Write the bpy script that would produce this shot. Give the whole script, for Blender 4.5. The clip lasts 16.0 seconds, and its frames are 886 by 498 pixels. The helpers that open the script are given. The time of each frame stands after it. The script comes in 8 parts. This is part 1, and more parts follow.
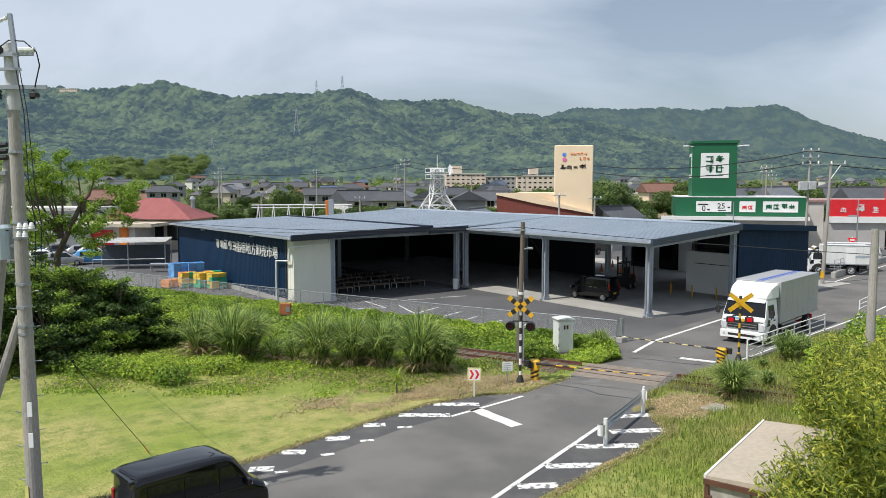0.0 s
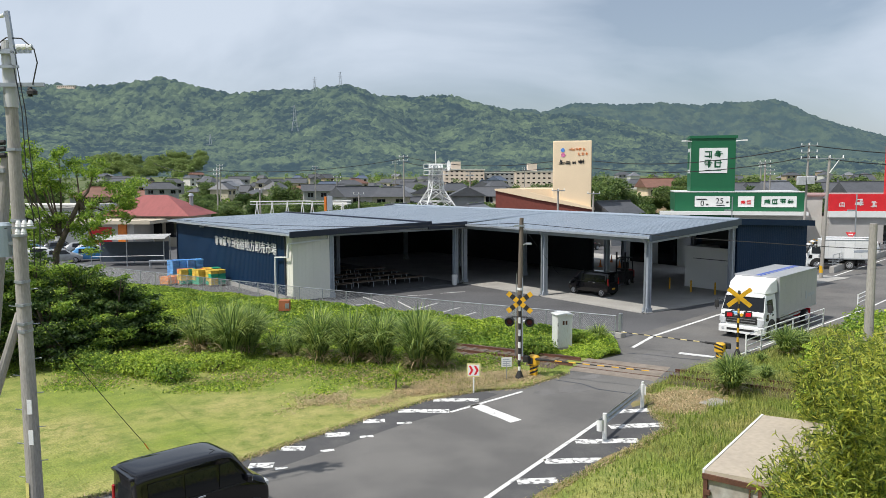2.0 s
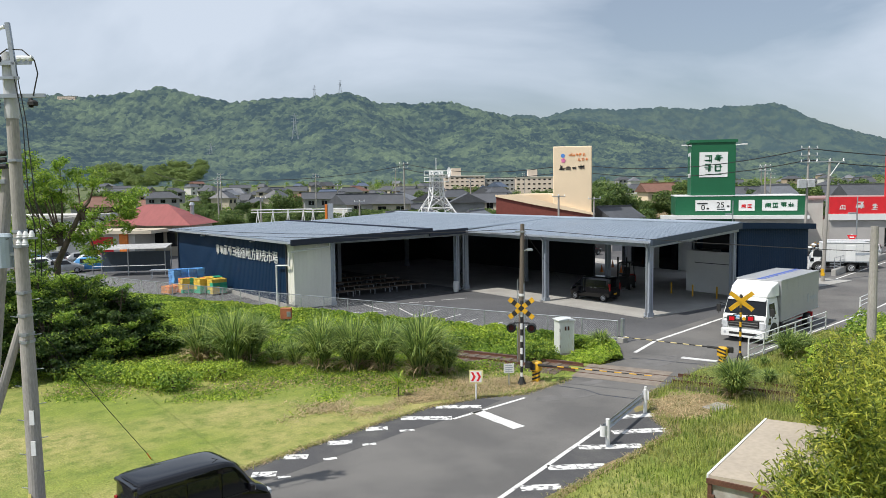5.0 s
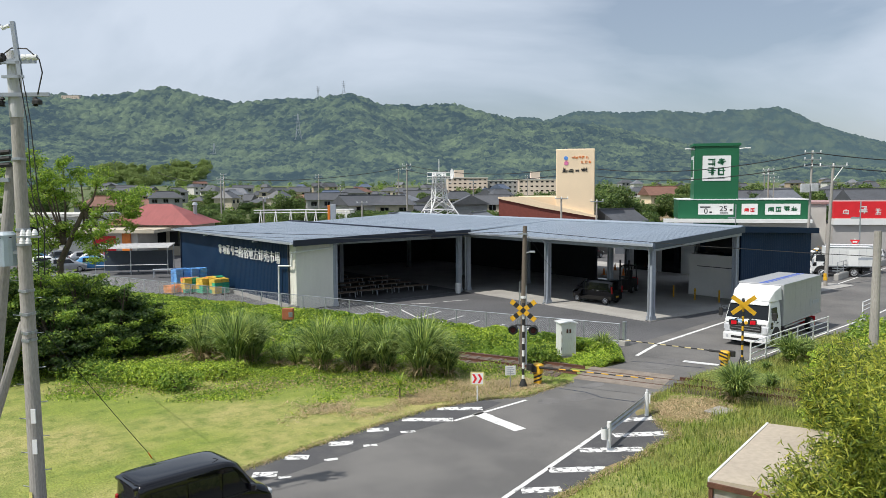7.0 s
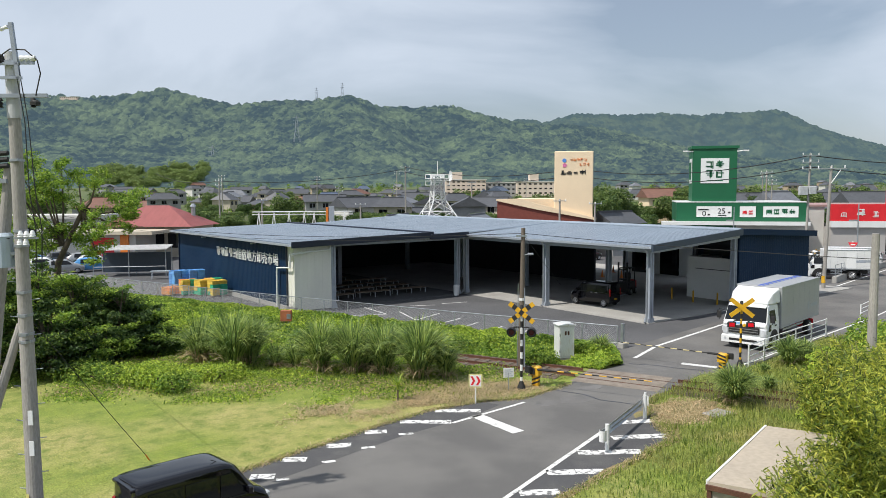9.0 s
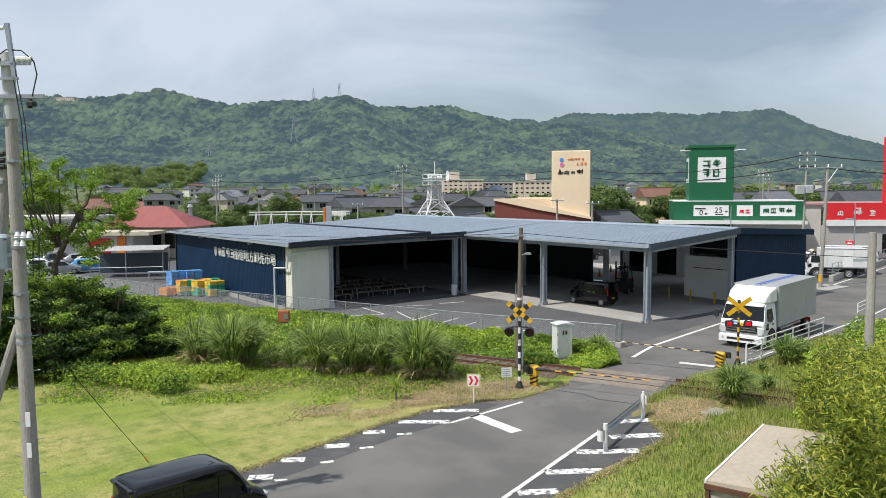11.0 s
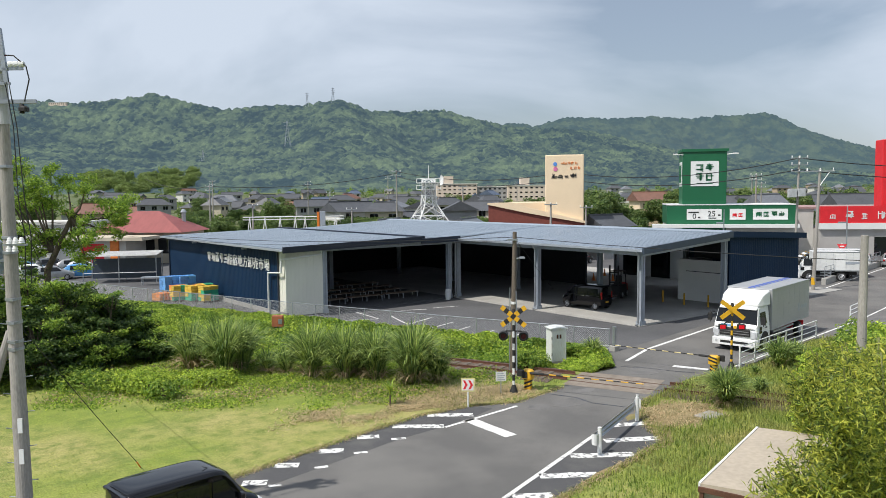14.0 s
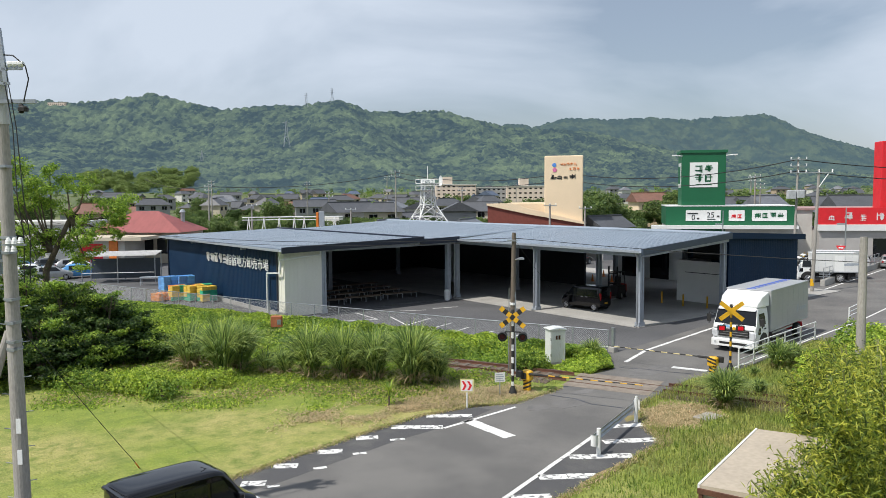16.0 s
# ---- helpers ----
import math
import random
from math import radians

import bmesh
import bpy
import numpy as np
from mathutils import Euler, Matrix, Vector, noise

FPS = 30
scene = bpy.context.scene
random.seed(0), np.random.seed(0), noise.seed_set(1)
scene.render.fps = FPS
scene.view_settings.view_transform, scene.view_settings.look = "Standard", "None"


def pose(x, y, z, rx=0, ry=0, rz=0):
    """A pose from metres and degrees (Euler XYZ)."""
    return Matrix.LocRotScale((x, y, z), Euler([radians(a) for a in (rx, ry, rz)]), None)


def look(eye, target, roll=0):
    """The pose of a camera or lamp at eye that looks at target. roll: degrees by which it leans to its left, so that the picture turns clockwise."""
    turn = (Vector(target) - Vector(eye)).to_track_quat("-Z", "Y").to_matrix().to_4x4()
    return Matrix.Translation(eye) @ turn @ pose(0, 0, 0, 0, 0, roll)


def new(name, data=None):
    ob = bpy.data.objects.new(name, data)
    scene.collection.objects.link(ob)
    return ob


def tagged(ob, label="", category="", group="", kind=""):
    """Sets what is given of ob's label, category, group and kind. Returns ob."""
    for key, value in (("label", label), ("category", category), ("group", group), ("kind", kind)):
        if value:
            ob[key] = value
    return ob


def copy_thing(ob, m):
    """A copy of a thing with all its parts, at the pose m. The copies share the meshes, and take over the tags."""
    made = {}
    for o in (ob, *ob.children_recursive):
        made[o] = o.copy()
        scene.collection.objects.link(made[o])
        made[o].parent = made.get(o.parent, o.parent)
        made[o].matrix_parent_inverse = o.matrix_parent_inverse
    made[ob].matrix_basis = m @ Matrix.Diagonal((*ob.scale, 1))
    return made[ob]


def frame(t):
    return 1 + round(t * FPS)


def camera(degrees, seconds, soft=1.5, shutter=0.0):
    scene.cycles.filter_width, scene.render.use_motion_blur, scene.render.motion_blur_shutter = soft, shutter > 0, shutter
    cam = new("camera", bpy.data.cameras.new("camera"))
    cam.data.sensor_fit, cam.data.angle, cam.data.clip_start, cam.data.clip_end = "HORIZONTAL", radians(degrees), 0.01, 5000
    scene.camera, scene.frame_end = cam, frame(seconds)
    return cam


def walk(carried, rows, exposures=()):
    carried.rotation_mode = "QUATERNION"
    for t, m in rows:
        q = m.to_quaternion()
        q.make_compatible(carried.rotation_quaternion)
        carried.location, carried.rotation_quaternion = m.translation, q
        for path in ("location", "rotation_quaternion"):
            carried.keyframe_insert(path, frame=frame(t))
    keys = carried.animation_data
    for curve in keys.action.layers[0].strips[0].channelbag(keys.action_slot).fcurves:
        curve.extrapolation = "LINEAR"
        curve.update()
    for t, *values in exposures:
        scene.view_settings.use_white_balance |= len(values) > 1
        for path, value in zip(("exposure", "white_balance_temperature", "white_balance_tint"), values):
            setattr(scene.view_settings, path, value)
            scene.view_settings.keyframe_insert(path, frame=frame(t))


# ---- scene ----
cam = camera(60.26, 16.0, soft=0.6)
# hand-held camera on a footbridge, eye 8.4 m above the ground: seconds, place, turn
CAMERA_ROWS = [
    (0.0, 0.000, 0.005, 8.398, 85.093, 0.004, -37.603),
    (0.5, -0.002, 0.006, 8.398, 85.099, -0.013, -37.605),
    (1.0, -0.006, 0.009, 8.401, 85.026, 0.005, -37.629),
    (1.5, -0.006, -0.002, 8.406, 84.874, 0.078, -37.661),
    (2.0, -0.008, -0.007, 8.406, 84.782, 0.196, -37.704),
    (2.5, 0.000, 0.012, 8.395, 84.833, 0.328, -37.748),
    (3.0, -0.010, 0.004, 8.409, 84.938, 0.459, -37.769),
    (3.5, -0.015, -0.008, 8.411, 85.065, 0.643, -37.761),
    (4.0, -0.005, -0.004, 8.403, 85.165, 0.763, -37.735),
    (6.5, -0.011, -0.008, 8.412, 85.398, 0.522, -37.483),
    (7.0, -0.011, -0.006, 8.406, 85.404, 0.335, -37.464),
    (7.5, -0.014, 0.007, 8.405, 85.444, 0.205, -37.455),
    (8.0, -0.022, 0.004, 8.408, 85.512, 0.178, -37.465),
    (8.5, -0.007, -0.002, 8.404, 85.550, 0.220, -37.516),
    (9.0, -0.003, 0.004, 8.402, 85.558, 0.238, -37.580),
    (11.5, -0.008, 0.018, 8.406, 85.524, 0.409, -37.845),
    (12.0, 0.001, 0.006, 8.402, 85.515, 0.397, -37.922),
    (12.5, -0.009, 0.001, 8.411, 85.554, 0.358, -38.032),
    (13.0, -0.012, 0.002, 8.409, 85.707, 0.359, -38.108),
    (13.5, -0.010, -0.006, 8.407, 85.824, 0.440, -38.183),
    (14.0, -0.007, 0.004, 8.402, 85.867, 0.532, -38.243),
    (14.5, -0.008, -0.002, 8.408, 85.858, 0.558, -38.288),
    (15.0, -0.007, -0.013, 8.408, 85.873, 0.527, -38.292),
    (15.5, -0.006, 0.004, 8.409, 85.896, 0.456, -38.320),
    (16.0, -0.010, 0.020, 8.410, 85.907, 0.408, -38.314),
]

# ---- light ----
world = bpy.data.worlds.new("sky")
scene.world = world
world.use_nodes = True
wn, wl = world.node_tree.nodes, world.node_tree.links
bg = wn["Background"]
sky = wn.new("ShaderNodeTexSky")
sky.sky_type, sky.sun_disc = "NISHITA", False
sky.sun_elevation, sky.sun_rotation = radians(56.5), radians(-84)
sky.air_density, sky.dust_density, sky.ozone_density = 1.0, 1.6, 1.0
wc = wn.new("ShaderNodeTexCoord")
wm = wn.new("ShaderNodeMapping")
wm.inputs["Scale"].default_value = (1.0, 1.0, 2.6)
wl.new(wc.outputs["Generated"], wm.inputs["Vector"])
cloud = wn.new("ShaderNodeTexNoise")
cloud.inputs["Scale"].default_value, cloud.inputs["Detail"].default_value = 1.7, 6
cloud.inputs["Roughness"].default_value, cloud.inputs["Distortion"].default_value = 0.5, 0.6
wl.new(wm.outputs["Vector"], cloud.inputs["Vector"])
cr = wn.new("ShaderNodeMapRange")
cr.inputs["From Min"].default_value, cr.inputs["From Max"].default_value = 0.40, 0.62
cr.inputs["To Min"].default_value, cr.inputs["To Max"].default_value = 0.28, 0.9
wl.new(cloud.outputs["Fac"], cr.inputs["Value"])
mixs = wn.new("ShaderNodeMix")
mixs.data_type = "RGBA"
wl.new(cr.outputs["Result"], mixs.inputs["Factor"])
wl.new(sky.outputs["Color"], mixs.inputs["A"])
mixs.inputs["B"].default_value = (7.5, 8.4, 9.7, 1)
wl.new(mixs.outputs["Result"], bg.inputs["Color"])
bg.inputs["Strength"].default_value = 0.092

sun = new("sun", bpy.data.lights.new("sun", "SUN"))
sun.data.energy, sun.data.angle, sun.data.color = 4.6, radians(0.6), (1.0, 0.955, 0.89)
sun.matrix_world = look((-42.6, 4.4, 65), (0, 0, 0))
scene.view_settings.exposure = 0.0

# ---- mesh and material helpers ----
class Geo:
    """Collects vertices and faces for one mesh."""

    def __init__(self):
        self.v, self.f = [], []

    def add(self, vs, fs):
        n = len(self.v)
        self.v.extend(vs)
        self.f.extend([tuple(i + n for i in f) for f in fs])
        return self

    def box(self, x0, y0, z0, x1, y1, z1, m=None):
        vs = [Vector(p) for p in ((x0, y0, z0), (x1, y0, z0), (x1, y1, z0), (x0, y1, z0), (x0, y0, z1), (x1, y0, z1), (x1, y1, z1), (x0, y1, z1))]
        if m:
            vs = [m @ p for p in vs]
        return self.add([tuple(p) for p in vs], [(3, 2, 1, 0), (4, 5, 6, 7), (0, 1, 5, 4), (1, 2, 6, 5), (2, 3, 7, 6), (3, 0, 4, 7)])

    def slab(self, x0, y0, z0, x1, y1, z1, e=0.02):
        """A box with its upright and upper edges chamfered by e."""
        ring = lambda a, z: [(x0 + a, y0 + e, z), (x0 + e, y0 + a, z), (x1 - e, y0 + a, z), (x1 - a, y0 + e, z), (x1 - a, y1 - e, z), (x1 - e, y1 - a, z), (x0 + e, y1 - a, z), (x0 + a, y1 - e, z)]
        inner = [(x + (e if x < (x0 + x1) / 2 else -e), y + (e if y < (y0 + y1) / 2 else -e), z1) for x, y, _ in ring(0, 0)]
        vs = ring(0, z0) + ring(0, z1 - e) + inner
        fs = [tuple(range(7, -1, -1)), tuple(range(16, 24))]
        for k in (0, 8):
            fs += [(k + i, k + (i + 1) % 8, k + 8 + (i + 1) % 8, k + 8 + i) for i in range(8)]
        return self.add(vs, fs)

    def rod(self, a, b, r0, r1=None, n=8):
        r1 = r0 if r1 is None else r1
        a, b = Vector(a), Vector(b)
        d = (b - a).normalized()
        s = d.orthogonal().normalized()
        w = d.cross(s)
        vs = []
        for p, r in ((a, r0), (b, r1)):
            vs += [tuple(p + r * (math.cos(t) * s + math.sin(t) * w)) for t in [2 * math.pi * i / n for i in range(n)]]
        return self.add(vs, [tuple(range(n - 1, -1, -1)), tuple(range(n, 2 * n))] + [(i, (i + 1) % n, n + (i + 1) % n, n + i) for i in range(n)])

    def pipe(self, pts, r, n=6):
        """One continuous tube through the points."""
        P = [Vector(p) for p in pts]
        rings, s = [], None
        for i, p in enumerate(P):
            d = ((P[min(i + 1, len(P) - 1)] - p).normalized() + (p - P[max(i - 1, 0)]).normalized()).normalized()
            s = d.orthogonal().normalized() if s is None else (s - d * s.dot(d)).normalized()
            w = d.cross(s)
            rings.append([tuple(p + r * (math.cos(t) * s + math.sin(t) * w)) for t in [2 * math.pi * k / n for k in range(n)]])
        return self.loft(rings)

    def loft(self, rings, close=True, caps=True):
        """Skin over rings of equal length."""
        n, k = len(rings[0]), len(self.v)
        for r in rings:
            self.v.extend([tuple(p) for p in r])
        for j in range(len(rings) - 1):
            for i in range(n if close else n - 1):
                a, b = k + j * n + i, k + j * n + (i + 1) % n
                self.f.append((a, b, b + n, a + n))
        if caps:
            self.f.append(tuple(range(k + n - 1, k - 1, -1)))
            self.f.append(tuple(range(k + (len(rings) - 1) * n, k + len(rings) * n)))
        return self

    def prism(self, poly, y0, y1, axis="y"):
        """A flat outline of (a, b) pairs stretched along an axis."""
        put = {"y": lambda a, b, t: (a, t, b), "x": lambda a, b, t: (t, a, b), "z": lambda a, b, t: (a, b, t)}[axis]
        return self.loft([[put(a, b, y0) for a, b in poly], [put(a, b, y1) for a, b in poly]])

    def mesh(self, name, smooth=False, fix=True):
        me = bpy.data.meshes.new(name)
        me.from_pydata(self.v, [], self.f)
        if fix and len(self.f) < 20000:
            bm = bmesh.new()
            bm.from_mesh(me)
            bmesh.ops.recalc_face_normals(bm, faces=bm.faces)
            bm.to_mesh(me)
            bm.free()
        if smooth:
            me.polygons.foreach_set("use_smooth", [True] * len(me.polygons))
        me.update()
        return me


def mesh_of(g, name, material, smooth=False):
    me = g if isinstance(g, bpy.types.Mesh) else g.mesh(name, smooth)
    if material and not me.materials:
        me.materials.append(material)
    return me


def part(name, g, material, parent, label="", m=None, smooth=False, kind="", bevel=0):
    ob = new(name, mesh_of(g, name, material, smooth))
    ob.parent = parent
    if m:
        ob.matrix_basis = m
    if bevel < 0:
        b = ob.modifiers.new("smooth", "SUBSURF")
        b.levels = b.render_levels = 2
    if bevel > 0:
        b = ob.modifiers.new("bevel", "BEVEL")
        b.width, b.segments, b.limit_method, b.angle_limit = bevel, 2, "ANGLE", radians(40)
    return tagged(ob, label, kind=kind)


def thing(name, label, category, m=None, group="", kind=""):
    ob = new(name)
    ob.empty_display_size = 0.2
    if m:
        ob.matrix_basis = m
    return tagged(ob, label, category, group, kind)


def solid(name, g, material, label, category="", group="", kind="", m=None, smooth=False, bevel=0):
    ob = part(name, g, material, None, label, m, smooth, kind, bevel)
    return tagged(ob, label, category, group, kind)


def mat(name, color, rough=0.6, metal=0.0, vary=0.25, scale=3.0, fine=60.0, bump=0.2, other=None, spread=(0.35, 0.7), emit=0.0, stretch=(1, 1, 1), per=0.0, coat=0.0, spec=0.5):
    """A surface with broad stains of a second colour, fine grain and relief, in metres."""
    m = bpy.data.materials.new(name)
    m.use_nodes = True
    n, l = m.node_tree.nodes, m.node_tree.links
    b = n["Principled BSDF"]
    b.inputs["Roughness"].default_value, b.inputs["Metallic"].default_value = rough, metal
    b.inputs["Coat Weight"].default_value = coat
    b.inputs["Specular IOR Level"].default_value = spec
    tc = n.new("ShaderNodeTexCoord")
    mp = n.new("ShaderNodeMapping")
    mp.inputs["Scale"].default_value = stretch
    l.new(tc.outputs["Object"], mp.inputs["Vector"])
    n1, n2 = n.new("ShaderNodeTexNoise"), n.new("ShaderNodeTexNoise")
    n1.inputs["Scale"].default_value, n1.inputs["Detail"].default_value = scale, 5
    n2.inputs["Scale"].default_value, n2.inputs["Detail"].default_value = fine, 3
    for t in (n1, n2):
        l.new(mp.outputs["Vector"], t.inputs["Vector"])
    r = n.new("ShaderNodeMapRange")
    r.inputs["From Min"].default_value, r.inputs["From Max"].default_value = spread
    l.new(n1.outputs["Fac"], r.inputs["Value"])
    mx = n.new("ShaderNodeMix")
    mx.data_type = "RGBA"
    other = other or [c * (1 - vary) for c in color]
    mx.inputs["A"].default_value, mx.inputs["B"].default_value = (*color, 1), (*other, 1)
    l.new(r.outputs["Result"], mx.inputs["Factor"])
    g = n.new("ShaderNodeMapRange")
    g.inputs["From Min"].default_value, g.inputs["From Max"].default_value = 0.3, 0.7
    g.inputs["To Min"].default_value, g.inputs["To Max"].default_value = 1 - vary * 0.7, 1 + vary * 0.5
    l.new(n2.outputs["Fac"], g.inputs["Value"])
    hs = n.new("ShaderNodeHueSaturation")
    l.new(mx.outputs["Result"], hs.inputs["Color"])
    if per:
        oi = n.new("ShaderNodeObjectInfo")
        geo = n.new("ShaderNodeNewGeometry")
        ad = n.new("ShaderNodeMath")
        ad.operation = "ADD"
        l.new(oi.outputs["Random"], ad.inputs[0])
        l.new(geo.outputs["Random Per Island"], ad.inputs[1])
        fr = n.new("ShaderNodeMath")
        fr.operation = "FRACT"
        l.new(ad.outputs[0], fr.inputs[0])
        pr = n.new("ShaderNodeMapRange")
        pr.inputs["To Min"].default_value, pr.inputs["To Max"].default_value = 1 - per, 1 + per
        l.new(fr.outputs[0], pr.inputs["Value"])
        mu = n.new("ShaderNodeMath")
        mu.operation = "MULTIPLY"
        l.new(g.outputs["Result"], mu.inputs[0])
        l.new(pr.outputs["Result"], mu.inputs[1])
        l.new(mu.outputs[0], hs.inputs["Value"])
        ph = n.new("ShaderNodeMapRange")
        ph.inputs["To Min"].default_value, ph.inputs["To Max"].default_value = 0.5 + per * 0.06, 0.5 - per * 0.05
        l.new(fr.outputs[0], ph.inputs["Value"])
        l.new(ph.outputs["Result"], hs.inputs["Hue"])
    else:
        l.new(g.outputs["Result"], hs.inputs["Value"])
    l.new(hs.outputs["Color"], b.inputs["Base Color"])
    if bump:
        bp = n.new("ShaderNodeBump")
        bp.inputs["Strength"].default_value, bp.inputs["Distance"].default_value = bump, 0.02
        l.new(n2.outputs["Fac"], bp.inputs["Height"])
        l.new(bp.outputs["Normal"], b.inputs["Normal"])
    if emit:
        b.inputs["Emission Color"].default_value = (*color, 1)
        b.inputs["Emission Strength"].default_value = emit
    return m


def leafy(name, color, vary=0.45, light=0.35, rough=0.55, other=None, scale=0.6):
    """Foliage: light passes through the leaves, each leaf or blade its own shade."""
    m = mat(name, color, rough, vary=0.3, scale=scale, fine=25, bump=0, per=vary, other=other)
    n, l = m.node_tree.nodes, m.node_tree.links
    b, out = n["Principled BSDF"], n["Material Output"]
    tr = n.new("ShaderNodeBsdfTranslucent")
    sh = n.new("ShaderNodeMixShader")
    sh.inputs["Fac"].default_value = light
    for link in list(b.inputs["Base Color"].links):
        l.new(link.from_socket, tr.inputs["Color"])
    l.new(b.outputs["BSDF"], sh.inputs[1])
    l.new(tr.outputs["BSDF"], sh.inputs[2])
    l.new(sh.outputs["Shader"], out.inputs["Surface"])
    return m


def lawn_surface(name, green, straw, deep):
    """Mown grass: broad dry and green drifts, darker tussocks, fine blades."""
    m = mat(name, green, 0.9, vary=0.5, scale=0.2, fine=18, bump=1.0, other=straw, spread=(0.40, 0.62))
    n, l = m.node_tree.nodes, m.node_tree.links
    hs = [k for k in n if k.type == "HUE_SAT"][0]
    src = hs.inputs["Color"].links[0].from_socket
    tc = [k for k in n if k.type == "TEX_COORD"][0]
    no = n.new("ShaderNodeTexNoise")
    no.inputs["Scale"].default_value, no.inputs["Detail"].default_value, no.inputs["Roughness"].default_value = 1.3, 7, 0.7
    l.new(tc.outputs["Object"], no.inputs["Vector"])
    r = n.new("ShaderNodeMapRange")
    r.inputs["From Min"].default_value, r.inputs["From Max"].default_value = 0.44, 0.64
    r.inputs["To Max"].default_value = 0.9
    l.new(no.outputs["Fac"], r.inputs["Value"])
    mx = n.new("ShaderNodeMix")
    mx.data_type = "RGBA"
    l.new(r.outputs["Result"], mx.inputs["Factor"])
    l.new(src, mx.inputs["A"])
    mx.inputs["B"].default_value = (*deep, 1)
    l.new(mx.outputs["Result"], hs.inputs["Color"])
    return m


# ---- materials ----
NAVY = mat("navy siding", (0.007, 0.027, 0.066), 0.6, vary=0.15, scale=0.4, fine=30, bump=0.03, stretch=(1, 1, 0.2), spec=0.15)
NAVY_DARK = mat("navy trim", (0.010, 0.017, 0.035), 0.45, vary=0.15, bump=0.05)
CREAM = mat("cream panel", (0.74, 0.73, 0.655), 0.5, vary=0.1, scale=0.7, fine=40, bump=0.05, stretch=(1, 1, 0.3))
ROOF = mat("roof steel", (0.28, 0.335, 0.40), 0.38, metal=0.0, vary=0.16, scale=0.25, fine=5, bump=0.04, stretch=(0.15, 2.0, 1))
RAKE = mat("blue-grey rake steel", (0.05, 0.07, 0.10), 0.45, vary=0.15, bump=0.05)
STEEL = mat("galvanised steel", (0.42, 0.45, 0.48), 0.4, metal=0.7, vary=0.2, bump=0.05)
STEEL_PAINT = mat("grey painted steel", (0.36, 0.40, 0.45), 0.45, vary=0.15, bump=0.05)
# near-black base colour stands in for the deep shade inside the hall
INNER_SHADED = mat("dark inner wall", (0.016, 0.020, 0.030), 0.7, vary=0.3, bump=0.1)
CONCRETE = mat("concrete slab", (0.38, 0.37, 0.345), 0.8, vary=0.22, scale=0.5, fine=20, bump=0.15)
ASPHALT = mat("yard asphalt", (0.105, 0.105, 0.108), 0.85, vary=0.28, scale=0.25, fine=70, bump=0.35, other=(0.075, 0.076, 0.08))
ROAD = mat("road asphalt", (0.160, 0.155, 0.146), 0.85, vary=0.35, scale=0.35, fine=40, bump=0.35, other=(0.112, 0.109, 0.105), spread=(0.38, 0.62))
SHOULDER = mat("dark shoulder asphalt", (0.075, 0.075, 0.078), 0.9, vary=0.35, scale=0.8, fine=60, bump=0.4, other=(0.12, 0.118, 0.112), spread=(0.5, 0.75))
PATCH = mat("worn asphalt", (0.17, 0.165, 0.16), 0.9, vary=0.3, scale=1.2, fine=50, bump=0.4, other=(0.12, 0.118, 0.115))
PAINT = mat("road paint", (0.72, 0.72, 0.70), 0.7, vary=0.2, scale=5.0, fine=35, bump=0.2, other=(0.15, 0.15, 0.15), spread=(0.50, 0.60))
PAINT_SOLID = mat("fresh road paint", (0.70, 0.70, 0.68), 0.7, vary=0.2, scale=4.0, fine=35, bump=0.2, other=(0.2, 0.2, 0.2), spread=(0.60, 0.72))
POLE = mat("concrete pole", (0.36, 0.34, 0.31), 0.8, vary=0.25, scale=1.2, fine=30, bump=0.15, stretch=(1, 1, 0.25))
WOODPOLE = mat("weathered timber", (0.17, 0.14, 0.11), 0.85, vary=0.4, scale=3, fine=40, bump=0.4, stretch=(2, 2, 0.15))
BLACK = mat("black rubber", (0.02, 0.02, 0.02), 0.7, vary=0.2)
WHITE = mat("white paint", (0.78, 0.79, 0.78), 0.4, vary=0.08, scale=0.8, fine=25, bump=0.03)
YELLOW = mat("signal yellow", (0.75, 0.42, 0.02), 0.5, vary=0.2, scale=4, bump=0.05)
RED = mat("sign red", (0.72, 0.02, 0.03), 0.5, vary=0.12, scale=1.5, bump=0.02)
ORANGE = mat("orange plastic", (0.8, 0.22, 0.03), 0.45, vary=0.15)
RUST = mat("rusted steel", (0.12, 0.052, 0.03), 0.85, vary=0.4, scale=3, fine=40, bump=0.3, other=(0.07, 0.03, 0.02))
GREEN_SIGN = mat("green cladding", (0.008, 0.12, 0.05), 0.5, vary=0.1, scale=0.4, bump=0.02)
PEACH = mat("peach render", (0.84, 0.67, 0.46), 0.7, vary=0.1, scale=0.3, fine=10, bump=0.1)
BRICKRED = mat("brown-red cladding", (0.20, 0.05, 0.035), 0.7, vary=0.2, bump=0.1)
GLASS = mat("dark window glass", (0.008, 0.010, 0.012), 0.05, vary=0.1, bump=0, spec=0.42)
CARBLACK = mat("black car paint", (0.004, 0.004, 0.006), 0.06, vary=0.05, bump=0, coat=0.2, spec=0.42)

# ---- ground, roads ----
GRASS = lawn_surface("lawn grass", (0.215, 0.27, 0.04), (0.36, 0.33, 0.115), (0.13, 0.185, 0.028))
FIELD = mat("field grass", (0.075, 0.11, 0.03), 0.9, vary=0.5, scale=0.03, fine=0.5, bump=0.4, other=(0.13, 0.14, 0.055))
DRY = mat("dry cut grass", (0.30, 0.22, 0.11), 0.95, vary=0.4, scale=1.0, fine=30, bump=0.6, other=(0.16, 0.16, 0.05))


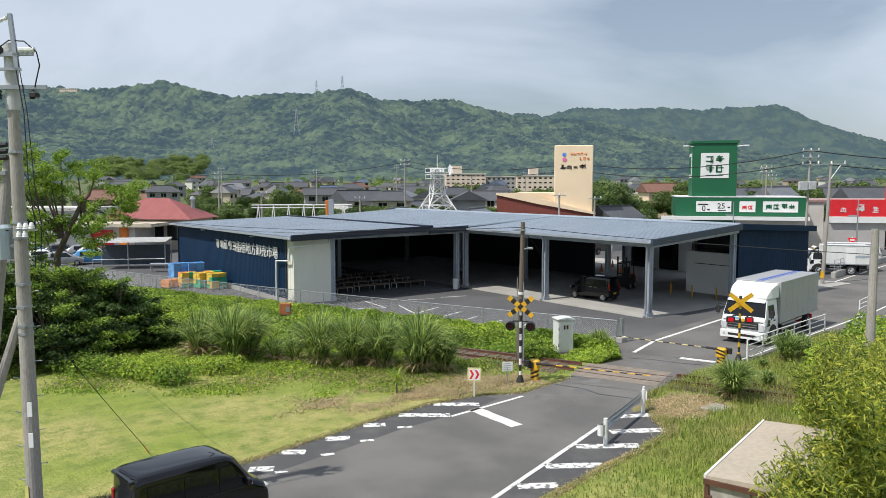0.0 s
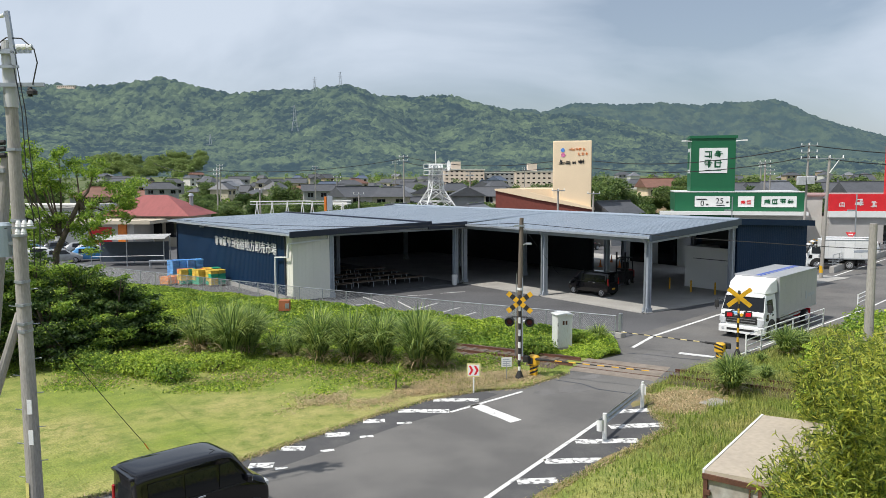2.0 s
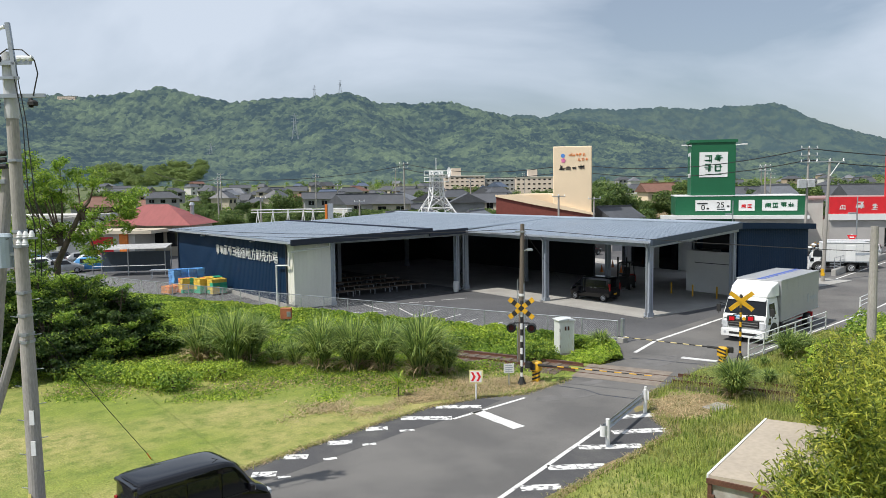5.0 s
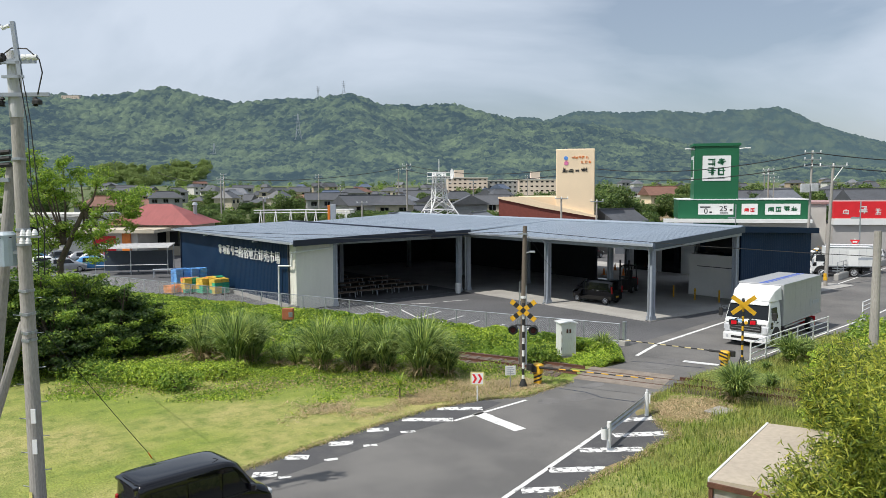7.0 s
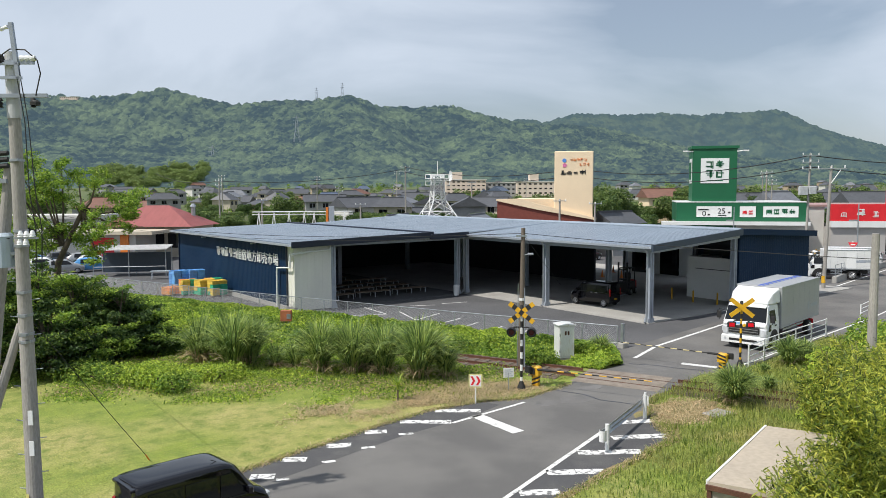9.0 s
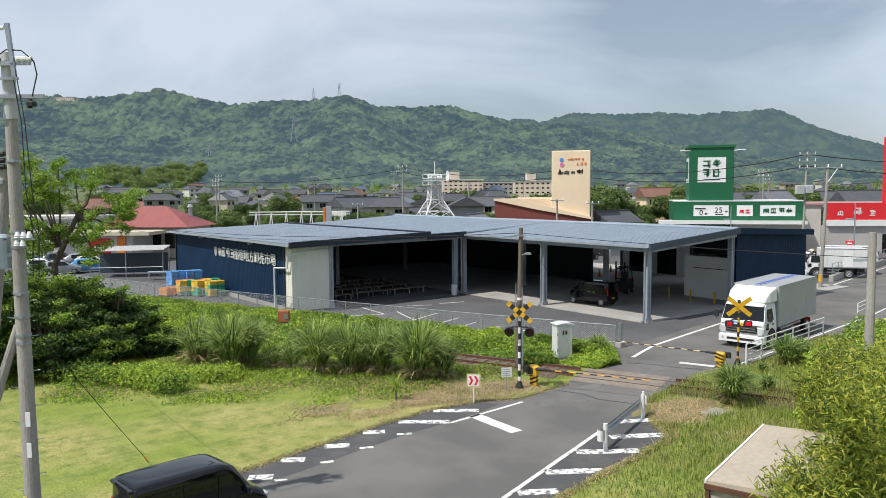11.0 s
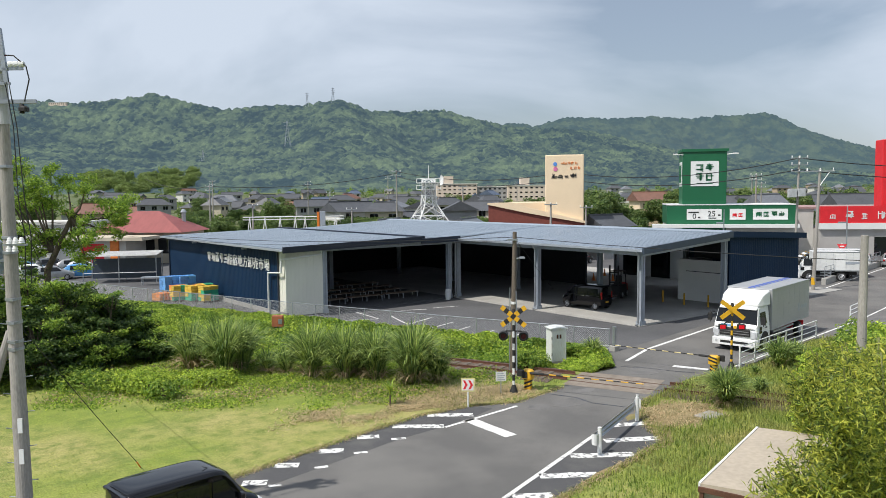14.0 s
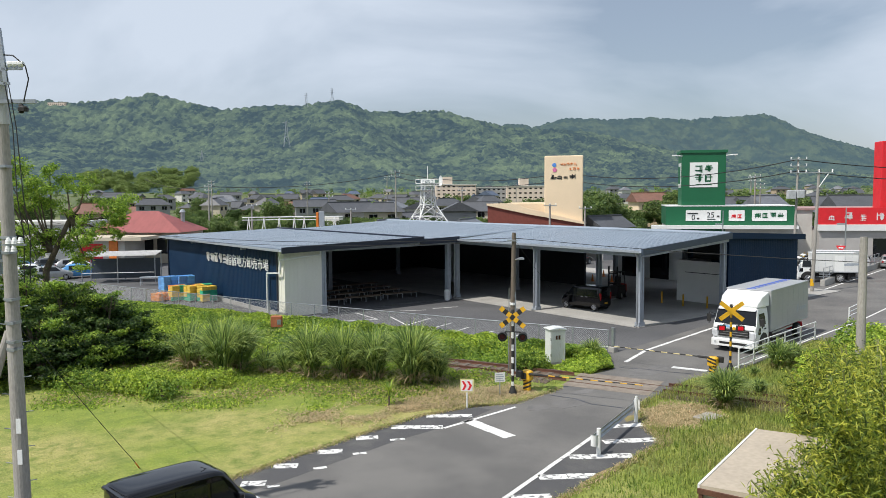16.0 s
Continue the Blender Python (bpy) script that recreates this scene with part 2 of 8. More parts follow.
def sheet(name, poly, z, material, label, depth=0.3):
    g = Geo().prism(poly, z - depth, z, "z")
    return solid(name, g, material, label, kind="structure")


def ground():
    n = 120
    g = Geo()
    axis = [math.copysign(abs(t) ** 2.6, t) * 3000 for t in np.linspace(-1, 1, n)]
    for y in axis:
        for x in axis:
            d = math.hypot(x + 20, y + 30)
            g.v.append((x + 20, y + 30, -0.06 + max(0, min(d, 900) - 240) * 0.018))
    for j in range(n - 1):
        for i in range(n - 1):
            a = j * n + i
            g.f.append((a, a + 1, a + n + 1, a + n))
    solid("ground", g, FIELD, "green field ground reaching the hills", kind="structure")
    # the lawn is laid in two sheets on either side of the road
    sheet("lawn", [(-30, 21), (8.3, 21.3), (10.8, 21.85), (13.7, 22.45), (17, 23), (19.4, 22.7), (20.9, 22), (24, 22.4), (25.6, 23.1), (28.7, 23.4), (31.3, 25.6), (27.6, 35.6), (22.6, 48.9), (17.7, 63.4), (12, 80), (-30, 80)], 0.0, GRASS, "mown yellow-green lawn beside the road")
    sheet("verge", [(-30, -30), (60, -30), (60, 20.6), (51, 21.6), (43, 20.7), (33, 19.3), (29.8, 19.85), (25.6, 18.9), (24.2, 18.4), (22.4, 16.6), (21.4, 15.2), (19.3, 14.8), (14.8, 14.1), (5, 12.3), (-30, 6)], 0.0, GRASS, "rough green verge along the lane")

    sheet("pavement", [(43, 18.6), (51, 19.4), (64, 21.6), (64, 23.65), (51, 21.62), (43, 20.72)], 0.012, PATCH, "grey asphalt footway behind the railing")


def roads():
    sheet("road", [(-30, 6), (5, 12.3), (14.8, 14.1), (19.3, 14.8), (21.4, 15.2), (22.4, 16.6), (24.2, 18.4), (25.6, 18.9), (29.8, 19.85), (33, 19.3), (43, 20.7), (51, 21.6), (130, 34), (130, 44), (84, 35.2), (62, 31), (42, 27.2), (31.3, 25.6), (28.7, 23.4), (25.6, 23.1), (24, 22.4), (20.9, 22), (19.4, 22.7), (17, 23), (13.7, 22.45), (10.8, 21.85), (8.3, 21.3), (-30, 21)], 0.004, ROAD, "worn grey asphalt lane over a level crossing")
    sheet("yard", [(31.3, 25.6), (42, 27.2), (62, 31), (84, 35.2), (130, 44), (130, 130), (10, 130), (8, 92), (12, 80), (17.7, 63.4), (22.6, 48.9), (27.6, 35.6)], 0.0, ASPHALT, "dark asphalt market yard and car park")

    sheet("shoulder", [(5, 12.32), (14.8, 14.12), (19.3, 14.82), (21.38, 15.24), (22.36, 16.62), (23.1, 17.5), (21.3, 17.5), (11.5, 14.22), (5, 12.4)], 0.0062, SHOULDER, "dark newer asphalt shoulder under the hatching", 0.002)
    sheet("shoulder", [(5, 20.2), (9.5, 20.15), (14.6, 21.15), (16.6, 21.3), (18.4, 21.55), (19.6, 21.9), (19.3, 22.66), (17, 22.96), (13.7, 22.4), (10.8, 21.8), (8.3, 21.25), (5, 21.2)], 0.0062, SHOULDER, "dark asphalt shoulder along the lawn", 0.002)

    def bar(a, b, w, name="road_marking", lab="worn white painted road marking"):
        a, b = Vector((*a, 0)), Vector((*b, 0))
        s = Vector((-(b - a).y, (b - a).x, 0)).normalized() * w / 2
        g = Geo()
        n = max(1, int((b - a).length / 0.6))
        for i in range(n):
            p, q = a.lerp(b, i / n), a.lerp(b, (i + random.uniform(0.985, 1.0)) / n)
            e = [1 + random.uniform(-0.12, 0.05) for _ in range(4)]
            g.add([tuple(p - s * e[0] + Vector((0, 0, 0.009))), tuple(q - s * e[1] + Vector((0, 0, 0.009))), tuple(q + s * e[2] + Vector((0, 0, 0.009))), tuple(p + s * e[3] + Vector((0, 0, 0.009)))], [(0, 1, 2, 3)])
        solid(name, g, PAINT if "worn" in lab else PAINT_SOLID, lab, "road marking", "road markings", "structure")

    for a, b in (((21.4, 17.55), (22.7, 16.85)), ((19.9, 16.55), (21.7, 15.5)), ((17.9, 16.27), (19.6, 15.08)), ((15.9, 15.67), (17.35, 14.66)), ((14.2, 15.05), (15.15, 14.42))):
        bar(a, b, 0.42)
    for a, b in (((17.1, 22.8), (18.5, 21.75)), ((15.3, 22.5), (16.75, 21.33)), ((13.65, 22.27), (14.3, 21.87)), ((11.9, 21.83), (12.6, 21.4)), ((10.2, 21.55), (10.8, 21.1)), ((8.8, 20.8), (9.4, 20.4))):
        bar(a, b, 0.42)
    for a, b in (((14.45, 21.35), (14.9, 21.1)), ((12.7, 20.95), (13.12, 20.75)), ((11.05, 20.55), (11.45, 20.42)), ((9.3, 20.1), (9.65, 20.0))):
        bar(a, b, 0.2)
    bar((17.95, 21.4), (17.85, 18.95), 0.55, lab="white painted stop line across the lane")
    bar((16.7, 21.2), (20.6, 21.55), 0.15, lab="white painted edge line")
    bar((11.5, 14.3), (21.2, 17.55), 0.15, lab="white painted edge line")
    bar((30.4, 23.9), (33.5, 25.0), 0.2, lab="white painted edge line")
    bar((33.5, 25.0), (42, 26.5), 0.2, lab="white painted edge line")
    bar((42, 26.5), (62, 30.2), 0.15, lab="white painted edge line")
    bar((62, 30.2), (100, 37), 0.15, lab="white painted edge line")
    bar((31.2, 21.75), (31.75, 20.2), 0.4, lab="white painted stop line across the lane")
    bar((33, 19.75), (52, 21.9), 0.13, lab="white painted edge line")
    bar((52, 21.9), (100, 29.8), 0.13, lab="white painted edge line")
    # parking bays in the yard
    for a, b in (((26.0, 44.0), (28.2, 42.95)), ((28.2, 42.95), (28.6, 46.5)), ((29.5, 43.4), (28.4, 39.9)), ((28.5, 39.85), (31.2, 41.0)), ((28.3, 37.6), (31.2, 38.6)), ((28.2, 35.6), (30.9, 36.6)), ((28.5, 33.7), (31.2, 34.6)), ((29.6, 32.0), (31.9, 32.8)), ((30.2, 28.3), (33.3, 26.7)), ((34.0, 44.4), (36, 43.9)), ((31.5, 45.0), (33.2, 44.2))):
        bar(a, b, 0.13, lab="white painted parking bay line")
    # worn patches and cracks by the crossing
    for x, y, w, h in ((22.6, 20.6, 1.1, 0.55), (21.2, 20.9, 0.6, 0.4), (29.7, 22.0, 1.6, 0.8), (24.4, 21.4, 0.7, 0.35)):
        pts = [(x + w * math.cos(t) * random.uniform(0.7, 1.1), y + h * math.sin(t) * random.uniform(0.7, 1.1)) for t in [i * 0.45 for i in range(14)]]
        solid("road_patch", Geo().prism(pts, 0.002, 0.0075, "z"), PATCH, "pale worn asphalt patch in the lane", kind="structure")
    for pts in ([(22.9, 22.0), (23.3, 20.9), (23.2, 19.9), (23.8, 18.6)], [(29.2, 23.3), (29.9, 22.2), (30.2, 21.3), (30.8, 20.2)]):
        g = Geo()
        for a, b in zip(pts, pts[1:]):
            g.box(-0.03, 0, 0.0, 0.03, (Vector(b) - Vector(a)).length, 0.0078, Matrix.Translation((*a, 0)) @ Matrix.Rotation(math.atan2(b[1] - a[1], b[0] - a[0]) - math.pi / 2, 4, "Z"))
        solid("road_crack", g, NAVY_DARK, "dark sealed crack across the lane", kind="structure")


def railway():
    base = thing("railway_track", "rusty single railway track crossing the lane", "railway track", kind="structure")
    m = pose(25.9, 23.0, 0, 0, 0, 22.5)   # the track runs along local y
    base.matrix_basis = m
    part("ballast", Geo().prism([(-1.9, -0.1), (1.9, -0.1), (1.3, 0.03), (-1.3, 0.03)], 1.0, 60), mat("rusty ballast", (0.16, 0.12, 0.09), 0.95, vary=0.5, scale=6, fine=40, bump=0.8), base)
    part("ballast", Geo().prism([(-1.9, -0.1), (1.9, -0.1), (1.3, 0.03), (-1.3, 0.03)], -40, -4.0), bpy.data.materials["rusty ballast"], base)
    for x in (-0.55, 0.55):
        part("rail", Geo().prism([(x - 0.06, 0.02), (x + 0.06, 0.02), (x + 0.03, 0.07), (x + 0.035, 0.16), (x - 0.035, 0.16), (x - 0.03, 0.07)], 0.4, 60), RUST, base, "rusty steel rail")
        part("rail", Geo().prism([(x - 0.06, 0.02), (x + 0.06, 0.02), (x + 0.03, 0.07), (x + 0.035, 0.16), (x - 0.035, 0.16), (x - 0.03, 0.07)], -40, -3.9), RUST, base, "rusty steel rail")
        part("rail", Geo().box(x - 0.035, -3.9, 0, x + 0.035, 0.4, 0.012), RUST, base, "polished rail head flush with the paving")
    sl = Geo().box(-1.1, -0.11, 0.0, 1.1, 0.11, 0.06)
    me = mesh_of(sl, "sleeper", WOODPOLE)
    for i in range(60):
        part("sleeper", me, None, base, m=pose(0, 1.5 + 0.62 * i, 0.0))
    board = mat("crossing boards", (0.27, 0.23, 0.19), 0.9, vary=0.3, scale=2, fine=30, bump=0.3, other=(0.18, 0.15, 0.12))
    for x0, x1 in ((-1.35, -0.62), (-0.48, 0.48), (0.62, 1.35)):
        part("crossing_board", Geo().box(x0, -3.5, -0.05, x1, 0.3, 0.010), board, base, "worn brown crossing boards between the rails")


ground()
roads()
railway()


from mathutils.bvhtree import BVHTree


# ---- hills ----
def hills(name, dist, depth, ridge, w0, w1, material, label, crown, seed, tall=1.0):
    """A wooded range: ridge heights over the way across the view, rising from the plain; crowns stand out of it."""
    rs = np.random.RandomState(seed)
    step = crown * 0.25
    us = np.arange(w0, w1, step)
    ds = np.arange(0, depth, step * 1.5)
    U, Dp = np.meshgrid(us, ds)
    xs, hs = zip(*ridge)
    along = (U / dist) * dist
    top = np.interp(along * (1 + 0.0 * Dp), xs, hs)
    f = np.clip(Dp / (depth * 0.82), 0, 1)
    spur = 0.5 + 0.5 * np.sin(U / (depth * 0.16) + 1.7 * np.sin(U / (depth * 0.41)) + f * 1.5)
    Z = top * (f ** 1.25) * (1 - (0.34 * spur + 0.16 * np.sin(U / 62 + 2.2 * np.sin(U / 151) + f * 3)) * np.sin(np.pi * f)) - np.where(Dp > depth * 0.84, (Dp - depth * 0.84) * 0.5, 0)
    # crowns on a jittered grid
    ci, cj = np.floor(U / crown).astype(int), np.floor(Dp / crown).astype(int)
    jx, jy, jr = rs.rand(3, 512, 512)
    best = np.zeros_like(U)
    for a in (-1, 0, 1):
        for b in (-1, 0, 1):
            i, j = (ci + a) % 512, (cj + b) % 512
            cx, cy = (ci + a + jx[i, j]) * crown, (cj + b + jy[i, j]) * crown
            r = crown * (0.55 + 0.5 * jr[i, j])
            q = 1 - ((U - cx) ** 2 + (Dp - cy) ** 2) / r ** 2
            best = np.maximum(best, np.sqrt(np.clip(q, 0, 1)) * r * (0.6 + 0.6 * jr[j, i]))
    c2 = crown * 0.45
    ci, cj = np.floor(U / c2).astype(int), np.floor(Dp / c2).astype(int)
    small = np.zeros_like(U)
    for a in (-1, 0, 1):
        for b in (-1, 0, 1):
            i, j = (ci + a) % 512, (cj + b) % 512
            q = 1 - ((U - (ci + a + jy[i, j]) * c2) ** 2 + (Dp - (cj + b + jx[i, j]) * c2) ** 2) / (c2 * (0.5 + 0.4 * jr[i, j])) ** 2
            small = np.maximum(small, np.sqrt(np.clip(q, 0, 1)) * c2 * jr[i, j])
    Z = Z + small * 0.9 * np.clip(f * 6, 0.15, 1) + best * tall * np.clip(f * 6, 0.15, 1) + rs.rand(*U.shape) * crown * 0.12 - 2
    n, k = U.shape[1], U.shape[0]
    P = np.stack([U, Dp, Z], -1).reshape(-1, 3)
    idx = np.arange(n * k).reshape(k, n)
    Fq = np.stack([idx[:-1, :-1], idx[:-1, 1:], idx[1:, 1:], idx[1:, :-1]], -1).reshape(-1, 4)
    me = bpy.data.meshes.new(name)
    me.from_pydata(P.tolist(), [], Fq.tolist())
    me.polygons.foreach_set("use_smooth", [True] * len(me.polygons))
    me.materials.append(material)
    ob = new(name, me)
    turn = radians(-37.6)
    ob.matrix_basis = Matrix.Rotation(turn, 4, "Z") @ Matrix.Translation((0, dist - depth * 0.82, 10))
    return tagged(ob, label, "wooded hill", kind="structure")


def forest(name, dark, light, haze_glow, cell):
    m = bpy.data.materials.new(name)
    m.use_nodes = True
    n, l = m.node_tree.nodes, m.node_tree.links
    b = n["Principled BSDF"]
    b.inputs["Roughness"].default_value, b.inputs["Specular IOR Level"].default_value = 0.95, 0.1
    tc = n.new("ShaderNodeTexCoord")
    vo, big, fine = n.new("ShaderNodeTexVoronoi"), n.new("ShaderNodeTexNoise"), n.new("ShaderNodeTexNoise")
    vo.inputs["Scale"].default_value = 1 / cell
    big.inputs["Scale"].default_value, big.inputs["Detail"].default_value = 0.014, 8
    fine.inputs["Scale"].default_value, fine.inputs["Detail"].default_value = 0.45, 4
    for t in (big, fine):
        l.new(tc.outputs["Object"], t.inputs["Vector"])
    warp, shift = n.new("ShaderNodeTexNoise"), n.new("ShaderNodeVectorMath")   # ragged crown edges
    warp.inputs["Scale"].default_value, warp.inputs["Detail"].default_value = 0.22, 4
    l.new(tc.outputs["Object"], warp.inputs["Vector"])
    shift.operation = "MULTIPLY_ADD"
    shift.inputs[1].default_value = (14, 14, 14)
    l.new(warp.outputs["Color"], shift.inputs[0])
    l.new(tc.outputs["Object"], shift.inputs[2])
    l.new(shift.outputs["Vector"], vo.inputs["Vector"])
    sep = n.new("ShaderNodeSeparateColor")
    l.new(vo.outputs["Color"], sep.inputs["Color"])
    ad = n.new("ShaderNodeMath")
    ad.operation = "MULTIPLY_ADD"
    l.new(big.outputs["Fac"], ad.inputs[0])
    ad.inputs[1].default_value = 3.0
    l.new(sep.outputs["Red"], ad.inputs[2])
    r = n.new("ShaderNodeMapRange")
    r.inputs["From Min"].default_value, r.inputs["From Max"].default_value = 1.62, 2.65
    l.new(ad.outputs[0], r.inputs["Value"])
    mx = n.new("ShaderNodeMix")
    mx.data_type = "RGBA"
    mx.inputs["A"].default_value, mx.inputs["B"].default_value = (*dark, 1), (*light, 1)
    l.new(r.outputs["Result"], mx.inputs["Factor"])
    hs = n.new("ShaderNodeHueSaturation")
    g = n.new("ShaderNodeMapRange")
    g.inputs["From Min"].default_value, g.inputs["From Max"].default_value = 0.3, 0.7
    g.inputs["To Min"].default_value, g.inputs["To Max"].default_value = 0.65, 1.3
    l.new(fine.outputs["Fac"], g.inputs["Value"])
    l.new(g.outputs["Result"], hs.inputs["Value"])
    l.new(mx.outputs["Result"], hs.inputs["Color"])
    l.new(hs.outputs["Color"], b.inputs["Base Color"])
    bp = n.new("ShaderNodeBump")
    bp.inputs["Strength"].default_value, bp.inputs["Distance"].default_value = 0.9, 2.2
    l.new(fine.outputs["Fac"], bp.inputs["Height"])
    l.new(bp.outputs["Normal"], b.inputs["Normal"])
    b.inputs["Emission Color"].default_value = (*haze_glow, 1)   # far backdrop; bluish air haze is put into the emission
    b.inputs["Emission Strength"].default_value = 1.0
    return m


NEAR_RIDGE = [(-1100, 172), (-880, 174), (-780, 179), (-670, 172), (-600, 181), (-540, 190), (-500, 180), (-410, 158), (-315, 166), (-250, 166), (-175, 174), (-130, 157), (-70, 152), (20, 154), (75, 140), (135, 124), (200, 116), (250, 118), (350, 102), (462, 77), (573, 58), (684, 42), (870, 22), (1200, 15)]
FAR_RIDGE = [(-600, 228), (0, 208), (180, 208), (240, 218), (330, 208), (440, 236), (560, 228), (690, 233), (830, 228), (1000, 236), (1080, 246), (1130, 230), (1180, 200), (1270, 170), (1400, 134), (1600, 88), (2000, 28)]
# the third forest colour is painted haze that the hills give off
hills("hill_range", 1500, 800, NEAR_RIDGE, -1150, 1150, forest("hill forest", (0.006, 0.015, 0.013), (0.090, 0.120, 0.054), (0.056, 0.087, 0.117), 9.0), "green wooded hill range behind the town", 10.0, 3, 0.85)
hills("far_hill_range", 2500, 900, FAR_RIDGE, -500, 1900, forest("far hill forest", (0.012, 0.028, 0.024), (0.045, 0.065, 0.035), (0.072, 0.104, 0.133), 18.0), "blue-green far hill range with haze put in as glow", 20.0, 5, 0.4)


# ---- the market hall ----
def ribbed(x0, y0, x1, y1, z0, z1, pitch=0.25, depth=0.03, z2=None):
    """Upright ribbed sheet from (x0, y0) to (x1, y1), ribs to its right-hand side; its top runs from z1 to z2."""
    z2 = z1 if z2 is None else z2
    top = lambda p: z1 + (z2 - z1) * (Vector((p.x, p.y)) - Vector((x0, y0))).length / math.hypot(x1 - x0, y1 - y0)
    a, b = Vector((x0, y0)), Vector((x1, y1))
    d = (b - a).normalized()
    nrm = Vector((d.y, -d.x))
    g, pts = Geo(), []
    n = int((b - a).length / pitch)
    for i in range(n):
        s = i * pitch
        for t, o in ((0.0, 0), (0.55, 0), (0.65, depth), (0.9, depth)):
            pts.append(a + d * (s + t * pitch) + nrm * o)
    pts.append(b)
    for p in pts:
        g.v += [(p.x, p.y, z0), (p.x, p.y, top(p))]
    for i in range(len(pts) - 1):
        g.f.append((2 * i, 2 * i + 2, 2 * i + 3, 2 * i + 1))
    back = [a - nrm * 0.12, b - nrm * 0.12]
    k = len(g.v)
    g.v += [(back[0].x, back[0].y, z0), (back[0].x, back[0].y, z1), (back[1].x, back[1].y, z0), (back[1].x, back[1].y, z2)]
    g.f += [(k, k + 1, k + 3, k + 2)]
    return g


def folded_roof(x0, y0, x1, y1, z0, z1, pitch=0.3, h=0.1):
    """Folded-plate roof; the ribs run along x, which rises from z0 to z1."""
    g = Geo()
    prof = []
    n = int((y1 - y0) / pitch)
    for i in range(n):
        s = y0 + i * pitch
        prof += [(s, 0), (s + 0.16 * pitch, 0), (s + 0.34 * pitch, h), (s + 0.82 * pitch, h)]
    prof.append((y0 + n * pitch, 0))
    top0 = [(x0, y, z0 + o) for y, o in prof]
    top1 = [(x1, y, z1 + o) for y, o in prof]
    bot0 = [(x0, y, z0 + o - 0.02) for y, o in prof]
    bot1 = [(x1, y, z1 + o - 0.02) for y, o in prof]
    g.loft([bot0, top0, top1, bot1], close=False, caps=False)
    return g


def hcolumn(x, y, z1, w=0.34):
    g = Geo()
    g.box(x - w / 2, y - w / 2, 0.3, x + w / 2, y - w / 2 + 0.04, z1)
    g.box(x - w / 2, y + w / 2 - 0.04, 0.3, x + w / 2, y + w / 2, z1)
    g.box(x - 0.02, y - w / 2, 0.3, x + 0.02, y + w / 2, z1)
    g.box(x - w / 2 - 0.05, y - w / 2 - 0.05, 0.0, x + w / 2 + 0.05, y + w / 2 + 0.05, 0.3)
    return g


def letters(text, size, m, material, parent, name="lettering", label=""):
    cu = bpy.data.curves.new(name, "FONT")
    cu.body, cu.size, cu.extrude = text, size, 0.02
    tmp = bpy.data.objects.new(name, cu)
    scene.collection.objects.link(tmp)
    bpy.context.view_layer.update()
    me = bpy.data.meshes.new_from_object(tmp.evaluated_get(bpy.context.evaluated_depsgraph_get()))
    bpy.data.objects.remove(tmp)
    return part(name, mesh_of(me, name, material), material, parent, label, m)


def glyph(g, x, z, s, seed, m, d=0.03, n=6):
    """A plain cluster of strokes of one character's size, standing for writing."""
    r = random.Random(seed)
    for i in range(n):
        if r.random() < 0.55:
            zz, a, b = z + s * r.uniform(0.05, 0.9), r.uniform(0, 0.25), r.uniform(0.7, 1)
            g.box(x + s * a, -d, zz, x + s * b, 0, zz + s * 0.11, m)
        else:
            xx, a, b = x + s * r.uniform(0.05, 0.85), r.uniform(0, 0.3), r.uniform(0.65, 1)
            g.box(xx, -d, z + s * a, xx + s * 0.11, 0, z + s * b, m)
    return g


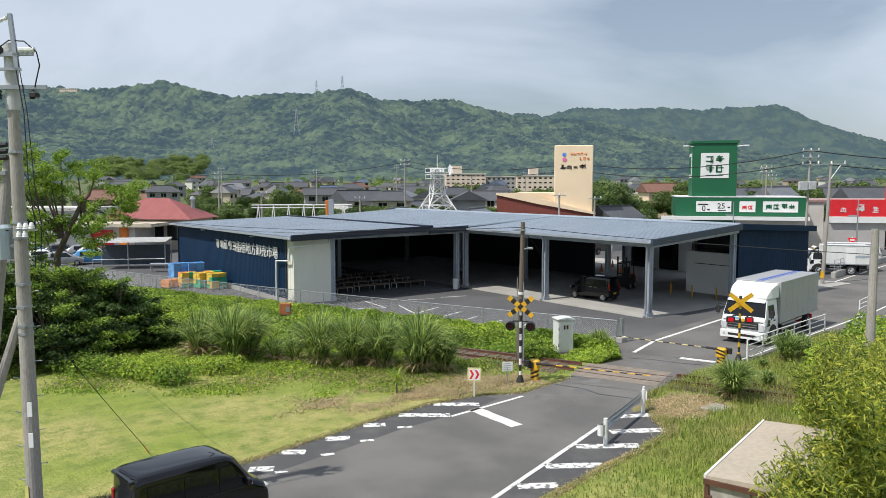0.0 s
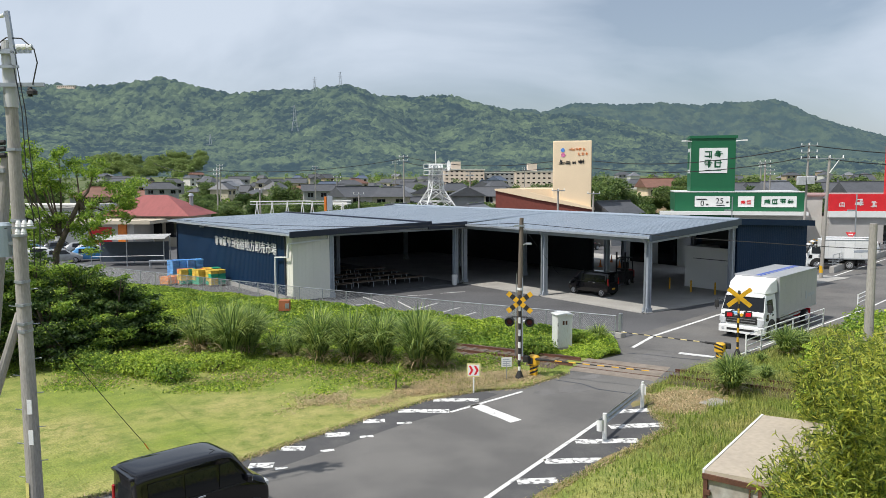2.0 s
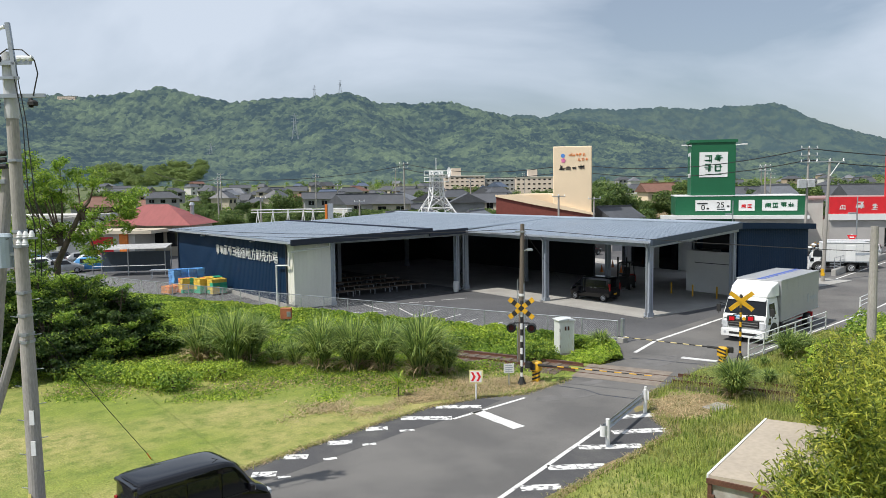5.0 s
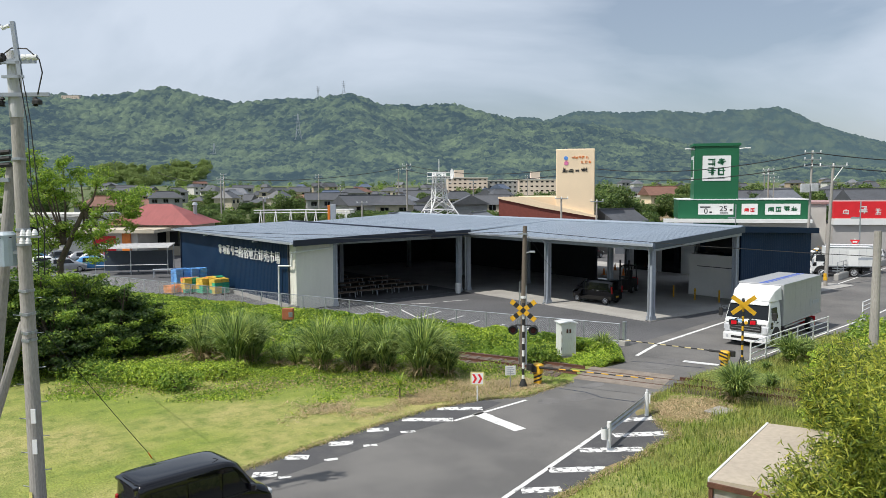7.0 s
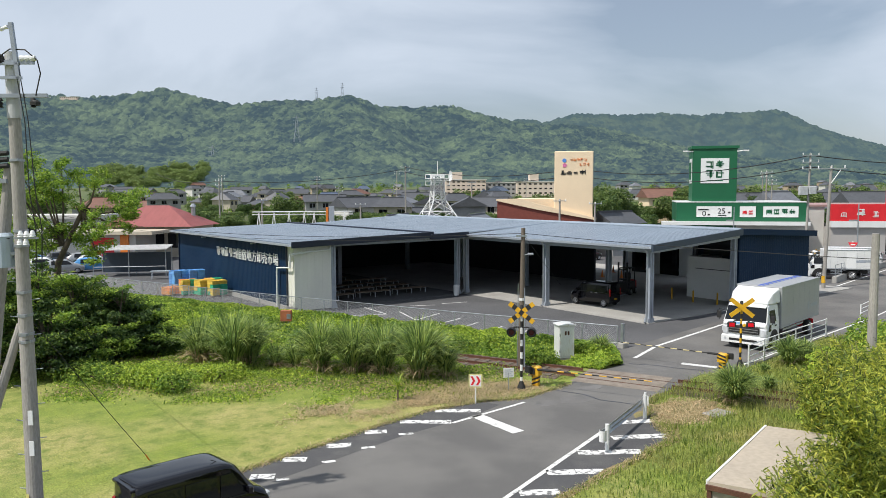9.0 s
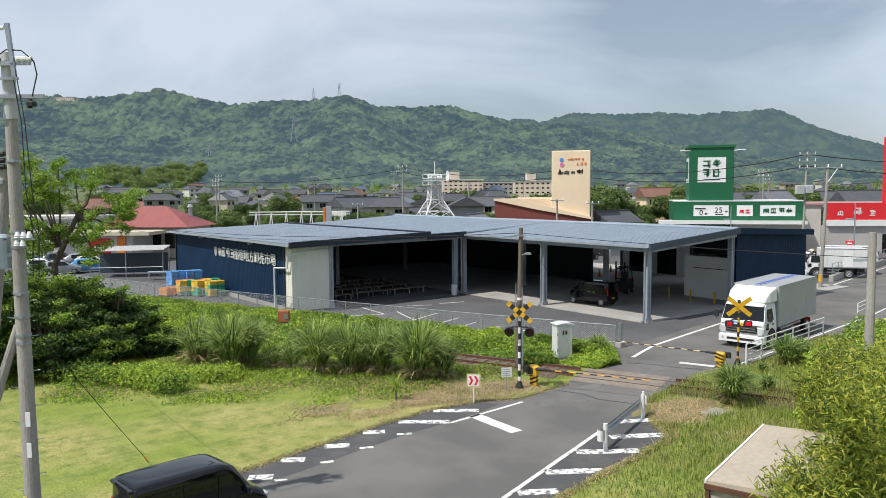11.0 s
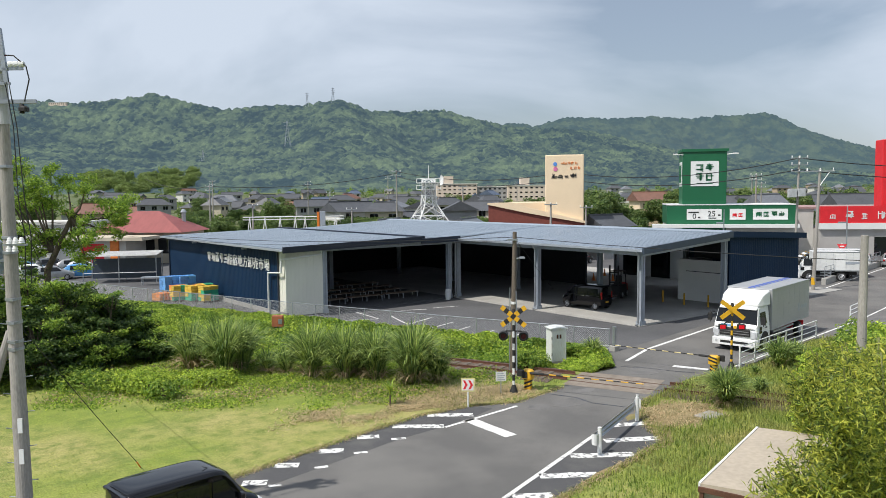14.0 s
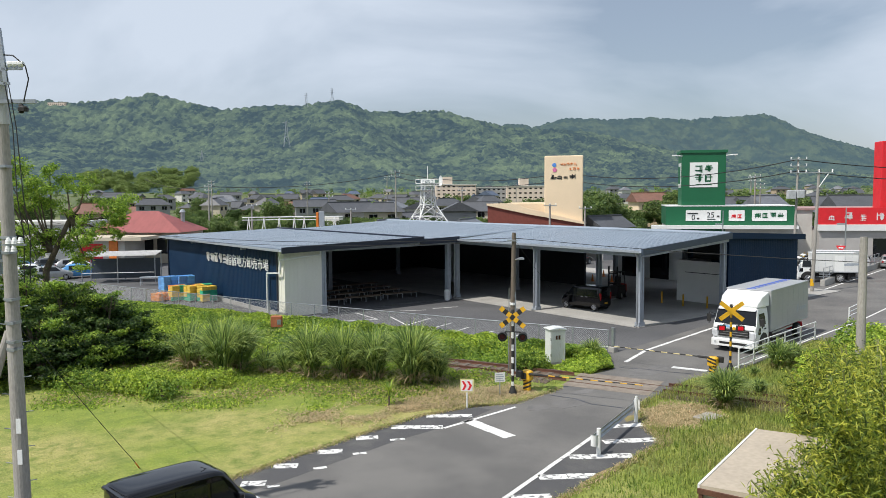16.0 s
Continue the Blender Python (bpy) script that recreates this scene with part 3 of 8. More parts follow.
def market_hall():
    hall = thing("market_hall", "large open wholesale market hall with navy siding and grey steel roof", "market hall")
    # roofs
    part("roof", folded_roof(23.15, 46.9, 35.0, 71.4, 4.72, 5.0), ROOF, hall, "blue-grey folded steel roof")
    part("roof", folded_roof(34.9, 46.9, 48.5, 71.4, 4.78, 5.46), ROOF, hall, "blue-grey folded steel roof")
    part("roof", folded_roof(38.55, 29.2, 48.5, 46.9, 4.78, 5.42), ROOF, hall, "blue-grey folded steel roof")
    part("roof", folded_roof(48.5, 29.2, 58.85, 71.4, 5.42, 4.94), ROOF, hall, "blue-grey folded steel roof")
    part("ridge_cap", Geo().prism([(48.1, 5.57), (48.5, 5.68), (48.9, 5.57), (48.9, 5.5), (48.1, 5.5)], 29.2, 71.4), ROOF, hall)
    part("ridge_cap", Geo().box(34.75, 46.8, 5.0, 35.1, 71.4, 5.2), NAVY_DARK, hall, "dark roof joint flashing")
    # fascias along the sloping ends
    for x0, x1, y, z0, z1 in ((23.15, 34.8, 46.75, 4.72, 4.98), (34.8, 38.6, 46.8, 4.78, 4.88), (38.55, 48.5, 29.05, 4.78, 5.42), (48.5, 58.85, 29.05, 5.42, 4.94)):
        part("fascia", Geo().prism([(x0, z0 - 0.22), (x1, z1 - 0.22), (x1, z1 + 0.2), (x0, z0 + 0.2)], y, y + 0.14), NAVY if x0 > 45 else NAVY_DARK if y > 40 else RAKE, hall, "painted steel fascia")
    # gutters on the low eaves
    for x, y0, y1, z in ((23.05, 46.9, 71.4, 4.62), (38.45, 29.2, 46.9, 4.72)):
        g = Geo().prism([(x - 0.09, z), (x + 0.09, z), (x + 0.11, z + 0.14), (x + 0.09, z + 0.14), (x + 0.07, z + 0.02), (x - 0.07, z + 0.02), (x - 0.09, z + 0.14), (x - 0.11, z + 0.14)], y0, y1)
        part("gutter", g, STEEL_PAINT, hall)
    # eaves beams
    part("eaves_beam", Geo().box(39.05, 29.5, 4.42, 39.3, 48.0, 4.8), STEEL_PAINT, hall)
    part("eaves_beam", Geo().box(26.7, 47.8, 4.4, 39.2, 48.0, 4.75), STEEL_PAINT, hall)
    part("eaves_beam", Geo().prism([(39.3, 4.4), (48.8, 4.95), (48.8, 5.35), (39.3, 4.8)], 29.5, 29.72), STEEL_PAINT, hall)
    for y in (38.8, 48.0, 57, 66):
        part("roof_beam", Geo().prism([(24, 4.3), (48.5, 4.95), (58.8, 4.5), (58.8, 4.85), (48.5, 5.32), (24, 4.66)] if y > 47 else [(39.3, 4.35), (48.5, 4.9), (58.8, 4.45), (58.8, 4.85), (48.5, 5.32), (39.3, 4.76)], y - 0.1, y + 0.1), STEEL_PAINT, hall)
    # walls
    part("siding", ribbed(23.7, 71.0, 23.7, 48.69, 0.32, 4.72, 0.25, 0.016), NAVY, hall, "navy ribbed steel siding")
    part("plinth", Geo().box(23.62, 47.6, 0, 23.9, 71.0, 0.32), CONCRETE, hall, "pale concrete plinth")
    part("siding", ribbed(23.72, 48.69, 23.72, 47.62, 0.3, 4.72, 0.3), CREAM, hall, "cream steel panel")
    part("siding", ribbed(23.72, 47.62, 26.6, 47.62, 0.06, 4.72, 0.6, 0.012), CREAM, hall, "cream steel panel")
    part("back_wall", Geo().box(23.9, 71.0, 0, 58.9, 71.2, 4.7), INNER_SHADED, hall, "dark inner wall")
    part("siding", ribbed(48.95, 29.6, 58.7, 29.6, 0.3, 5.4, 0.25, 0.01, 4.96), NAVY, hall, "navy ribbed steel siding")
    part("plinth", Geo().box(48.9, 29.55, 0, 58.8, 29.8, 0.3), CONCRETE, hall)
    part("end_wall", Geo().box(58.72, 29.75, 0, 58.92, 39.8, 4.9), NAVY, hall)
    part("end_wall", Geo().box(58.72, 52.0, 0, 58.92, 71.0, 4.9), INNER_SHADED, hall, "dark inner wall")
    part("inner_wall", Geo().box(52.75, 46.2, 0.05, 53.0, 71.0, 5.1), INNER_SHADED, hall, "dark inner wall")
    part("inner_wall", Geo().box(51.5, 29.9, 0.05, 51.65, 31.2, 4.9), INNER_SHADED, hall, "dark inner wall")
    # dark panel put in where the recess above the partition lies in shade
    part("upper_panel", Geo().box(52.2, 29.9, 3.3, 52.35, 34.6, 4.95), INNER_SHADED, hall, "dark panel for the shaded recess over the partition")
    part("partition", Geo().box(51.05, 31.1, 0.05, 51.2, 35.25, 3.2), WHITE, hall, "white partition panel")
    part("slot", Geo().box(51.02, 31.4, 2.28, 51.045, 34.5, 2.33), NAVY_DARK, hall, "dark slot in the panel")
    part("partition", Geo().box(51.2, 35.1, 0.05, 55.5, 35.25, 3.2), WHITE, hall, "white partition panel")
    for y0, y1, h, mt, lab in ((46.2, 47.0, 3.3, WHITE, "pale rear panel"), (47.0, 49.6, 3.0, GLASS, "dark glazed rear door"), (49.6, 50.6, 3.3, WHITE, "pale rear panel"), (44.0, 46.2, 3.0, GLASS, "dark glazed rear door"), (41.2, 44.0, 3.3, WHITE, "pale rear panel")):
        part("rear_panel", Geo().box(62.4, y0, 0.05, 62.55, y1, h), mt, hall, lab)
    part("rear_lintel", Geo().box(62.35, 41.2, 3.3, 62.6, 50.6, 4.3), INNER_SHADED, hall, "dark rear lintel")
    part("rear_canopy", Geo().box(59.3, 41.2, 4.3, 62.8, 52.0, 4.45), ROOF, hall, "flat rear canopy")
    part("slab", Geo().box(38.7, 29.45, -0.2, 66, 71, 0.05), CONCRETE, hall, "pale concrete floor slab")
    part("slab", Geo().box(26.6, 47.75, -0.2, 38.7, 71, 0.05), ASPHALT, hall, "dark asphalt hall floor")
    # columns
    for x, y, z in ((39.2, 29.75, 4.5), (39.2, 38.8, 4.5), (39.2, 47.9, 4.5), (38.3, 47.95, 4.5), (32.6, 57, 4.4), (32.6, 66, 4.4), (46, 48, 4.6), (46, 57, 4.6), (46, 66, 4.6), (58.5, 47.3, 4.5), (58.5, 39.6, 4.5), (46, 38.8, 4.7), (48.75, 29.9, 5.0), (26.8, 47.8, 4.4)):
        part("column", hcolumn(x, y, z), STEEL_PAINT, hall, "grey steel column")
    for x, y in ((38.85, 29.62), (38.85, 38.65), (38.9, 47.7)):
        part("downpipe", Geo().pipe([(x - 0.38, y, 4.72), (x - 0.1, y, 4.4), (x - 0.1, y, 0.2), (x - 0.3, y, 0.1)], 0.06, 8), STEEL, hall)
    part("downpipe", Geo().pipe([(26.4, 47.45, 4.6), (26.4, 47.45, 4.25), (23.5, 47.4, 4.05), (23.45, 47.69, 4.0), (23.45, 47.79, 3.1), (23.45, 49.79, 2.95), (23.45, 49.84, 0.1)], 0.07, 8), WHITE, hall, "white plastic downpipe")
    for y in (48.57, 70.9):
        part("corner_trim", Geo().box(23.6, y, 0.3, 23.68, y + 0.12, 4.7), NAVY_DARK, hall)
    # the sign on the navy wall: the firm's name as plain shapes, then the words
    g = Geo()
    m = pose(23.66, 61.55, 3.08, 0, 0, -90)
    for i in range(5):
        glyph(g, i * 0.86, 0, 0.78, 40 + i, m, 0.05, 9)
    part("sign_shape", g, WHITE, hall, "white sign shapes")
    letters("指宿地方卸売市場", 0.93, pose(23.61, 57.3, 3.12, 90, 0, -90), WHITE, hall, "sign_lettering", "white cut-out lettering")
    for y in (64.0, 53.8):
        part("wall_lamp", Geo().box(23.35, y, 4.4, 23.66, y + 0.3, 4.48), STEEL_PAINT, hall)
    return hall


market_hall()


# ---- the town ----
def town(x, d, rot=0, z=0):
    """A pose out over the town: metres across the view's first line and away from the footbridge."""
    return pose(0, 0, 0, 0, 0, -37.6) @ pose(x, d, z, 0, 0, rot)


def rise(d):
    return max(0, d - 240) * 0.018


TILE_COLORS = [mat("roof tile grey", (0.085, 0.09, 0.10), 0.55, vary=0.25, scale=1, fine=6, bump=0.5), mat("roof tile slate", (0.17, 0.18, 0.20), 0.5, vary=0.25, scale=1, fine=6, bump=0.5), mat("roof tile brown", (0.20, 0.10, 0.07), 0.6, vary=0.25, scale=1, fine=6, bump=0.5), mat("roof tile blue", (0.09, 0.12, 0.18), 0.5, vary=0.25, scale=1, fine=6, bump=0.5)]
WALL_COLORS = [mat("render white", (0.62, 0.61, 0.57), 0.8, vary=0.15, scale=0.6), mat("render cream", (0.55, 0.49, 0.38), 0.8, vary=0.15, scale=0.6), mat("render grey", (0.33, 0.33, 0.33), 0.8, vary=0.2, scale=0.6), mat("render tan", (0.42, 0.33, 0.24), 0.8, vary=0.15, scale=0.6)]


def house(w, l, h, roof_h, m, wall, roof, hip=False, storeys=1, label=""):
    roof_name = roof.name.split()[-1]
    label = label or "%s %s-storey town house with %s tiled roof" % (wall.name.split()[-1] if wall is not PEACH else "peach", "two" if storeys > 1 else "single", roof_name)
    ob = thing("house", label, "house", m, "houses of the town")
    part("wall", Geo().box(-w / 2, -l / 2, -0.5, w / 2, l / 2, h), wall, ob)
    e = 0.6
    k = w * 0.3 if hip else -0.0
    x0, x1, y0, y1 = -w / 2 - e, w / 2 + e, -l / 2 - e, l / 2 + e
    g = Geo().add([(x0, y0, h - 0.1), (x1, y0, h - 0.1), (x1, y1, h - 0.1), (x0, y1, h - 0.1), (x0 + k + (0 if hip else 0), 0, h + roof_h), (x1 - k, 0, h + roof_h)], [(0, 1, 5, 4), (2, 3, 4, 5), (1, 2, 5), (3, 0, 4), (3, 2, 1, 0)])
    rf = part("roof", g, roof, ob)
    part("ridge_tiles", Geo().box(x0 + k, -0.15, h + roof_h - 0.08, x1 - k, 0.15, h + roof_h + 0.16), roof, rf)
    for s in range(storeys):
        z = 0.9 + s * 2.8
        for i in range(max(2, int(w / 3))):
            x = -w / 2 + (i + 0.5) * w / max(2, int(w / 3))
            wi = part("window", Geo().box(x - 0.75, -l / 2 - 0.03, z, x + 0.75, -l / 2 + 0.1, z + 1.15), GLASS, ob)
            part("frame", Geo().box(x - 0.82, -l / 2 - 0.06, z - 0.08, x + 0.82, -l / 2 - 0.035, z - 0.01).box(x - 0.03, -l / 2 - 0.06, z, x + 0.03, -l / 2 - 0.035, z + 1.15), STEEL, wi)
    return ob


def town_houses():
    r = random.Random(11)
    spots = []
    for d0, d1, n in ((138, 172, 10), (172, 230, 28), (230, 320, 38), (320, 480, 46), (480, 720, 40)):
        for _ in range(n):
            for _try in range(40):
                d = r.uniform(d0, d1)
                x = r.uniform(-0.52, 0.56) * d
                if d < 170 and not -0.14 * d < x < 0.10 * d and not x > 0.42 * d:
                    continue
                if d < 240 and x < -0.16 * d:
                    continue
                if 0.08 * d < x < 0.31 * d and d < 330:
                    continue
                if all((x - a) ** 2 + (d - b) ** 2 > (8.5 + d * 0.008) ** 2 for a, b in spots):
                    spots.append((x, d))
                    break
    for x, d in spots:
        two = r.random() < 0.45
        w, l = r.uniform(6, 7.5 if d < 200 else 11), r.uniform(5.5, 7)
        house(w, l, 5.4 if two else 3.0, r.uniform(1.5, 2.4), town(x, d, r.choice((0, 90, 20, -25, 60)) + r.uniform(-8, 8), rise(d)), r.choice(WALL_COLORS), r.choice(TILE_COLORS[:1] * 6 + TILE_COLORS[1:2] * 2 + TILE_COLORS), r.random() < 0.5, 2 if two else 1)
    # houses that stand out
    house(9.8, 8, 5.6, 2.0, town(53.5, 186, 4, 0.8), PEACH, TILE_COLORS[2], False, 2, "pink two-storey house with a low brown roof")
    house(14, 10, 3.2, 4.2, town(-88, 320, 5, rise(320)), WALL_COLORS[0], TILE_COLORS[1], True, 1, "temple hall with a wide grey tiled roof")
    house(10, 8, 5.4, 2.0, town(88, 165, -20), WALL_COLORS[2], TILE_COLORS[0], False, 2, "grey two-storey house with a dark roof")
    house(9, 7, 5.2, 2.2, town(72, 170, 15), WALL_COLORS[1], TILE_COLORS[0], False, 2)
    house(8.5, 7, 5.2, 1.8, town(-16.5, 150, 35), WALL_COLORS[0], TILE_COLORS[0], False, 2, "white two-storey house with a grey tiled roof")
    house(7, 6, 2.8, 1.8, town(-7.0, 118, 70), WALL_COLORS[0], TILE_COLORS[1], False, 1)
    house(7, 6, 2.8, 1.8, town(5.2, 118, 70), WALL_COLORS[1], TILE_COLORS[1], False, 1, "cream gabled house behind the market hall")
    house(8, 6, 5.0, 1.8, town(9.5, 160, -30), WALL_COLORS[1], TILE_COLORS[0], False, 2)
    house(9, 7, 5.0, 2.0, town(-73, 165, 10), WALL_COLORS[3], TILE_COLORS[2], True, 2, "tan two-storey house with a brown hipped roof")
    house(4.6, 4.5, 4.2, 1.3, town(22.0, 98, 30), WALL_COLORS[2], TILE_COLORS[0], False, 1, "small dark grey house beside the peach tower")


def block(name, w, l, h, m, wall, label, floors, bays, tower=None):
    ob = thing(name, label, "building", m)
    part("wall", Geo().box(-w / 2, 0, -1, w / 2, l, h), wall, ob)
    part("roof", Geo().box(-w / 2 - 0.3, -0.3, h, w / 2 + 0.3, l + 0.3, h + 0.5), WALL_COLORS[0], ob)
    for f in range(floors):
        for b in range(bays):
            x, z = -w / 2 + (b + 0.5) * w / bays, (f + 0.4) * h / floors
            part("window", Geo().box(x - w / bays * 0.24, -0.06, z, x + w / bays * 0.24, 0.1, z + h / floors * 0.3), GLASS, ob)
    if tower:
        part("stair_tower", Geo().box(tower, 1, h, tower + 5, 6, h + 4.5), wall, ob)
    return ob


def schools():
    pink = mat("pale pink render", (0.72, 0.60, 0.50), 0.8, vary=0.12, scale=0.2)
    block("school_block", 22, 10, 8.0, town(12.5, 420, 4, 5.5), pink, "pale pink four-storey school block far off", 4, 8, -7)
    block("school_block", 24, 10, 7.0, town(34, 430, -3, 5.0), WALL_COLORS[2], "pale grey glazed school block far off", 3, 9)
    block("school_block", 26, 10, 7.5, town(54, 425, 2, 5.0), pink, "pale pink school block with a stair tower", 3, 9, -6)
    block("hilltop_hotel", 34, 14, 9, town(-722, 1490, 0, 181), pink, "pale hotel on the hilltop", 3, 9)
    block("hilltop_hotel", 28, 14, 7, town(-770, 1490, 0, 182), pink, "pale hotel on the hilltop", 3, 8)
    block("shop_shed", 16, 8, 4.2, town(-62, 118, 0), WALL_COLORS[0], "white flat-roofed shop behind the trees", 1, 4)


def shops():
    # peach tower and wing
    ob = thing("tower_shop", "peach shop with a tall sign tower and brown-red side wall", "shop", town(16.2, 95, -10))
    part("tower", Geo().slab(-2.4, 0, 0, 2.35, 3.5, 13.1, 0.08), PEACH, ob)
    part("wing", Geo().box(-7.4, 1.0, 0, -2.42, 12, 7.2), PEACH, ob)
    part("side_wall", Geo().prism([(-9.5, 0), (2.7, 0), (2.7, 4.6), (-4.5, 5.9), (-9.5, 7.0)], -0.3, -0.02), BRICKRED, ob, "brown-red side wall")
    part("parapet", Geo().prism([(-9.6, 6.98), (-4.5, 5.88), (2.75, 4.58), (2.75, 4.85), (-4.5, 6.6), (-6.5, 7.25), (-9.6, 7.2)], -0.5, -0.02), PEACH, ob)
    ink = mat("black sign ink", (0.02, 0.02, 0.02), 0.5, bump=0)
    g = Geo()
    for i, (x, s) in enumerate(((-1.65, 0.8), (-0.85, 0.6), (-0.15, 0.6), (0.55, 0.95))):
        glyph(g, x, 10.1, s, 70 + i, None, 0.05, 5)
    part("sign_shape", g, ink, ob, "black sign shapes")
    g = Geo()
    for i in range(5):
        glyph(g, -0.5 + i * 0.42, 11.85, 0.38, 80 + i, None, 0.05, 4)
    for i in range(3):
        glyph(g, 0.65 + i * 0.42, 11.25, 0.38, 90 + i, None, 0.05, 4)
    part("sign_shape", g, ORANGE, ob, "orange sign shapes")
    part("sign_emblem", Geo().rod((-1.2, 0, 11.95), (-1.2, -0.05, 11.95), 0.25, n=14), mat("emblem blue", (0.1, 0.3, 0.75), 0.5), ob, "round blue emblem")
    part("sign_emblem", Geo().rod((-1.15, 0, 11.35), (-1.15, -0.05, 11.35), 0.3, n=5), mat("emblem pink", (0.75, 0.2, 0.4), 0.5), ob, "pink emblem")
    # green shop
    ob = thing("green_shop", "dark green shop with a square sign tower and white base", "shop", town(35.4, 100, -13))
    part("tower", Geo().slab(-2.75, 0, 0, 2.75, 5.5, 13.7, 0.05), GREEN_SIGN, ob)
    part("parapet", Geo().box(-2.95, -0.15, 13.6, 2.95, 5.7, 13.95), GREEN_SIGN, ob, "dark green parapet")
    part("sign_band", Geo().box(-4.7, -0.3, 4.15, 11.2, 9, 6.6), GREEN_SIGN, ob)
    part("band_cap", Geo().box(-4.75, -0.35, 6.6, 11.25, 9.05, 6.72), WHITE, ob)
    part("wall", Geo().box(-4.6, 0.2, 0, 11.1, 9, 4.15), WALL_COLORS[0], ob)
    part("canopy", Geo().box(-6.6, -1.6, 3.7, 11.4, 0.2, 4.13), WHITE, ob, "white canopy edge")
    board = part("sign_board", Geo().box(-1.75, -0.06, 9.1, 1.75, -0.005, 12.35), WHITE, ob, "white square sign board")
    g = Geo()
    for i, (x, z) in enumerate(((-1.2, 10.95), (0.05, 10.95), (-1.2, 9.75), (0.05, 9.75))):
        glyph(g, x, z, 1.1, 120 + i, pose(0, -0.062, 0), 0.03, 9)
    g.box(-1.0, -0.09, 9.4, 1.0, -0.062, 9.52)
    part("sign_shape", g, GREEN_SIGN, board)
    side = part("sign_board", Geo().box(-2.82, 0.9, 9.1, -2.76, 4.2, 12.35), WHITE, ob, "white square sign board")
    g = Geo()
    for i in range(4):
        g.box(-2.85, 1.3 + i * 0.7, 9.6, -2.825, 1.8 + i * 0.7, 11.9)
    part("sign_shape", g, GREEN_SIGN, side)
    for x0, x1 in ((-2.2, 2.15), (3.15, 5.1), (6.0, 10.2)):
        b = part("sign_board", Geo().box(x0, -0.36, 4.7, x1, -0.305, 6.1), WHITE, ob, "white sign board")
        if x0 < 0:
            letters("0", 1.0, pose(-1.5, -0.37, 4.82, 90, 0, 0), ink, b, "sign_number")
            letters("25", 1.0, pose(0.4, -0.37, 5.15, 90, 0, 0), ink, b, "sign_number")
            part("sign_writing", Geo().box(-2.0, -0.39, 5.6, -0.7, -0.365, 5.75).box(0.5, -0.39, 4.85, 1.5, -0.365, 4.97).box(1.7, -0.39, 5.2, 2.0, -0.365, 5.4).box(-0.8, -0.39, 4.9, -0.5, -0.365, 5.1), ink, b)
        else:
            g = Geo()
            for i in range(4 if x0 > 5 else 2):
                glyph(g, x0 + 0.3 + i * (0.93 if x0 > 5 else 0.75), 5.0, 0.78 if x0 > 5 else 0.6, 130 + i, pose(0, -0.362, 0), 0.03, 8)
            part("sign_shape", g, GREEN_SIGN if x0 > 5 else RED, b)
    for x in (-3.4, 3.4):
        part("sign_lamp", Geo().pipe([(x * 0.8, 0, 13.2), (x * 1.1, -0.6, 13.3)], 0.06).box(x * 1.1 - 0.3, -0.75, 13.2, x * 1.1 + 0.3, -0.45, 13.35), WHITE, ob)
    # red sign shop
    ob = thing("red_sign_shop", "long white shop with a red sign band and red sign tower", "shop", town(55, 97, -8))
    part("wall", Geo().box(-5.4, 0, 0, 22, 14, 3.4), mat("pale grey panel", (0.46, 0.44, 0.42), 0.7, vary=0.12, scale=0.5), ob)
    part("wall", Geo().box(-9.4, 2.5, 0, -5.42, 16, 6.0), WALL_COLORS[0], ob, "white panelled side wing")
    part("wing_roof", Geo().box(-9.6, 2.3, 6.0, 22, 16.2, 6.25), mat("faded pink metal", (0.42, 0.27, 0.25), 0.6), ob, "faded pink metal roof")
    part("fascia", Geo().box(-5.5, -0.4, 3.4, 22, 0.4, 4.2), WHITE, ob)
    band = part("sign_band", Geo().box(-5.5, -0.3, 4.2, 22, 0.3, 6.35), RED, ob, "bright red sign band")
    g = Geo()
    for i in range(7):
        glyph(g, -4.4 + i * 1.9, 4.65, 1.1 if i % 2 else 0.8, 150 + i, pose(0, -0.302, 0), 0.03, 6)
    part("sign_shape", g, WHITE, band, "white sign shapes")
    part("sign_tower", Geo().slab(2.2, 0.6, 0, 8.6, 3, 14.8, 0.05), RED, ob, "tall bright red sign tower")
    g = Geo()
    for i in range(5):
        glyph(g, 3.2, 9.3 + i * 0.95, 0.7, 160 + i, pose(0, 0.598, 0), 0.03, 5)
    part("sign_shape", g, mat("pale pink ink", (0.75, 0.4, 0.4), 0.6), ob)
    part("door", Geo().box(1.2, -0.05, 0, 3.4, 0.1, 2.4), GLASS, ob)
    part("poster", Geo().box(4.0, -0.04, 1.2, 5.0, 0.02, 2.6), WHITE, ob)
    # red-roofed restaurant
    ob = thing("restaurant", "low restaurant with a red hipped metal roof", "restaurant", town(-36.6, 97, -6))
    redroof = mat("red metal roof", (0.30, 0.085, 0.08), 0.6, vary=0.2, scale=0.5, fine=8, stretch=(4, 1, 1))
    part("wall", Geo().box(-6.2, 0, 0, 4.5, 7.4, 3.9), WALL_COLORS[1], ob)
    part("roof", Geo().add([(-7, -1, 3.9), (5.2, -1, 3.9), (5.2, 8, 3.9), (-7, 8, 3.9), (-3.0, 3.5, 6.5), (0.2, 3.5, 6.5)], [(0, 1, 5, 4), (2, 3, 4, 5), (1, 2, 5), (3, 0, 4), (3, 2, 1, 0)]), redroof, ob)
    for i in range(4):
        part("window", Geo().box(-5.9 + i * 2.5, -0.05, 1.2, -3.9 + i * 2.5, 0.1, 3.2), GLASS, ob)
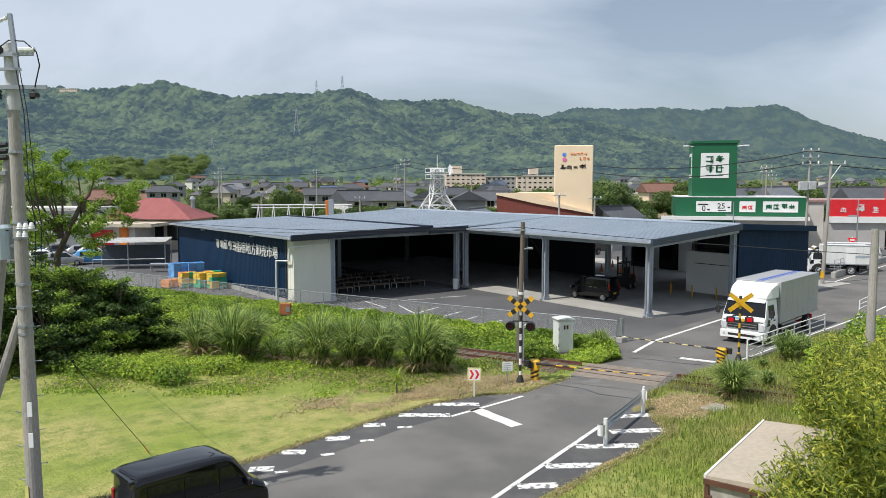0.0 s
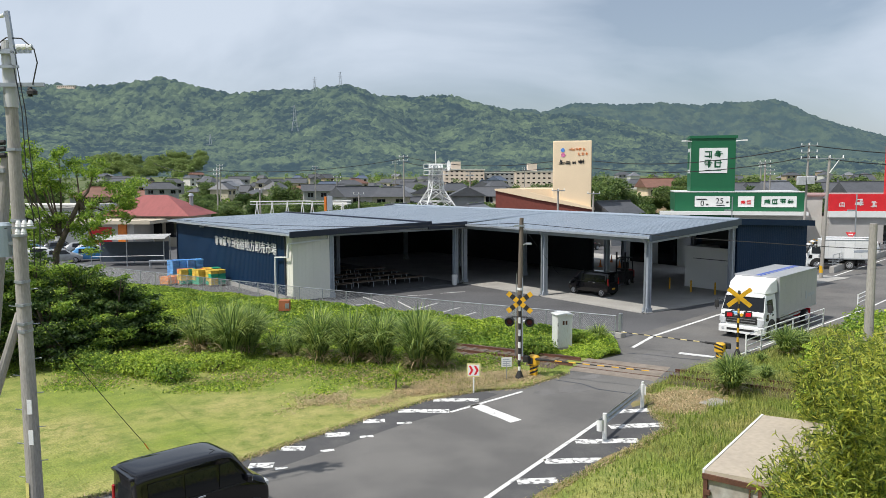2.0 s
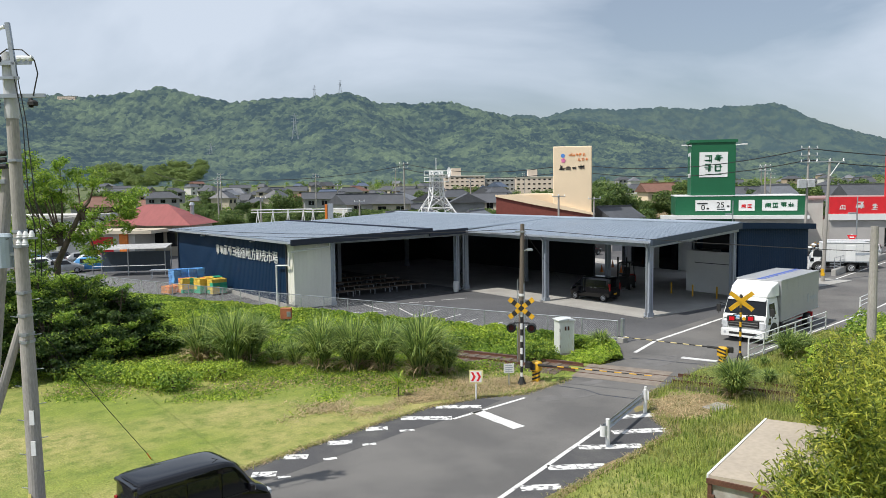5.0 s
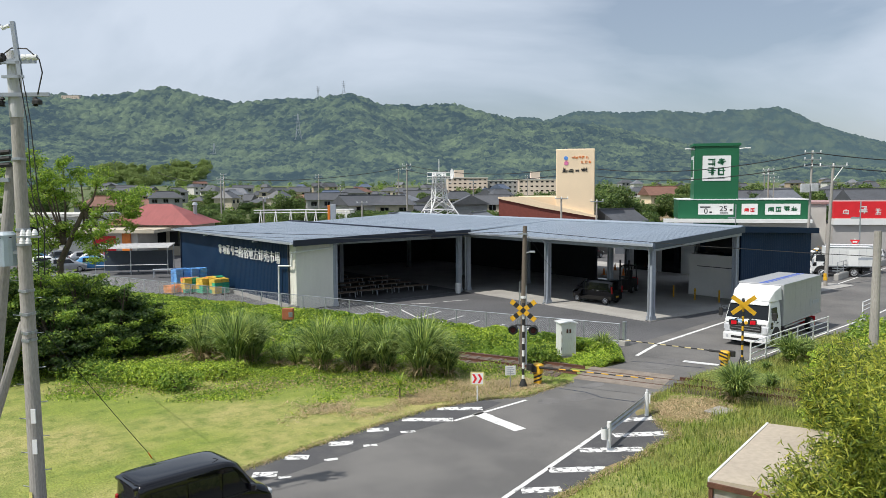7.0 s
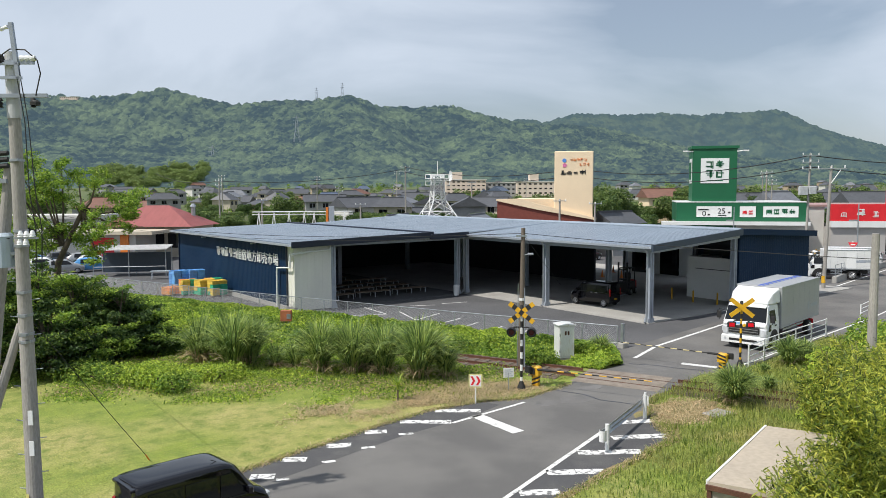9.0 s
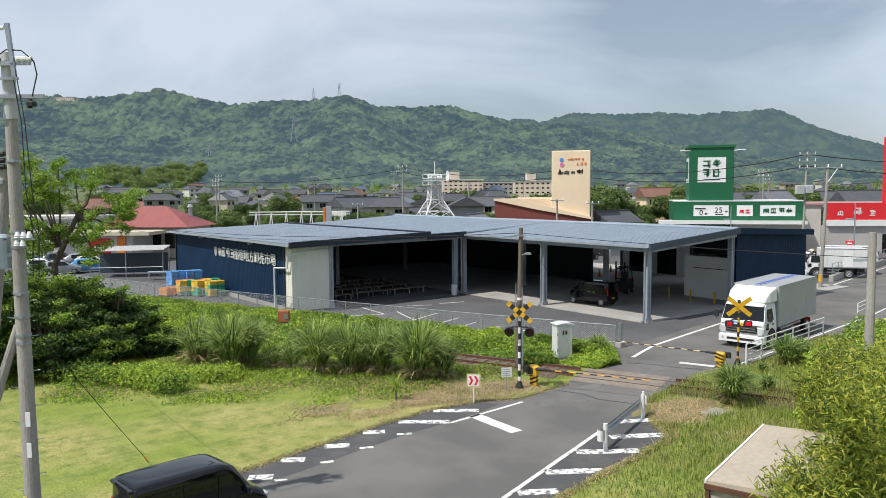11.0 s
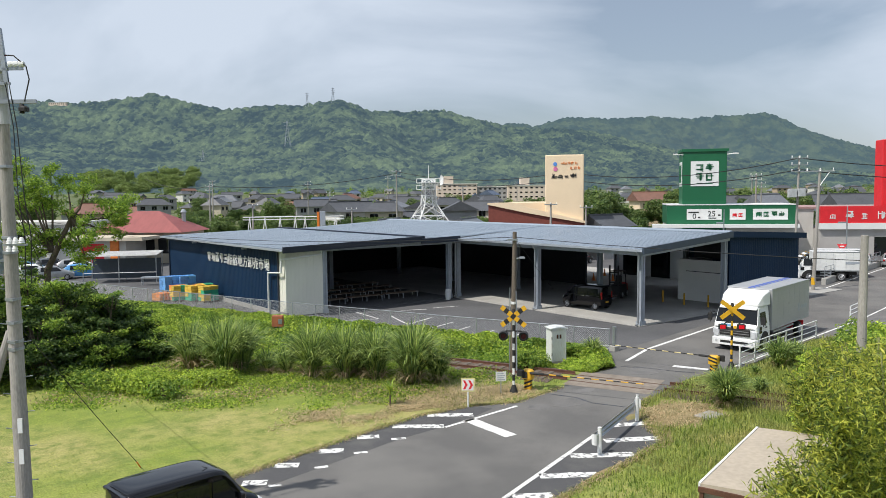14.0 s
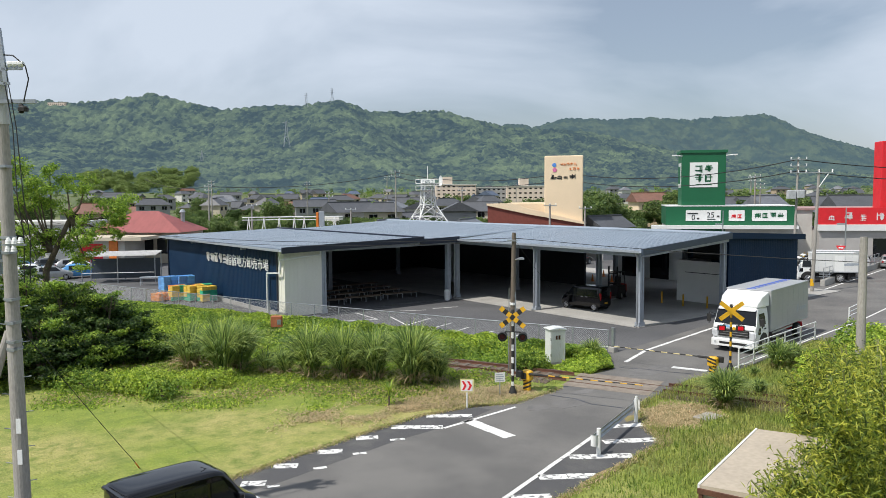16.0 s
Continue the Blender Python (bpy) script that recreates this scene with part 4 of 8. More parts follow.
    part("vent", Geo().rod((2.8, 5, 5.0), (2.8, 5, 6.5), 0.28).rod((2.8, 5, 6.3), (2.8, 5, 6.7), 0.45, 0.2), STEEL, ob)
    ob = thing("drive_through", "low shop with a red and white front and pale canopy", "shop", town(-43, 92, -4))
    part("wall", Geo().box(-4, 0, 0, 6, 6, 3.2), WALL_COLORS[0], ob)
    part("roof", Geo().box(-4.5, -1, 3.2, 8.5, 6.5, 3.6), WALL_COLORS[1], ob)
    part("door", Geo().box(0.5, -0.1, 0, 3.3, 0.05, 2.8), RED, ob)
    part("sign_panel", Geo().box(4.2, -0.3, 0, 5.2, 0.0, 3.3), ORANGE, ob)


def lattice_tower():
    ob = thing("antenna_tower", "white lattice antenna tower with a dish", "antenna tower", town(-0.8, 106, 20))
    lv = [(0, 4.6), (3.6, 2.7), (5.4, 1.7), (7.0, 0.85), (8.2, 0.75), (9.4, 0.7), (10.4, 0.7)]
    q = lambda h, i: (h * (1, 1, -1, -1)[i], h * (1, -1, -1, 1)[i])
    for i in range(4):
        part("leg", Geo().pipe([(*q(h, i), z) for z, h in lv], 0.09), WHITE, ob)
    g = Geo()
    for (z0, h0), (z1, h1) in zip(lv, lv[1:]):
        for i in range(4):
            j = (i + 1) % 4
            g.rod((*q(h0, i), z0), (*q(h1, j), z1), 0.05, n=5).rod((*q(h0, j), z0), (*q(h1, i), z1), 0.05, n=5).rod((*q(h1, i), z1), (*q(h1, j), z1), 0.06, n=5)
    part("bracing", g, WHITE, ob)
    g = Geo()
    for z in (9.0, 9.9):
        g.box(-1.3, -1.3, z, 1.3, 1.3, z + 0.08)
        for i in range(4):
            g.rod((*q(1.3, i), z + 0.6), (*q(1.3, (i + 1) % 4), z + 0.6), 0.04, n=5).rod((*q(1.3, i), z), (*q(1.3, i), z + 0.6), 0.04, n=5)
    part("platform", g, WHITE, ob)
    part("mast", Geo().rod((0, 0, 10.3), (0, 0, 12.3), 0.05), WHITE, ob)
    d = Geo()
    d.loft([[(1.9 + 0.25 * (1 - r * r), 0.75 * r * math.cos(a), 10.3 + 0.75 * r * math.sin(a)) for a in [i * math.pi / 8 for i in range(16)]] for r in (0.05, 0.5, 0.8, 1.0)], caps=False)
    part("dish", d, WHITE, ob, "white round dish")
    part("dish_arm", Geo().rod((1.0, 0, 9.6), (2.1, 0, 10.3), 0.06), WHITE, ob)


def pylon(x, d, z, h):
    ob = thing("pylon", "grey lattice power pylon on the hillside", "pylon", town(x, d, 20, z), "pylons on the hills")
    g = Geo()
    w = h * 0.12
    lv = [(0, w), (h * 0.4, w * 0.5), (h * 0.7, w * 0.3), (h, w * 0.08)]
    q = lambda r, i: (r * (1, 1, -1, -1)[i], r * (1, -1, -1, 1)[i])
    for (z0, r0), (z1, r1) in zip(lv, lv[1:]):
        for i in range(4):
            j = (i + 1) % 4
            g.rod((*q(r0, i), z0), (*q(r1, i), z1), h * 0.008, n=4).rod((*q(r0, i), z0), (*q(r1, j), z1), h * 0.005, n=4).rod((*q(r1, i), z1), (*q(r1, j), z1), h * 0.005, n=4)
    part("mast", g, STEEL_PAINT, ob)
    for k in (0.68, 0.8, 0.92):
        part("crossarm", Geo().box(-h * 0.13, -h * 0.008, h * k, h * 0.13, h * 0.008, h * k + h * 0.012), STEEL_PAINT, ob)


town_houses()
schools()
shops()
lattice_tower()
pylon(-345, 1150, 28, 48)
pylon(-228, 1200, 84, 40)
pylon(-232, 1420, 170, 26)
pylon(-195, 1500, 186, 30)
pylon(160, 900, 14, 34)


# ---- the level crossing and the street furniture ----
LAMP_RED = mat("lit red lamp", (0.8, 0.012, 0.03), 0.3, emit=0.15, bump=0)
LAMP_OFF = mat("unlit red lamp", (0.07, 0.004, 0.008), 0.25, bump=0)


def striped_post(ob, z1, r, a, b, n, name="post_band"):
    for i in range(n):
        part(name, Geo().rod((0, 0, z1 * i / n), (0, 0, z1 * (i + 1) / n), r, n=10), a if i % 2 else b, ob)


def crossing_signal(m, h, striped, dark, label, lit):
    ob = thing("crossing_signal", label, "crossing signal", m, "level crossing signals")
    striped_post(ob, h, 0.055, WHITE if striped else YELLOW, BLACK, 13)
    part("base", Geo().rod((0, 0, 0), (0, 0, 0.35), 0.2, 0.07, 10), BLACK, ob)
    for s in (1, -1):
        turn = Matrix.Translation((0, -0.09 - 0.03 * (s > 0), h - 0.15)) @ Matrix.Rotation(radians(38 * s), 4, "Y")
        if striped:
            n = 7
            for i in range(n):
                x0 = -0.64 + i * 1.28 / n
                part("crossbuck_band", Geo().box(x0, -0.015, -0.1, x0 + 1.28 / n, 0.015, 0.1), BLACK if i % 2 else YELLOW, ob, m=turn)
        else:
            part("crossbuck_arm", Geo().box(-0.66, -0.015, -0.1, 0.66, 0.015, 0.1), YELLOW, ob, m=turn)
    part("lamp_bracket", Geo().pipe([(-0.4, -0.02, h - 0.88), (-0.3, -0.02, h - 0.78), (0.3, -0.02, h - 0.78), (0.4, -0.02, h - 0.88)], 0.03), BLACK, ob)
    for i, x in enumerate((-0.42, 0.42)):
        if dark:
            hd = part("lamp_housing", Geo().rod((x, 0.06, h - 0.98), (x, -0.14, h - 0.98), 0.2, n=18), BLACK, ob)
            part("visor", Geo().loft([[(x + 0.2 * math.cos(t), y, h - 0.98 + 0.2 * math.sin(t)) for t in [math.pi * k / 8 for k in range(9)]] for y in (-0.14, -0.34)], close=False, caps=False), BLACK, hd)
            part("lens", Geo().rod((x, -0.14, h - 0.98), (x, -0.15, h - 0.98), 0.11, n=18), LAMP_RED if lit[i] else LAMP_OFF, hd)
        else:
            hd = part("lamp_housing", Geo().slab(x - 0.19, -0.08, h - 1.1, x + 0.19, 0.08, h - 0.84, 0.03), BLACK, ob)
            part("lens", Geo().slab(x - 0.12, -0.1, h - 1.06, x + 0.12, -0.075, h - 0.88, 0.02), LAMP_RED if lit[i] else LAMP_OFF, hd)
    part("bell", Geo().rod((0, 0, h), (0, 0, h + 0.16), 0.1, 0.05, 10), BLACK, ob)
    return ob


def gate(m, length, label, arm_paint=YELLOW):
    ob = thing("crossing_gate", label, "crossing gate", m, "level crossing gates")
    part("pedestal", Geo().slab(-0.14, -0.12, 0, 0.14, 0.12, 0.55, 0.02), YELLOW, ob)
    for i in range(3):
        part("stripe", Geo().prism([(-0.141, 0.08 + 0.17 * i), (0.141, 0.2 + 0.17 * i), (0.141, 0.28 + 0.17 * i), (-0.141, 0.16 + 0.17 * i)], -0.125, 0.125), BLACK, ob)
    part("drive_housing", Geo().slab(-0.22, -0.18, 0.5, 0.22, 0.18, 0.9, 0.06), YELLOW, ob)
    part("drive_cover", Geo().slab(-0.2, -0.23, 0.55, 0.02, -0.2, 0.82, 0.01), BLACK, ob)
    for i in range(2):
        part("stripe", Geo().prism([(-0.2, 0.55 + 0.16 * i), (0.2, 0.67 + 0.16 * i), (0.2, 0.75 + 0.16 * i), (-0.2, 0.63 + 0.16 * i)], 0.176, 0.186), BLACK, ob)
    part("counterweight", Geo().slab(-0.42, -0.28, 0.62, -0.1, -0.16, 0.9, 0.03), BLACK, ob)
    part("arm_clamp", Geo().rod((0.15, -0.2, 0.78), (0.75, -0.2, 0.79), 0.055), BLACK, ob)
    n = int(length / 0.3)
    for i in range(n):
        part("arm_band", Geo().rod((0.7 + i * 0.3, -0.2, 0.79), (1.0 + i * 0.3, -0.2, 0.79), 0.027 - 0.008 * i / n), arm_paint if i % 2 else BLACK, ob)
    return ob


def crossing():
    crossing_signal(pose(21.9, 23.1, 0, 0, 0, -48), 3.42, True, True, "black and white banded crossing signal with yellow crossbuck", (False, False))
    crossing_signal(pose(32.8, 19.65, 0, 0, 0, -48), 2.98, False, False, "black and orange banded crossing signal with plain yellow crossbuck", (True, True))
    gate(pose(22.7, 23.05, 0, 0, 0, -64), 4.4, "yellow and black crossing gate lowered across the lane")
    gate(pose(31.1, 19.5, 0, 0, 0, 106), 4.7, "yellow and black crossing gate with a faded arm across the lane", mat("faded arm yellow", (0.62, 0.52, 0.25), 0.6, vary=0.2))
    # relay cabinet
    ob = thing("relay_cabinet", "white steel relay cabinet streaked with rust on a concrete base", "relay cabinet", pose(27.55, 26.0, 0, 0, 0, -25))
    cab = mat("rust-streaked white steel", (0.66, 0.68, 0.66), 0.5, vary=0.12, scale=2.5, fine=30, other=(0.46, 0.33, 0.2), spread=(0.62, 0.8), stretch=(1.5, 1.5, 0.35))
    part("plinth", Geo().box(-0.45, -0.4, 0, 0.45, 0.4, 0.12), CONCRETE, ob)
    part("body", Geo().slab(-0.4, -0.35, 0.12, 0.4, 0.35, 1.72, 0.02), cab, ob)
    part("lid", Geo().prism([(-0.46, 1.72), (0.46, 1.72), (0.46, 1.76), (0, 1.81), (-0.46, 1.76)], -0.42, 0.42), cab, ob)
    part("door", Geo().slab(-0.36, -0.37, 0.2, 0.36, -0.352, 1.64, 0.005), cab, ob)
    part("vent", Geo().box(-0.12, -0.385, 1.25, -0.03, -0.37, 1.45).box(0.03, -0.385, 1.25, 0.12, -0.37, 1.45), RUST, ob)
    part("hinge", Geo().rod((-0.37, -0.38, 0.4), (-0.37, -0.38, 0.55), 0.02).rod((-0.37, -0.38, 1.2), (-0.37, -0.38, 1.35), 0.02), BLACK, ob)
    # small rusty box on a post by the fence
    ob = thing("junction_box", "rusty orange junction box on a short post", "junction box", pose(20.3, 41.95, 0, 0, 0, -37))
    part("post", Geo().rod((-0.12, 0, 0), (-0.12, 0, 0.7), 0.04).rod((0.12, 0, 0), (0.12, 0, 0.7), 0.04), STEEL, ob)
    part("box", Geo().slab(-0.33, -0.2, 0.55, 0.33, 0.2, 1.2, 0.03), mat("rusty orange steel", (0.42, 0.14, 0.06), 0.7, vary=0.3, scale=3), ob)
    part("plate", Geo().box(0.06, -0.215, 0.7, 0.3, -0.2, 1.0), STEEL, ob)
    # chevron sign
    ob = thing("chevron_sign", "yellow-edged road sign with two red chevrons on a white post", "road sign", pose(19.0, 22.65, 0, 0, 0, -42))
    part("post", Geo().rod((0, 0, 0), (0, 0, 0.8), 0.03), WHITE, ob)
    part("panel", Geo().box(-0.27, -0.03, 0.64, 0.27, -0.015, 1.18), mat("pale yellow sheeting", (0.78, 0.72, 0.32), 0.4, bump=0), ob)
    part("panel_face", Geo().box(-0.22, -0.036, 0.69, 0.22, -0.031, 1.13), WHITE, ob)
    for x in (-0.2, 0.01):
        part("chevron", Geo().prism([(x, 0.73), (x + 0.09, 0.73), (x + 0.19, 0.91), (x + 0.09, 1.09), (x, 1.09), (x + 0.1, 0.91)], -0.042, -0.037), RED, ob, "red chevron")
    ob = thing("notice_board", "small white notice board on a grey post", "notice board", pose(21.35, 23.3, 0, 0, 0, -30))
    part("post", Geo().rod((0, 0, 0), (0, 0, 0.75), 0.025), STEEL, ob)
    part("board", Geo().box(-0.22, -0.02, 0.55, 0.22, 0, 0.95), WHITE, ob)
    g = Geo()
    for i in range(4):
        g.box(-0.17, -0.025, 0.6 + i * 0.085, 0.17 - 0.05 * (i % 2), -0.021, 0.63 + i * 0.085)
    part("writing", g, STEEL_PAINT, ob)


def guardrail():
    a, b = Vector((18.6, 15.85)), Vector((22.65, 17.4))
    d = b - a
    ob = thing("guardrail", "galvanised steel guardrail on two posts", "guardrail", pose(a.x, a.y, 0, 0, 0, math.degrees(math.atan2(d.y, d.x))))
    n = d.length
    for x in (0.15, n - 0.1):
        part("post", Geo().rod((x, -0.1, 0), (x, -0.1, 0.88), 0.07, n=12), WHITE, ob)
    prof = [(0, 0.42), (0.05, 0.47), (0.05, 0.53), (0, 0.58), (0.05, 0.63), (0.05, 0.69), (0, 0.74)]
    out = [(y, z) for y, z in prof] + [(y - 0.012, z) for y, z in reversed(prof)]
    part("beam", Geo().prism(out, -0.1, n + 0.05, "x"), STEEL, ob)
    for x in (-0.12, n + 0.05):
        g = Geo().loft([[(x + 0.16 * (1 if x > 0 else -1) * math.sin(t), -0.06 + 0.12 * math.cos(t), z) for t in [math.pi * k / 8 for k in range(9)]] for z in (0.4, 0.76)], close=False, caps=False)
        part("end_piece", g, WHITE, ob)
    part("reflector", Geo().rod((n - 0.1, -0.1, 0.88), (n - 0.1, -0.1, 0.98), 0.045, n=10), WHITE, ob)


def white_fence(pts, rails=4, h=1.05):
    for a, b in zip(pts, pts[1:]):
        a, b = Vector(a), Vector(b)
        d = b - a
        n = d.length
        ob = thing("roadside_railing", "white painted steel roadside railing", "railing", pose(a.x, a.y, 0, 0, 0, math.degrees(math.atan2(d.y, d.x))), "white railing panels")
        k = max(1, round(n / 2))
        for i in range(k + 1):
            part("post", Geo().rod((n * i / k, 0, 0), (n * i / k, 0, h), 0.04), WHITE, ob)
        for i in range(rails):
            z = h - 0.03 - i * 0.27
            part("rail", Geo().rod((0, 0, z), (n, 0, z), 0.028), WHITE, ob)


def chain_fence():
    pts = [(12.5, 80.5), (18.0, 63.2), (23.0, 48.6), (28.0, 35.3), (31.75, 26.1)]
    wire = mat("fence wire", (0.45, 0.46, 0.46), 0.5, metal=0.5)
    for a, b in zip(pts, pts[1:]):
        a, b = Vector(a), Vector(b)
        d = b - a
        n, h = d.length, 1.15
        ob = thing("mesh_fence", "galvanised steel mesh fence along the yard edge", "fence", pose(a.x, a.y, 0, 0, 0, math.degrees(math.atan2(d.y, d.x))), "mesh fence runs")
        k = round(n / 2.0)
        for i in range(k + 1):
            part("post", Geo().rod((n * i / k, 0, 0), (n * i / k, 0, h), 0.032), STEEL, ob)
        part("top_rail", Geo().rod((0, 0, h), (n, 0, h), 0.025), STEEL, ob)
        part("bottom_rail", Geo().rod((0, 0, 0.08), (n, 0, 0.08), 0.015), STEEL, ob)
        g = Geo()
        s, r = 0.11, 0.006
        for i in range(int(-h / s), int(n / s)):
            for sg in (1, -1):
                x0, x1 = i * s, i * s + h
                z0, z1 = (0.08, h) if sg > 0 else (h, 0.08)
                if x0 < 0:
                    z0, x0 = z0 + sg * (0 - x0), 0.0
                if x1 > n:
                    z1, x1 = z1 - sg * (x1 - n), n
                if x1 - x0 > 0.05:
                    g.add([(x0, -r, z0), (x1, -r, z1), (x1, r, z1 + 0.008), (x0, r, z0 + 0.008)], [(0, 1, 2, 3)])
        part("wire_mesh", g, wire, ob, kind="stuff")
    ob = thing("corner_post", "concrete post at the fence end by the gate", "post", pose(31.9, 25.9, 0))
    part("post", Geo().slab(-0.08, -0.08, 0, 0.08, 0.08, 1.3, 0.01), STEEL, ob)
    part("block", Geo().slab(-0.2, -0.2, 0, 0.2, 0.2, 0.28, 0.03), CONCRETE, ob)


# ---- poles and wires ----
def insulator(g, p, up=1):
    x, y, z = p
    for i in range(3):
        g.rod((x, y, z + up * 0.08 * i), (x, y, z + up * (0.08 * i + 0.05)), 0.07, 0.04, 8)


def near_pole():
    ob = thing("utility_pole", "tall grey concrete utility pole with crossarms and steel bands", "utility pole", town(-9.93, 18.0, 0))
    lean = -0.09 / 12
    at_ = lambda z: (lean * z, 0, z)
    part("shaft", Geo().rod(at_(-0.3), at_(11.6), 0.19, 0.125, 18), POLE, ob)
    part("top_extension", Geo().box(-0.045, -0.04, 0.0, 0.045, 0.04, 1.28), STEEL, ob, "galvanised top extension", m=pose(0.17, -0.2, 10.98, 0, -5.5, 0))
    part("extension_bracket", Geo().box(-0.25, -0.24, 10.98, 0.24, -0.16, 11.04).box(-0.25, -0.24, 11.3, 0.2, -0.16, 11.36), STEEL, ob)
    part("top_insulator", Geo().rod((-0.02, -0.2, 12.16), (-0.16, -0.2, 12.12), 0.05, 0.03, 10).rod((-0.16, -0.2, 12.12), (-0.2, -0.2, 12.1), 0.06, 0.05, 10), WHITE, ob, "white porcelain insulator")
    part("sleeve", Geo().rod(at_(10.1), at_(11.62), 0.155, 0.142, 18), mat("pale pole sleeve", (0.52, 0.53, 0.54), 0.6, vary=0.15, scale=1.5), ob, "pale grey sleeve round the pole top")
    for z, x0, x1 in ((10.56, -1.0, 0.8), (11.32, -0.15, 0.52)):
        part("crossarm", Geo().box(x0, -0.2, z, x1, -0.12, z + 0.09), STEEL, ob)
    for p in ((0.46, -0.16, 10.34), (-0.3, -0.16, 10.34)):
        g = Geo()
        insulator(g, p)
        part("insulator", g, BLACK, ob, "black insulator")
    part("jumper", Geo().pipe([(-0.9, -0.2, 11.15), (-0.45, -0.2, 11.35), (0.0, -0.2, 11.66), (0.35, -0.2, 11.64), (0.62, -0.2, 11.4), (0.68, -0.2, 11.1), (0.6, -0.2, 10.8), (0.55, -0.2, 10.6)], 0.016, 5), BLACK, ob, "black jumper wire")
    part("cover", Geo().slab(0.42, -0.28, 10.38, 0.62, -0.1, 10.5, 0.04).slab(-0.42, -0.28, 10.36, -0.26, -0.1, 10.5, 0.04), BLACK, ob, "black insulator cover")
    for x in (0.22, 0.34, 0.46):
        part("insulator", Geo().rod((x, -0.16, 11.44), (x + 0.1, -0.16, 11.46), 0.085, 0.06, 10), WHITE, ob, "white porcelain insulator")
    part("cutout", Geo().rod((-0.62, -0.16, 11.3), (-0.2, -0.16, 11.44), 0.07, 0.13, 10), BLACK, ob, "black bushing cover")
    for z in (7.1, 7.45, 9.1, 6.0, 5.45, 5.0, 4.82):
        part("band", Geo().rod((lean * z, 0, z), (lean * z, 0, z + 0.06), 0.205 - z * 0.005, n=18).box(-0.03, -0.28, z, 0.1, -0.12, z + 0.06), STEEL, ob)
    for i in range(14):
        z = 1.2 + i * 0.42
        s = 1 if i % 2 else -1
        part("step_bolt", Geo().rod((lean * z, 0, z), (lean * z + s * 0.36, 0.0, z + 0.04), 0.011, n=5), STEEL, ob)
    part("number_plate", Geo().box(0.02, -0.21, 2.85, 0.13, -0.185, 3.2), WHITE, ob, "white plate")
    part("number_plate", Geo().box(0.02, -0.21, 2.1, 0.13, -0.185, 2.45), WHITE, ob, "white plate")
    part("guard_strip", Geo().loft([[(0.205 * math.cos(t) - 0.0, 0.205 * math.sin(t), z) for t in (3.3, 3.7, 4.1, 4.5)] for z in (-0.1, 1.15)], close=False, caps=False), mat("pale yellow plastic", (0.65, 0.6, 0.2), 0.5), ob, "pale yellow guard strip")
    for x, z in ((0.1, 7.42), (0.24, 7.42), (0.38, 7.43), (0.08, 7.24), (0.22, 7.24)):
        part("low_insulator", Geo().rod((x, -0.3, z - 0.07), (x, -0.3, z - 0.02), 0.075, 0.05, 12).rod((x, -0.3, z - 0.02), (x, -0.3, z + 0.03), 0.07, 0.045, 12).rod((x, -0.3, z + 0.03), (x, -0.3, z + 0.07), 0.05, 0.03, 12), WHITE, ob, "white ribbed insulator")
    part("insulator_arm", Geo().box(-0.05, -0.33, 7.3, 0.5, -0.27, 7.34), STEEL, ob)
    part("transformer", Geo().rod((-0.5, 0, 6.62), (-0.5, 0, 7.35), 0.24, 0.23, 16).rod((-0.5, 0, 7.35), (-0.5, 0, 7.42), 0.26, 0.2, 16), mat("pale blue can", (0.42, 0.50, 0.56), 0.5, vary=0.12), ob, "pale blue-grey transformer can")
    part("can_bracket", Geo().box(-0.5, -0.08, 6.9, 0.0, 0.08, 6.98), STEEL, ob)
    part("strut", Geo().rod((-0.15, 0.0, 5.25), (-1.9, -0.4, -0.3), 0.1, 0.14, 12), POLE, ob, "slanting concrete strut")
    for x0, x1 in ((0.28, 0.36), (0.36, 0.5)):
        part("drop_wire", Geo().pipe([(x0 - 0.2, -0.2, 11.4), (x0, -0.22, 10.0), (x1 - 0.05, -0.22, 8.4), (x1, -0.1, 7.5), (x1 - 0.1, 0, 6.4)], 0.012, 5), BLACK, ob)
    ob2 = thing("stay_pole", "short weathered leaning stay pole with insulators", "utility pole", town(-10.75, 18.5, 0))
    part("shaft", Geo().rod((-0.9, 0, 0), (0.3, 0, 9.0), 0.17, 0.13, 14), POLE, ob2)
    part("insulator", Geo().rod((0.1, -0.15, 9.0), (0.35, -0.15, 9.02), 0.06).rod((0.1, -0.15, 9.15), (0.35, -0.15, 9.17), 0.06).rod((0.1, -0.15, 9.3), (0.35, -0.15, 9.32), 0.06), BLACK, ob2)
    part("bracket", Geo().box(0.02, -0.2, 8.6, 0.3, -0.1, 8.7), STEEL, ob2)


def pole(m, h, label, r=0.16, arms=1, concrete=True, lean=0, wide=1.6, box_=False):
    ob = thing("utility_pole", label, "utility pole", m, "utility poles")
    part("shaft", Geo().rod((0, 0, 0), (lean, 0, h), r, r * 0.65, 12), POLE if concrete else WOODPOLE, ob)
    for i in range(arms):
        z = h - 0.25 - i * 0.7
        a = part("crossarm", Geo().box(-wide / 2 + lean, -0.16, z, wide / 2 + lean, -0.08, z + 0.09), STEEL if concrete else WOODPOLE, ob)
        for x in (-0.45, 0.0, 0.45):
            g = Geo()
            insulator(g, (x * wide + lean, -0.12, z + 0.09))
            part("insulator", g, WHITE, a)
    if box_:
        part("transformer", Geo().slab(-1.0, -0.5, h - 4.3, -0.1, -0.1, h - 3.4, 0.06).slab(0.0, -0.5, h - 4.2, 0.8, -0.1, h - 3.4, 0.06), mat("pale transformer paint", (0.5, 0.52, 0.53), 0.5), ob, "pale grey transformer boxes")
    return ob


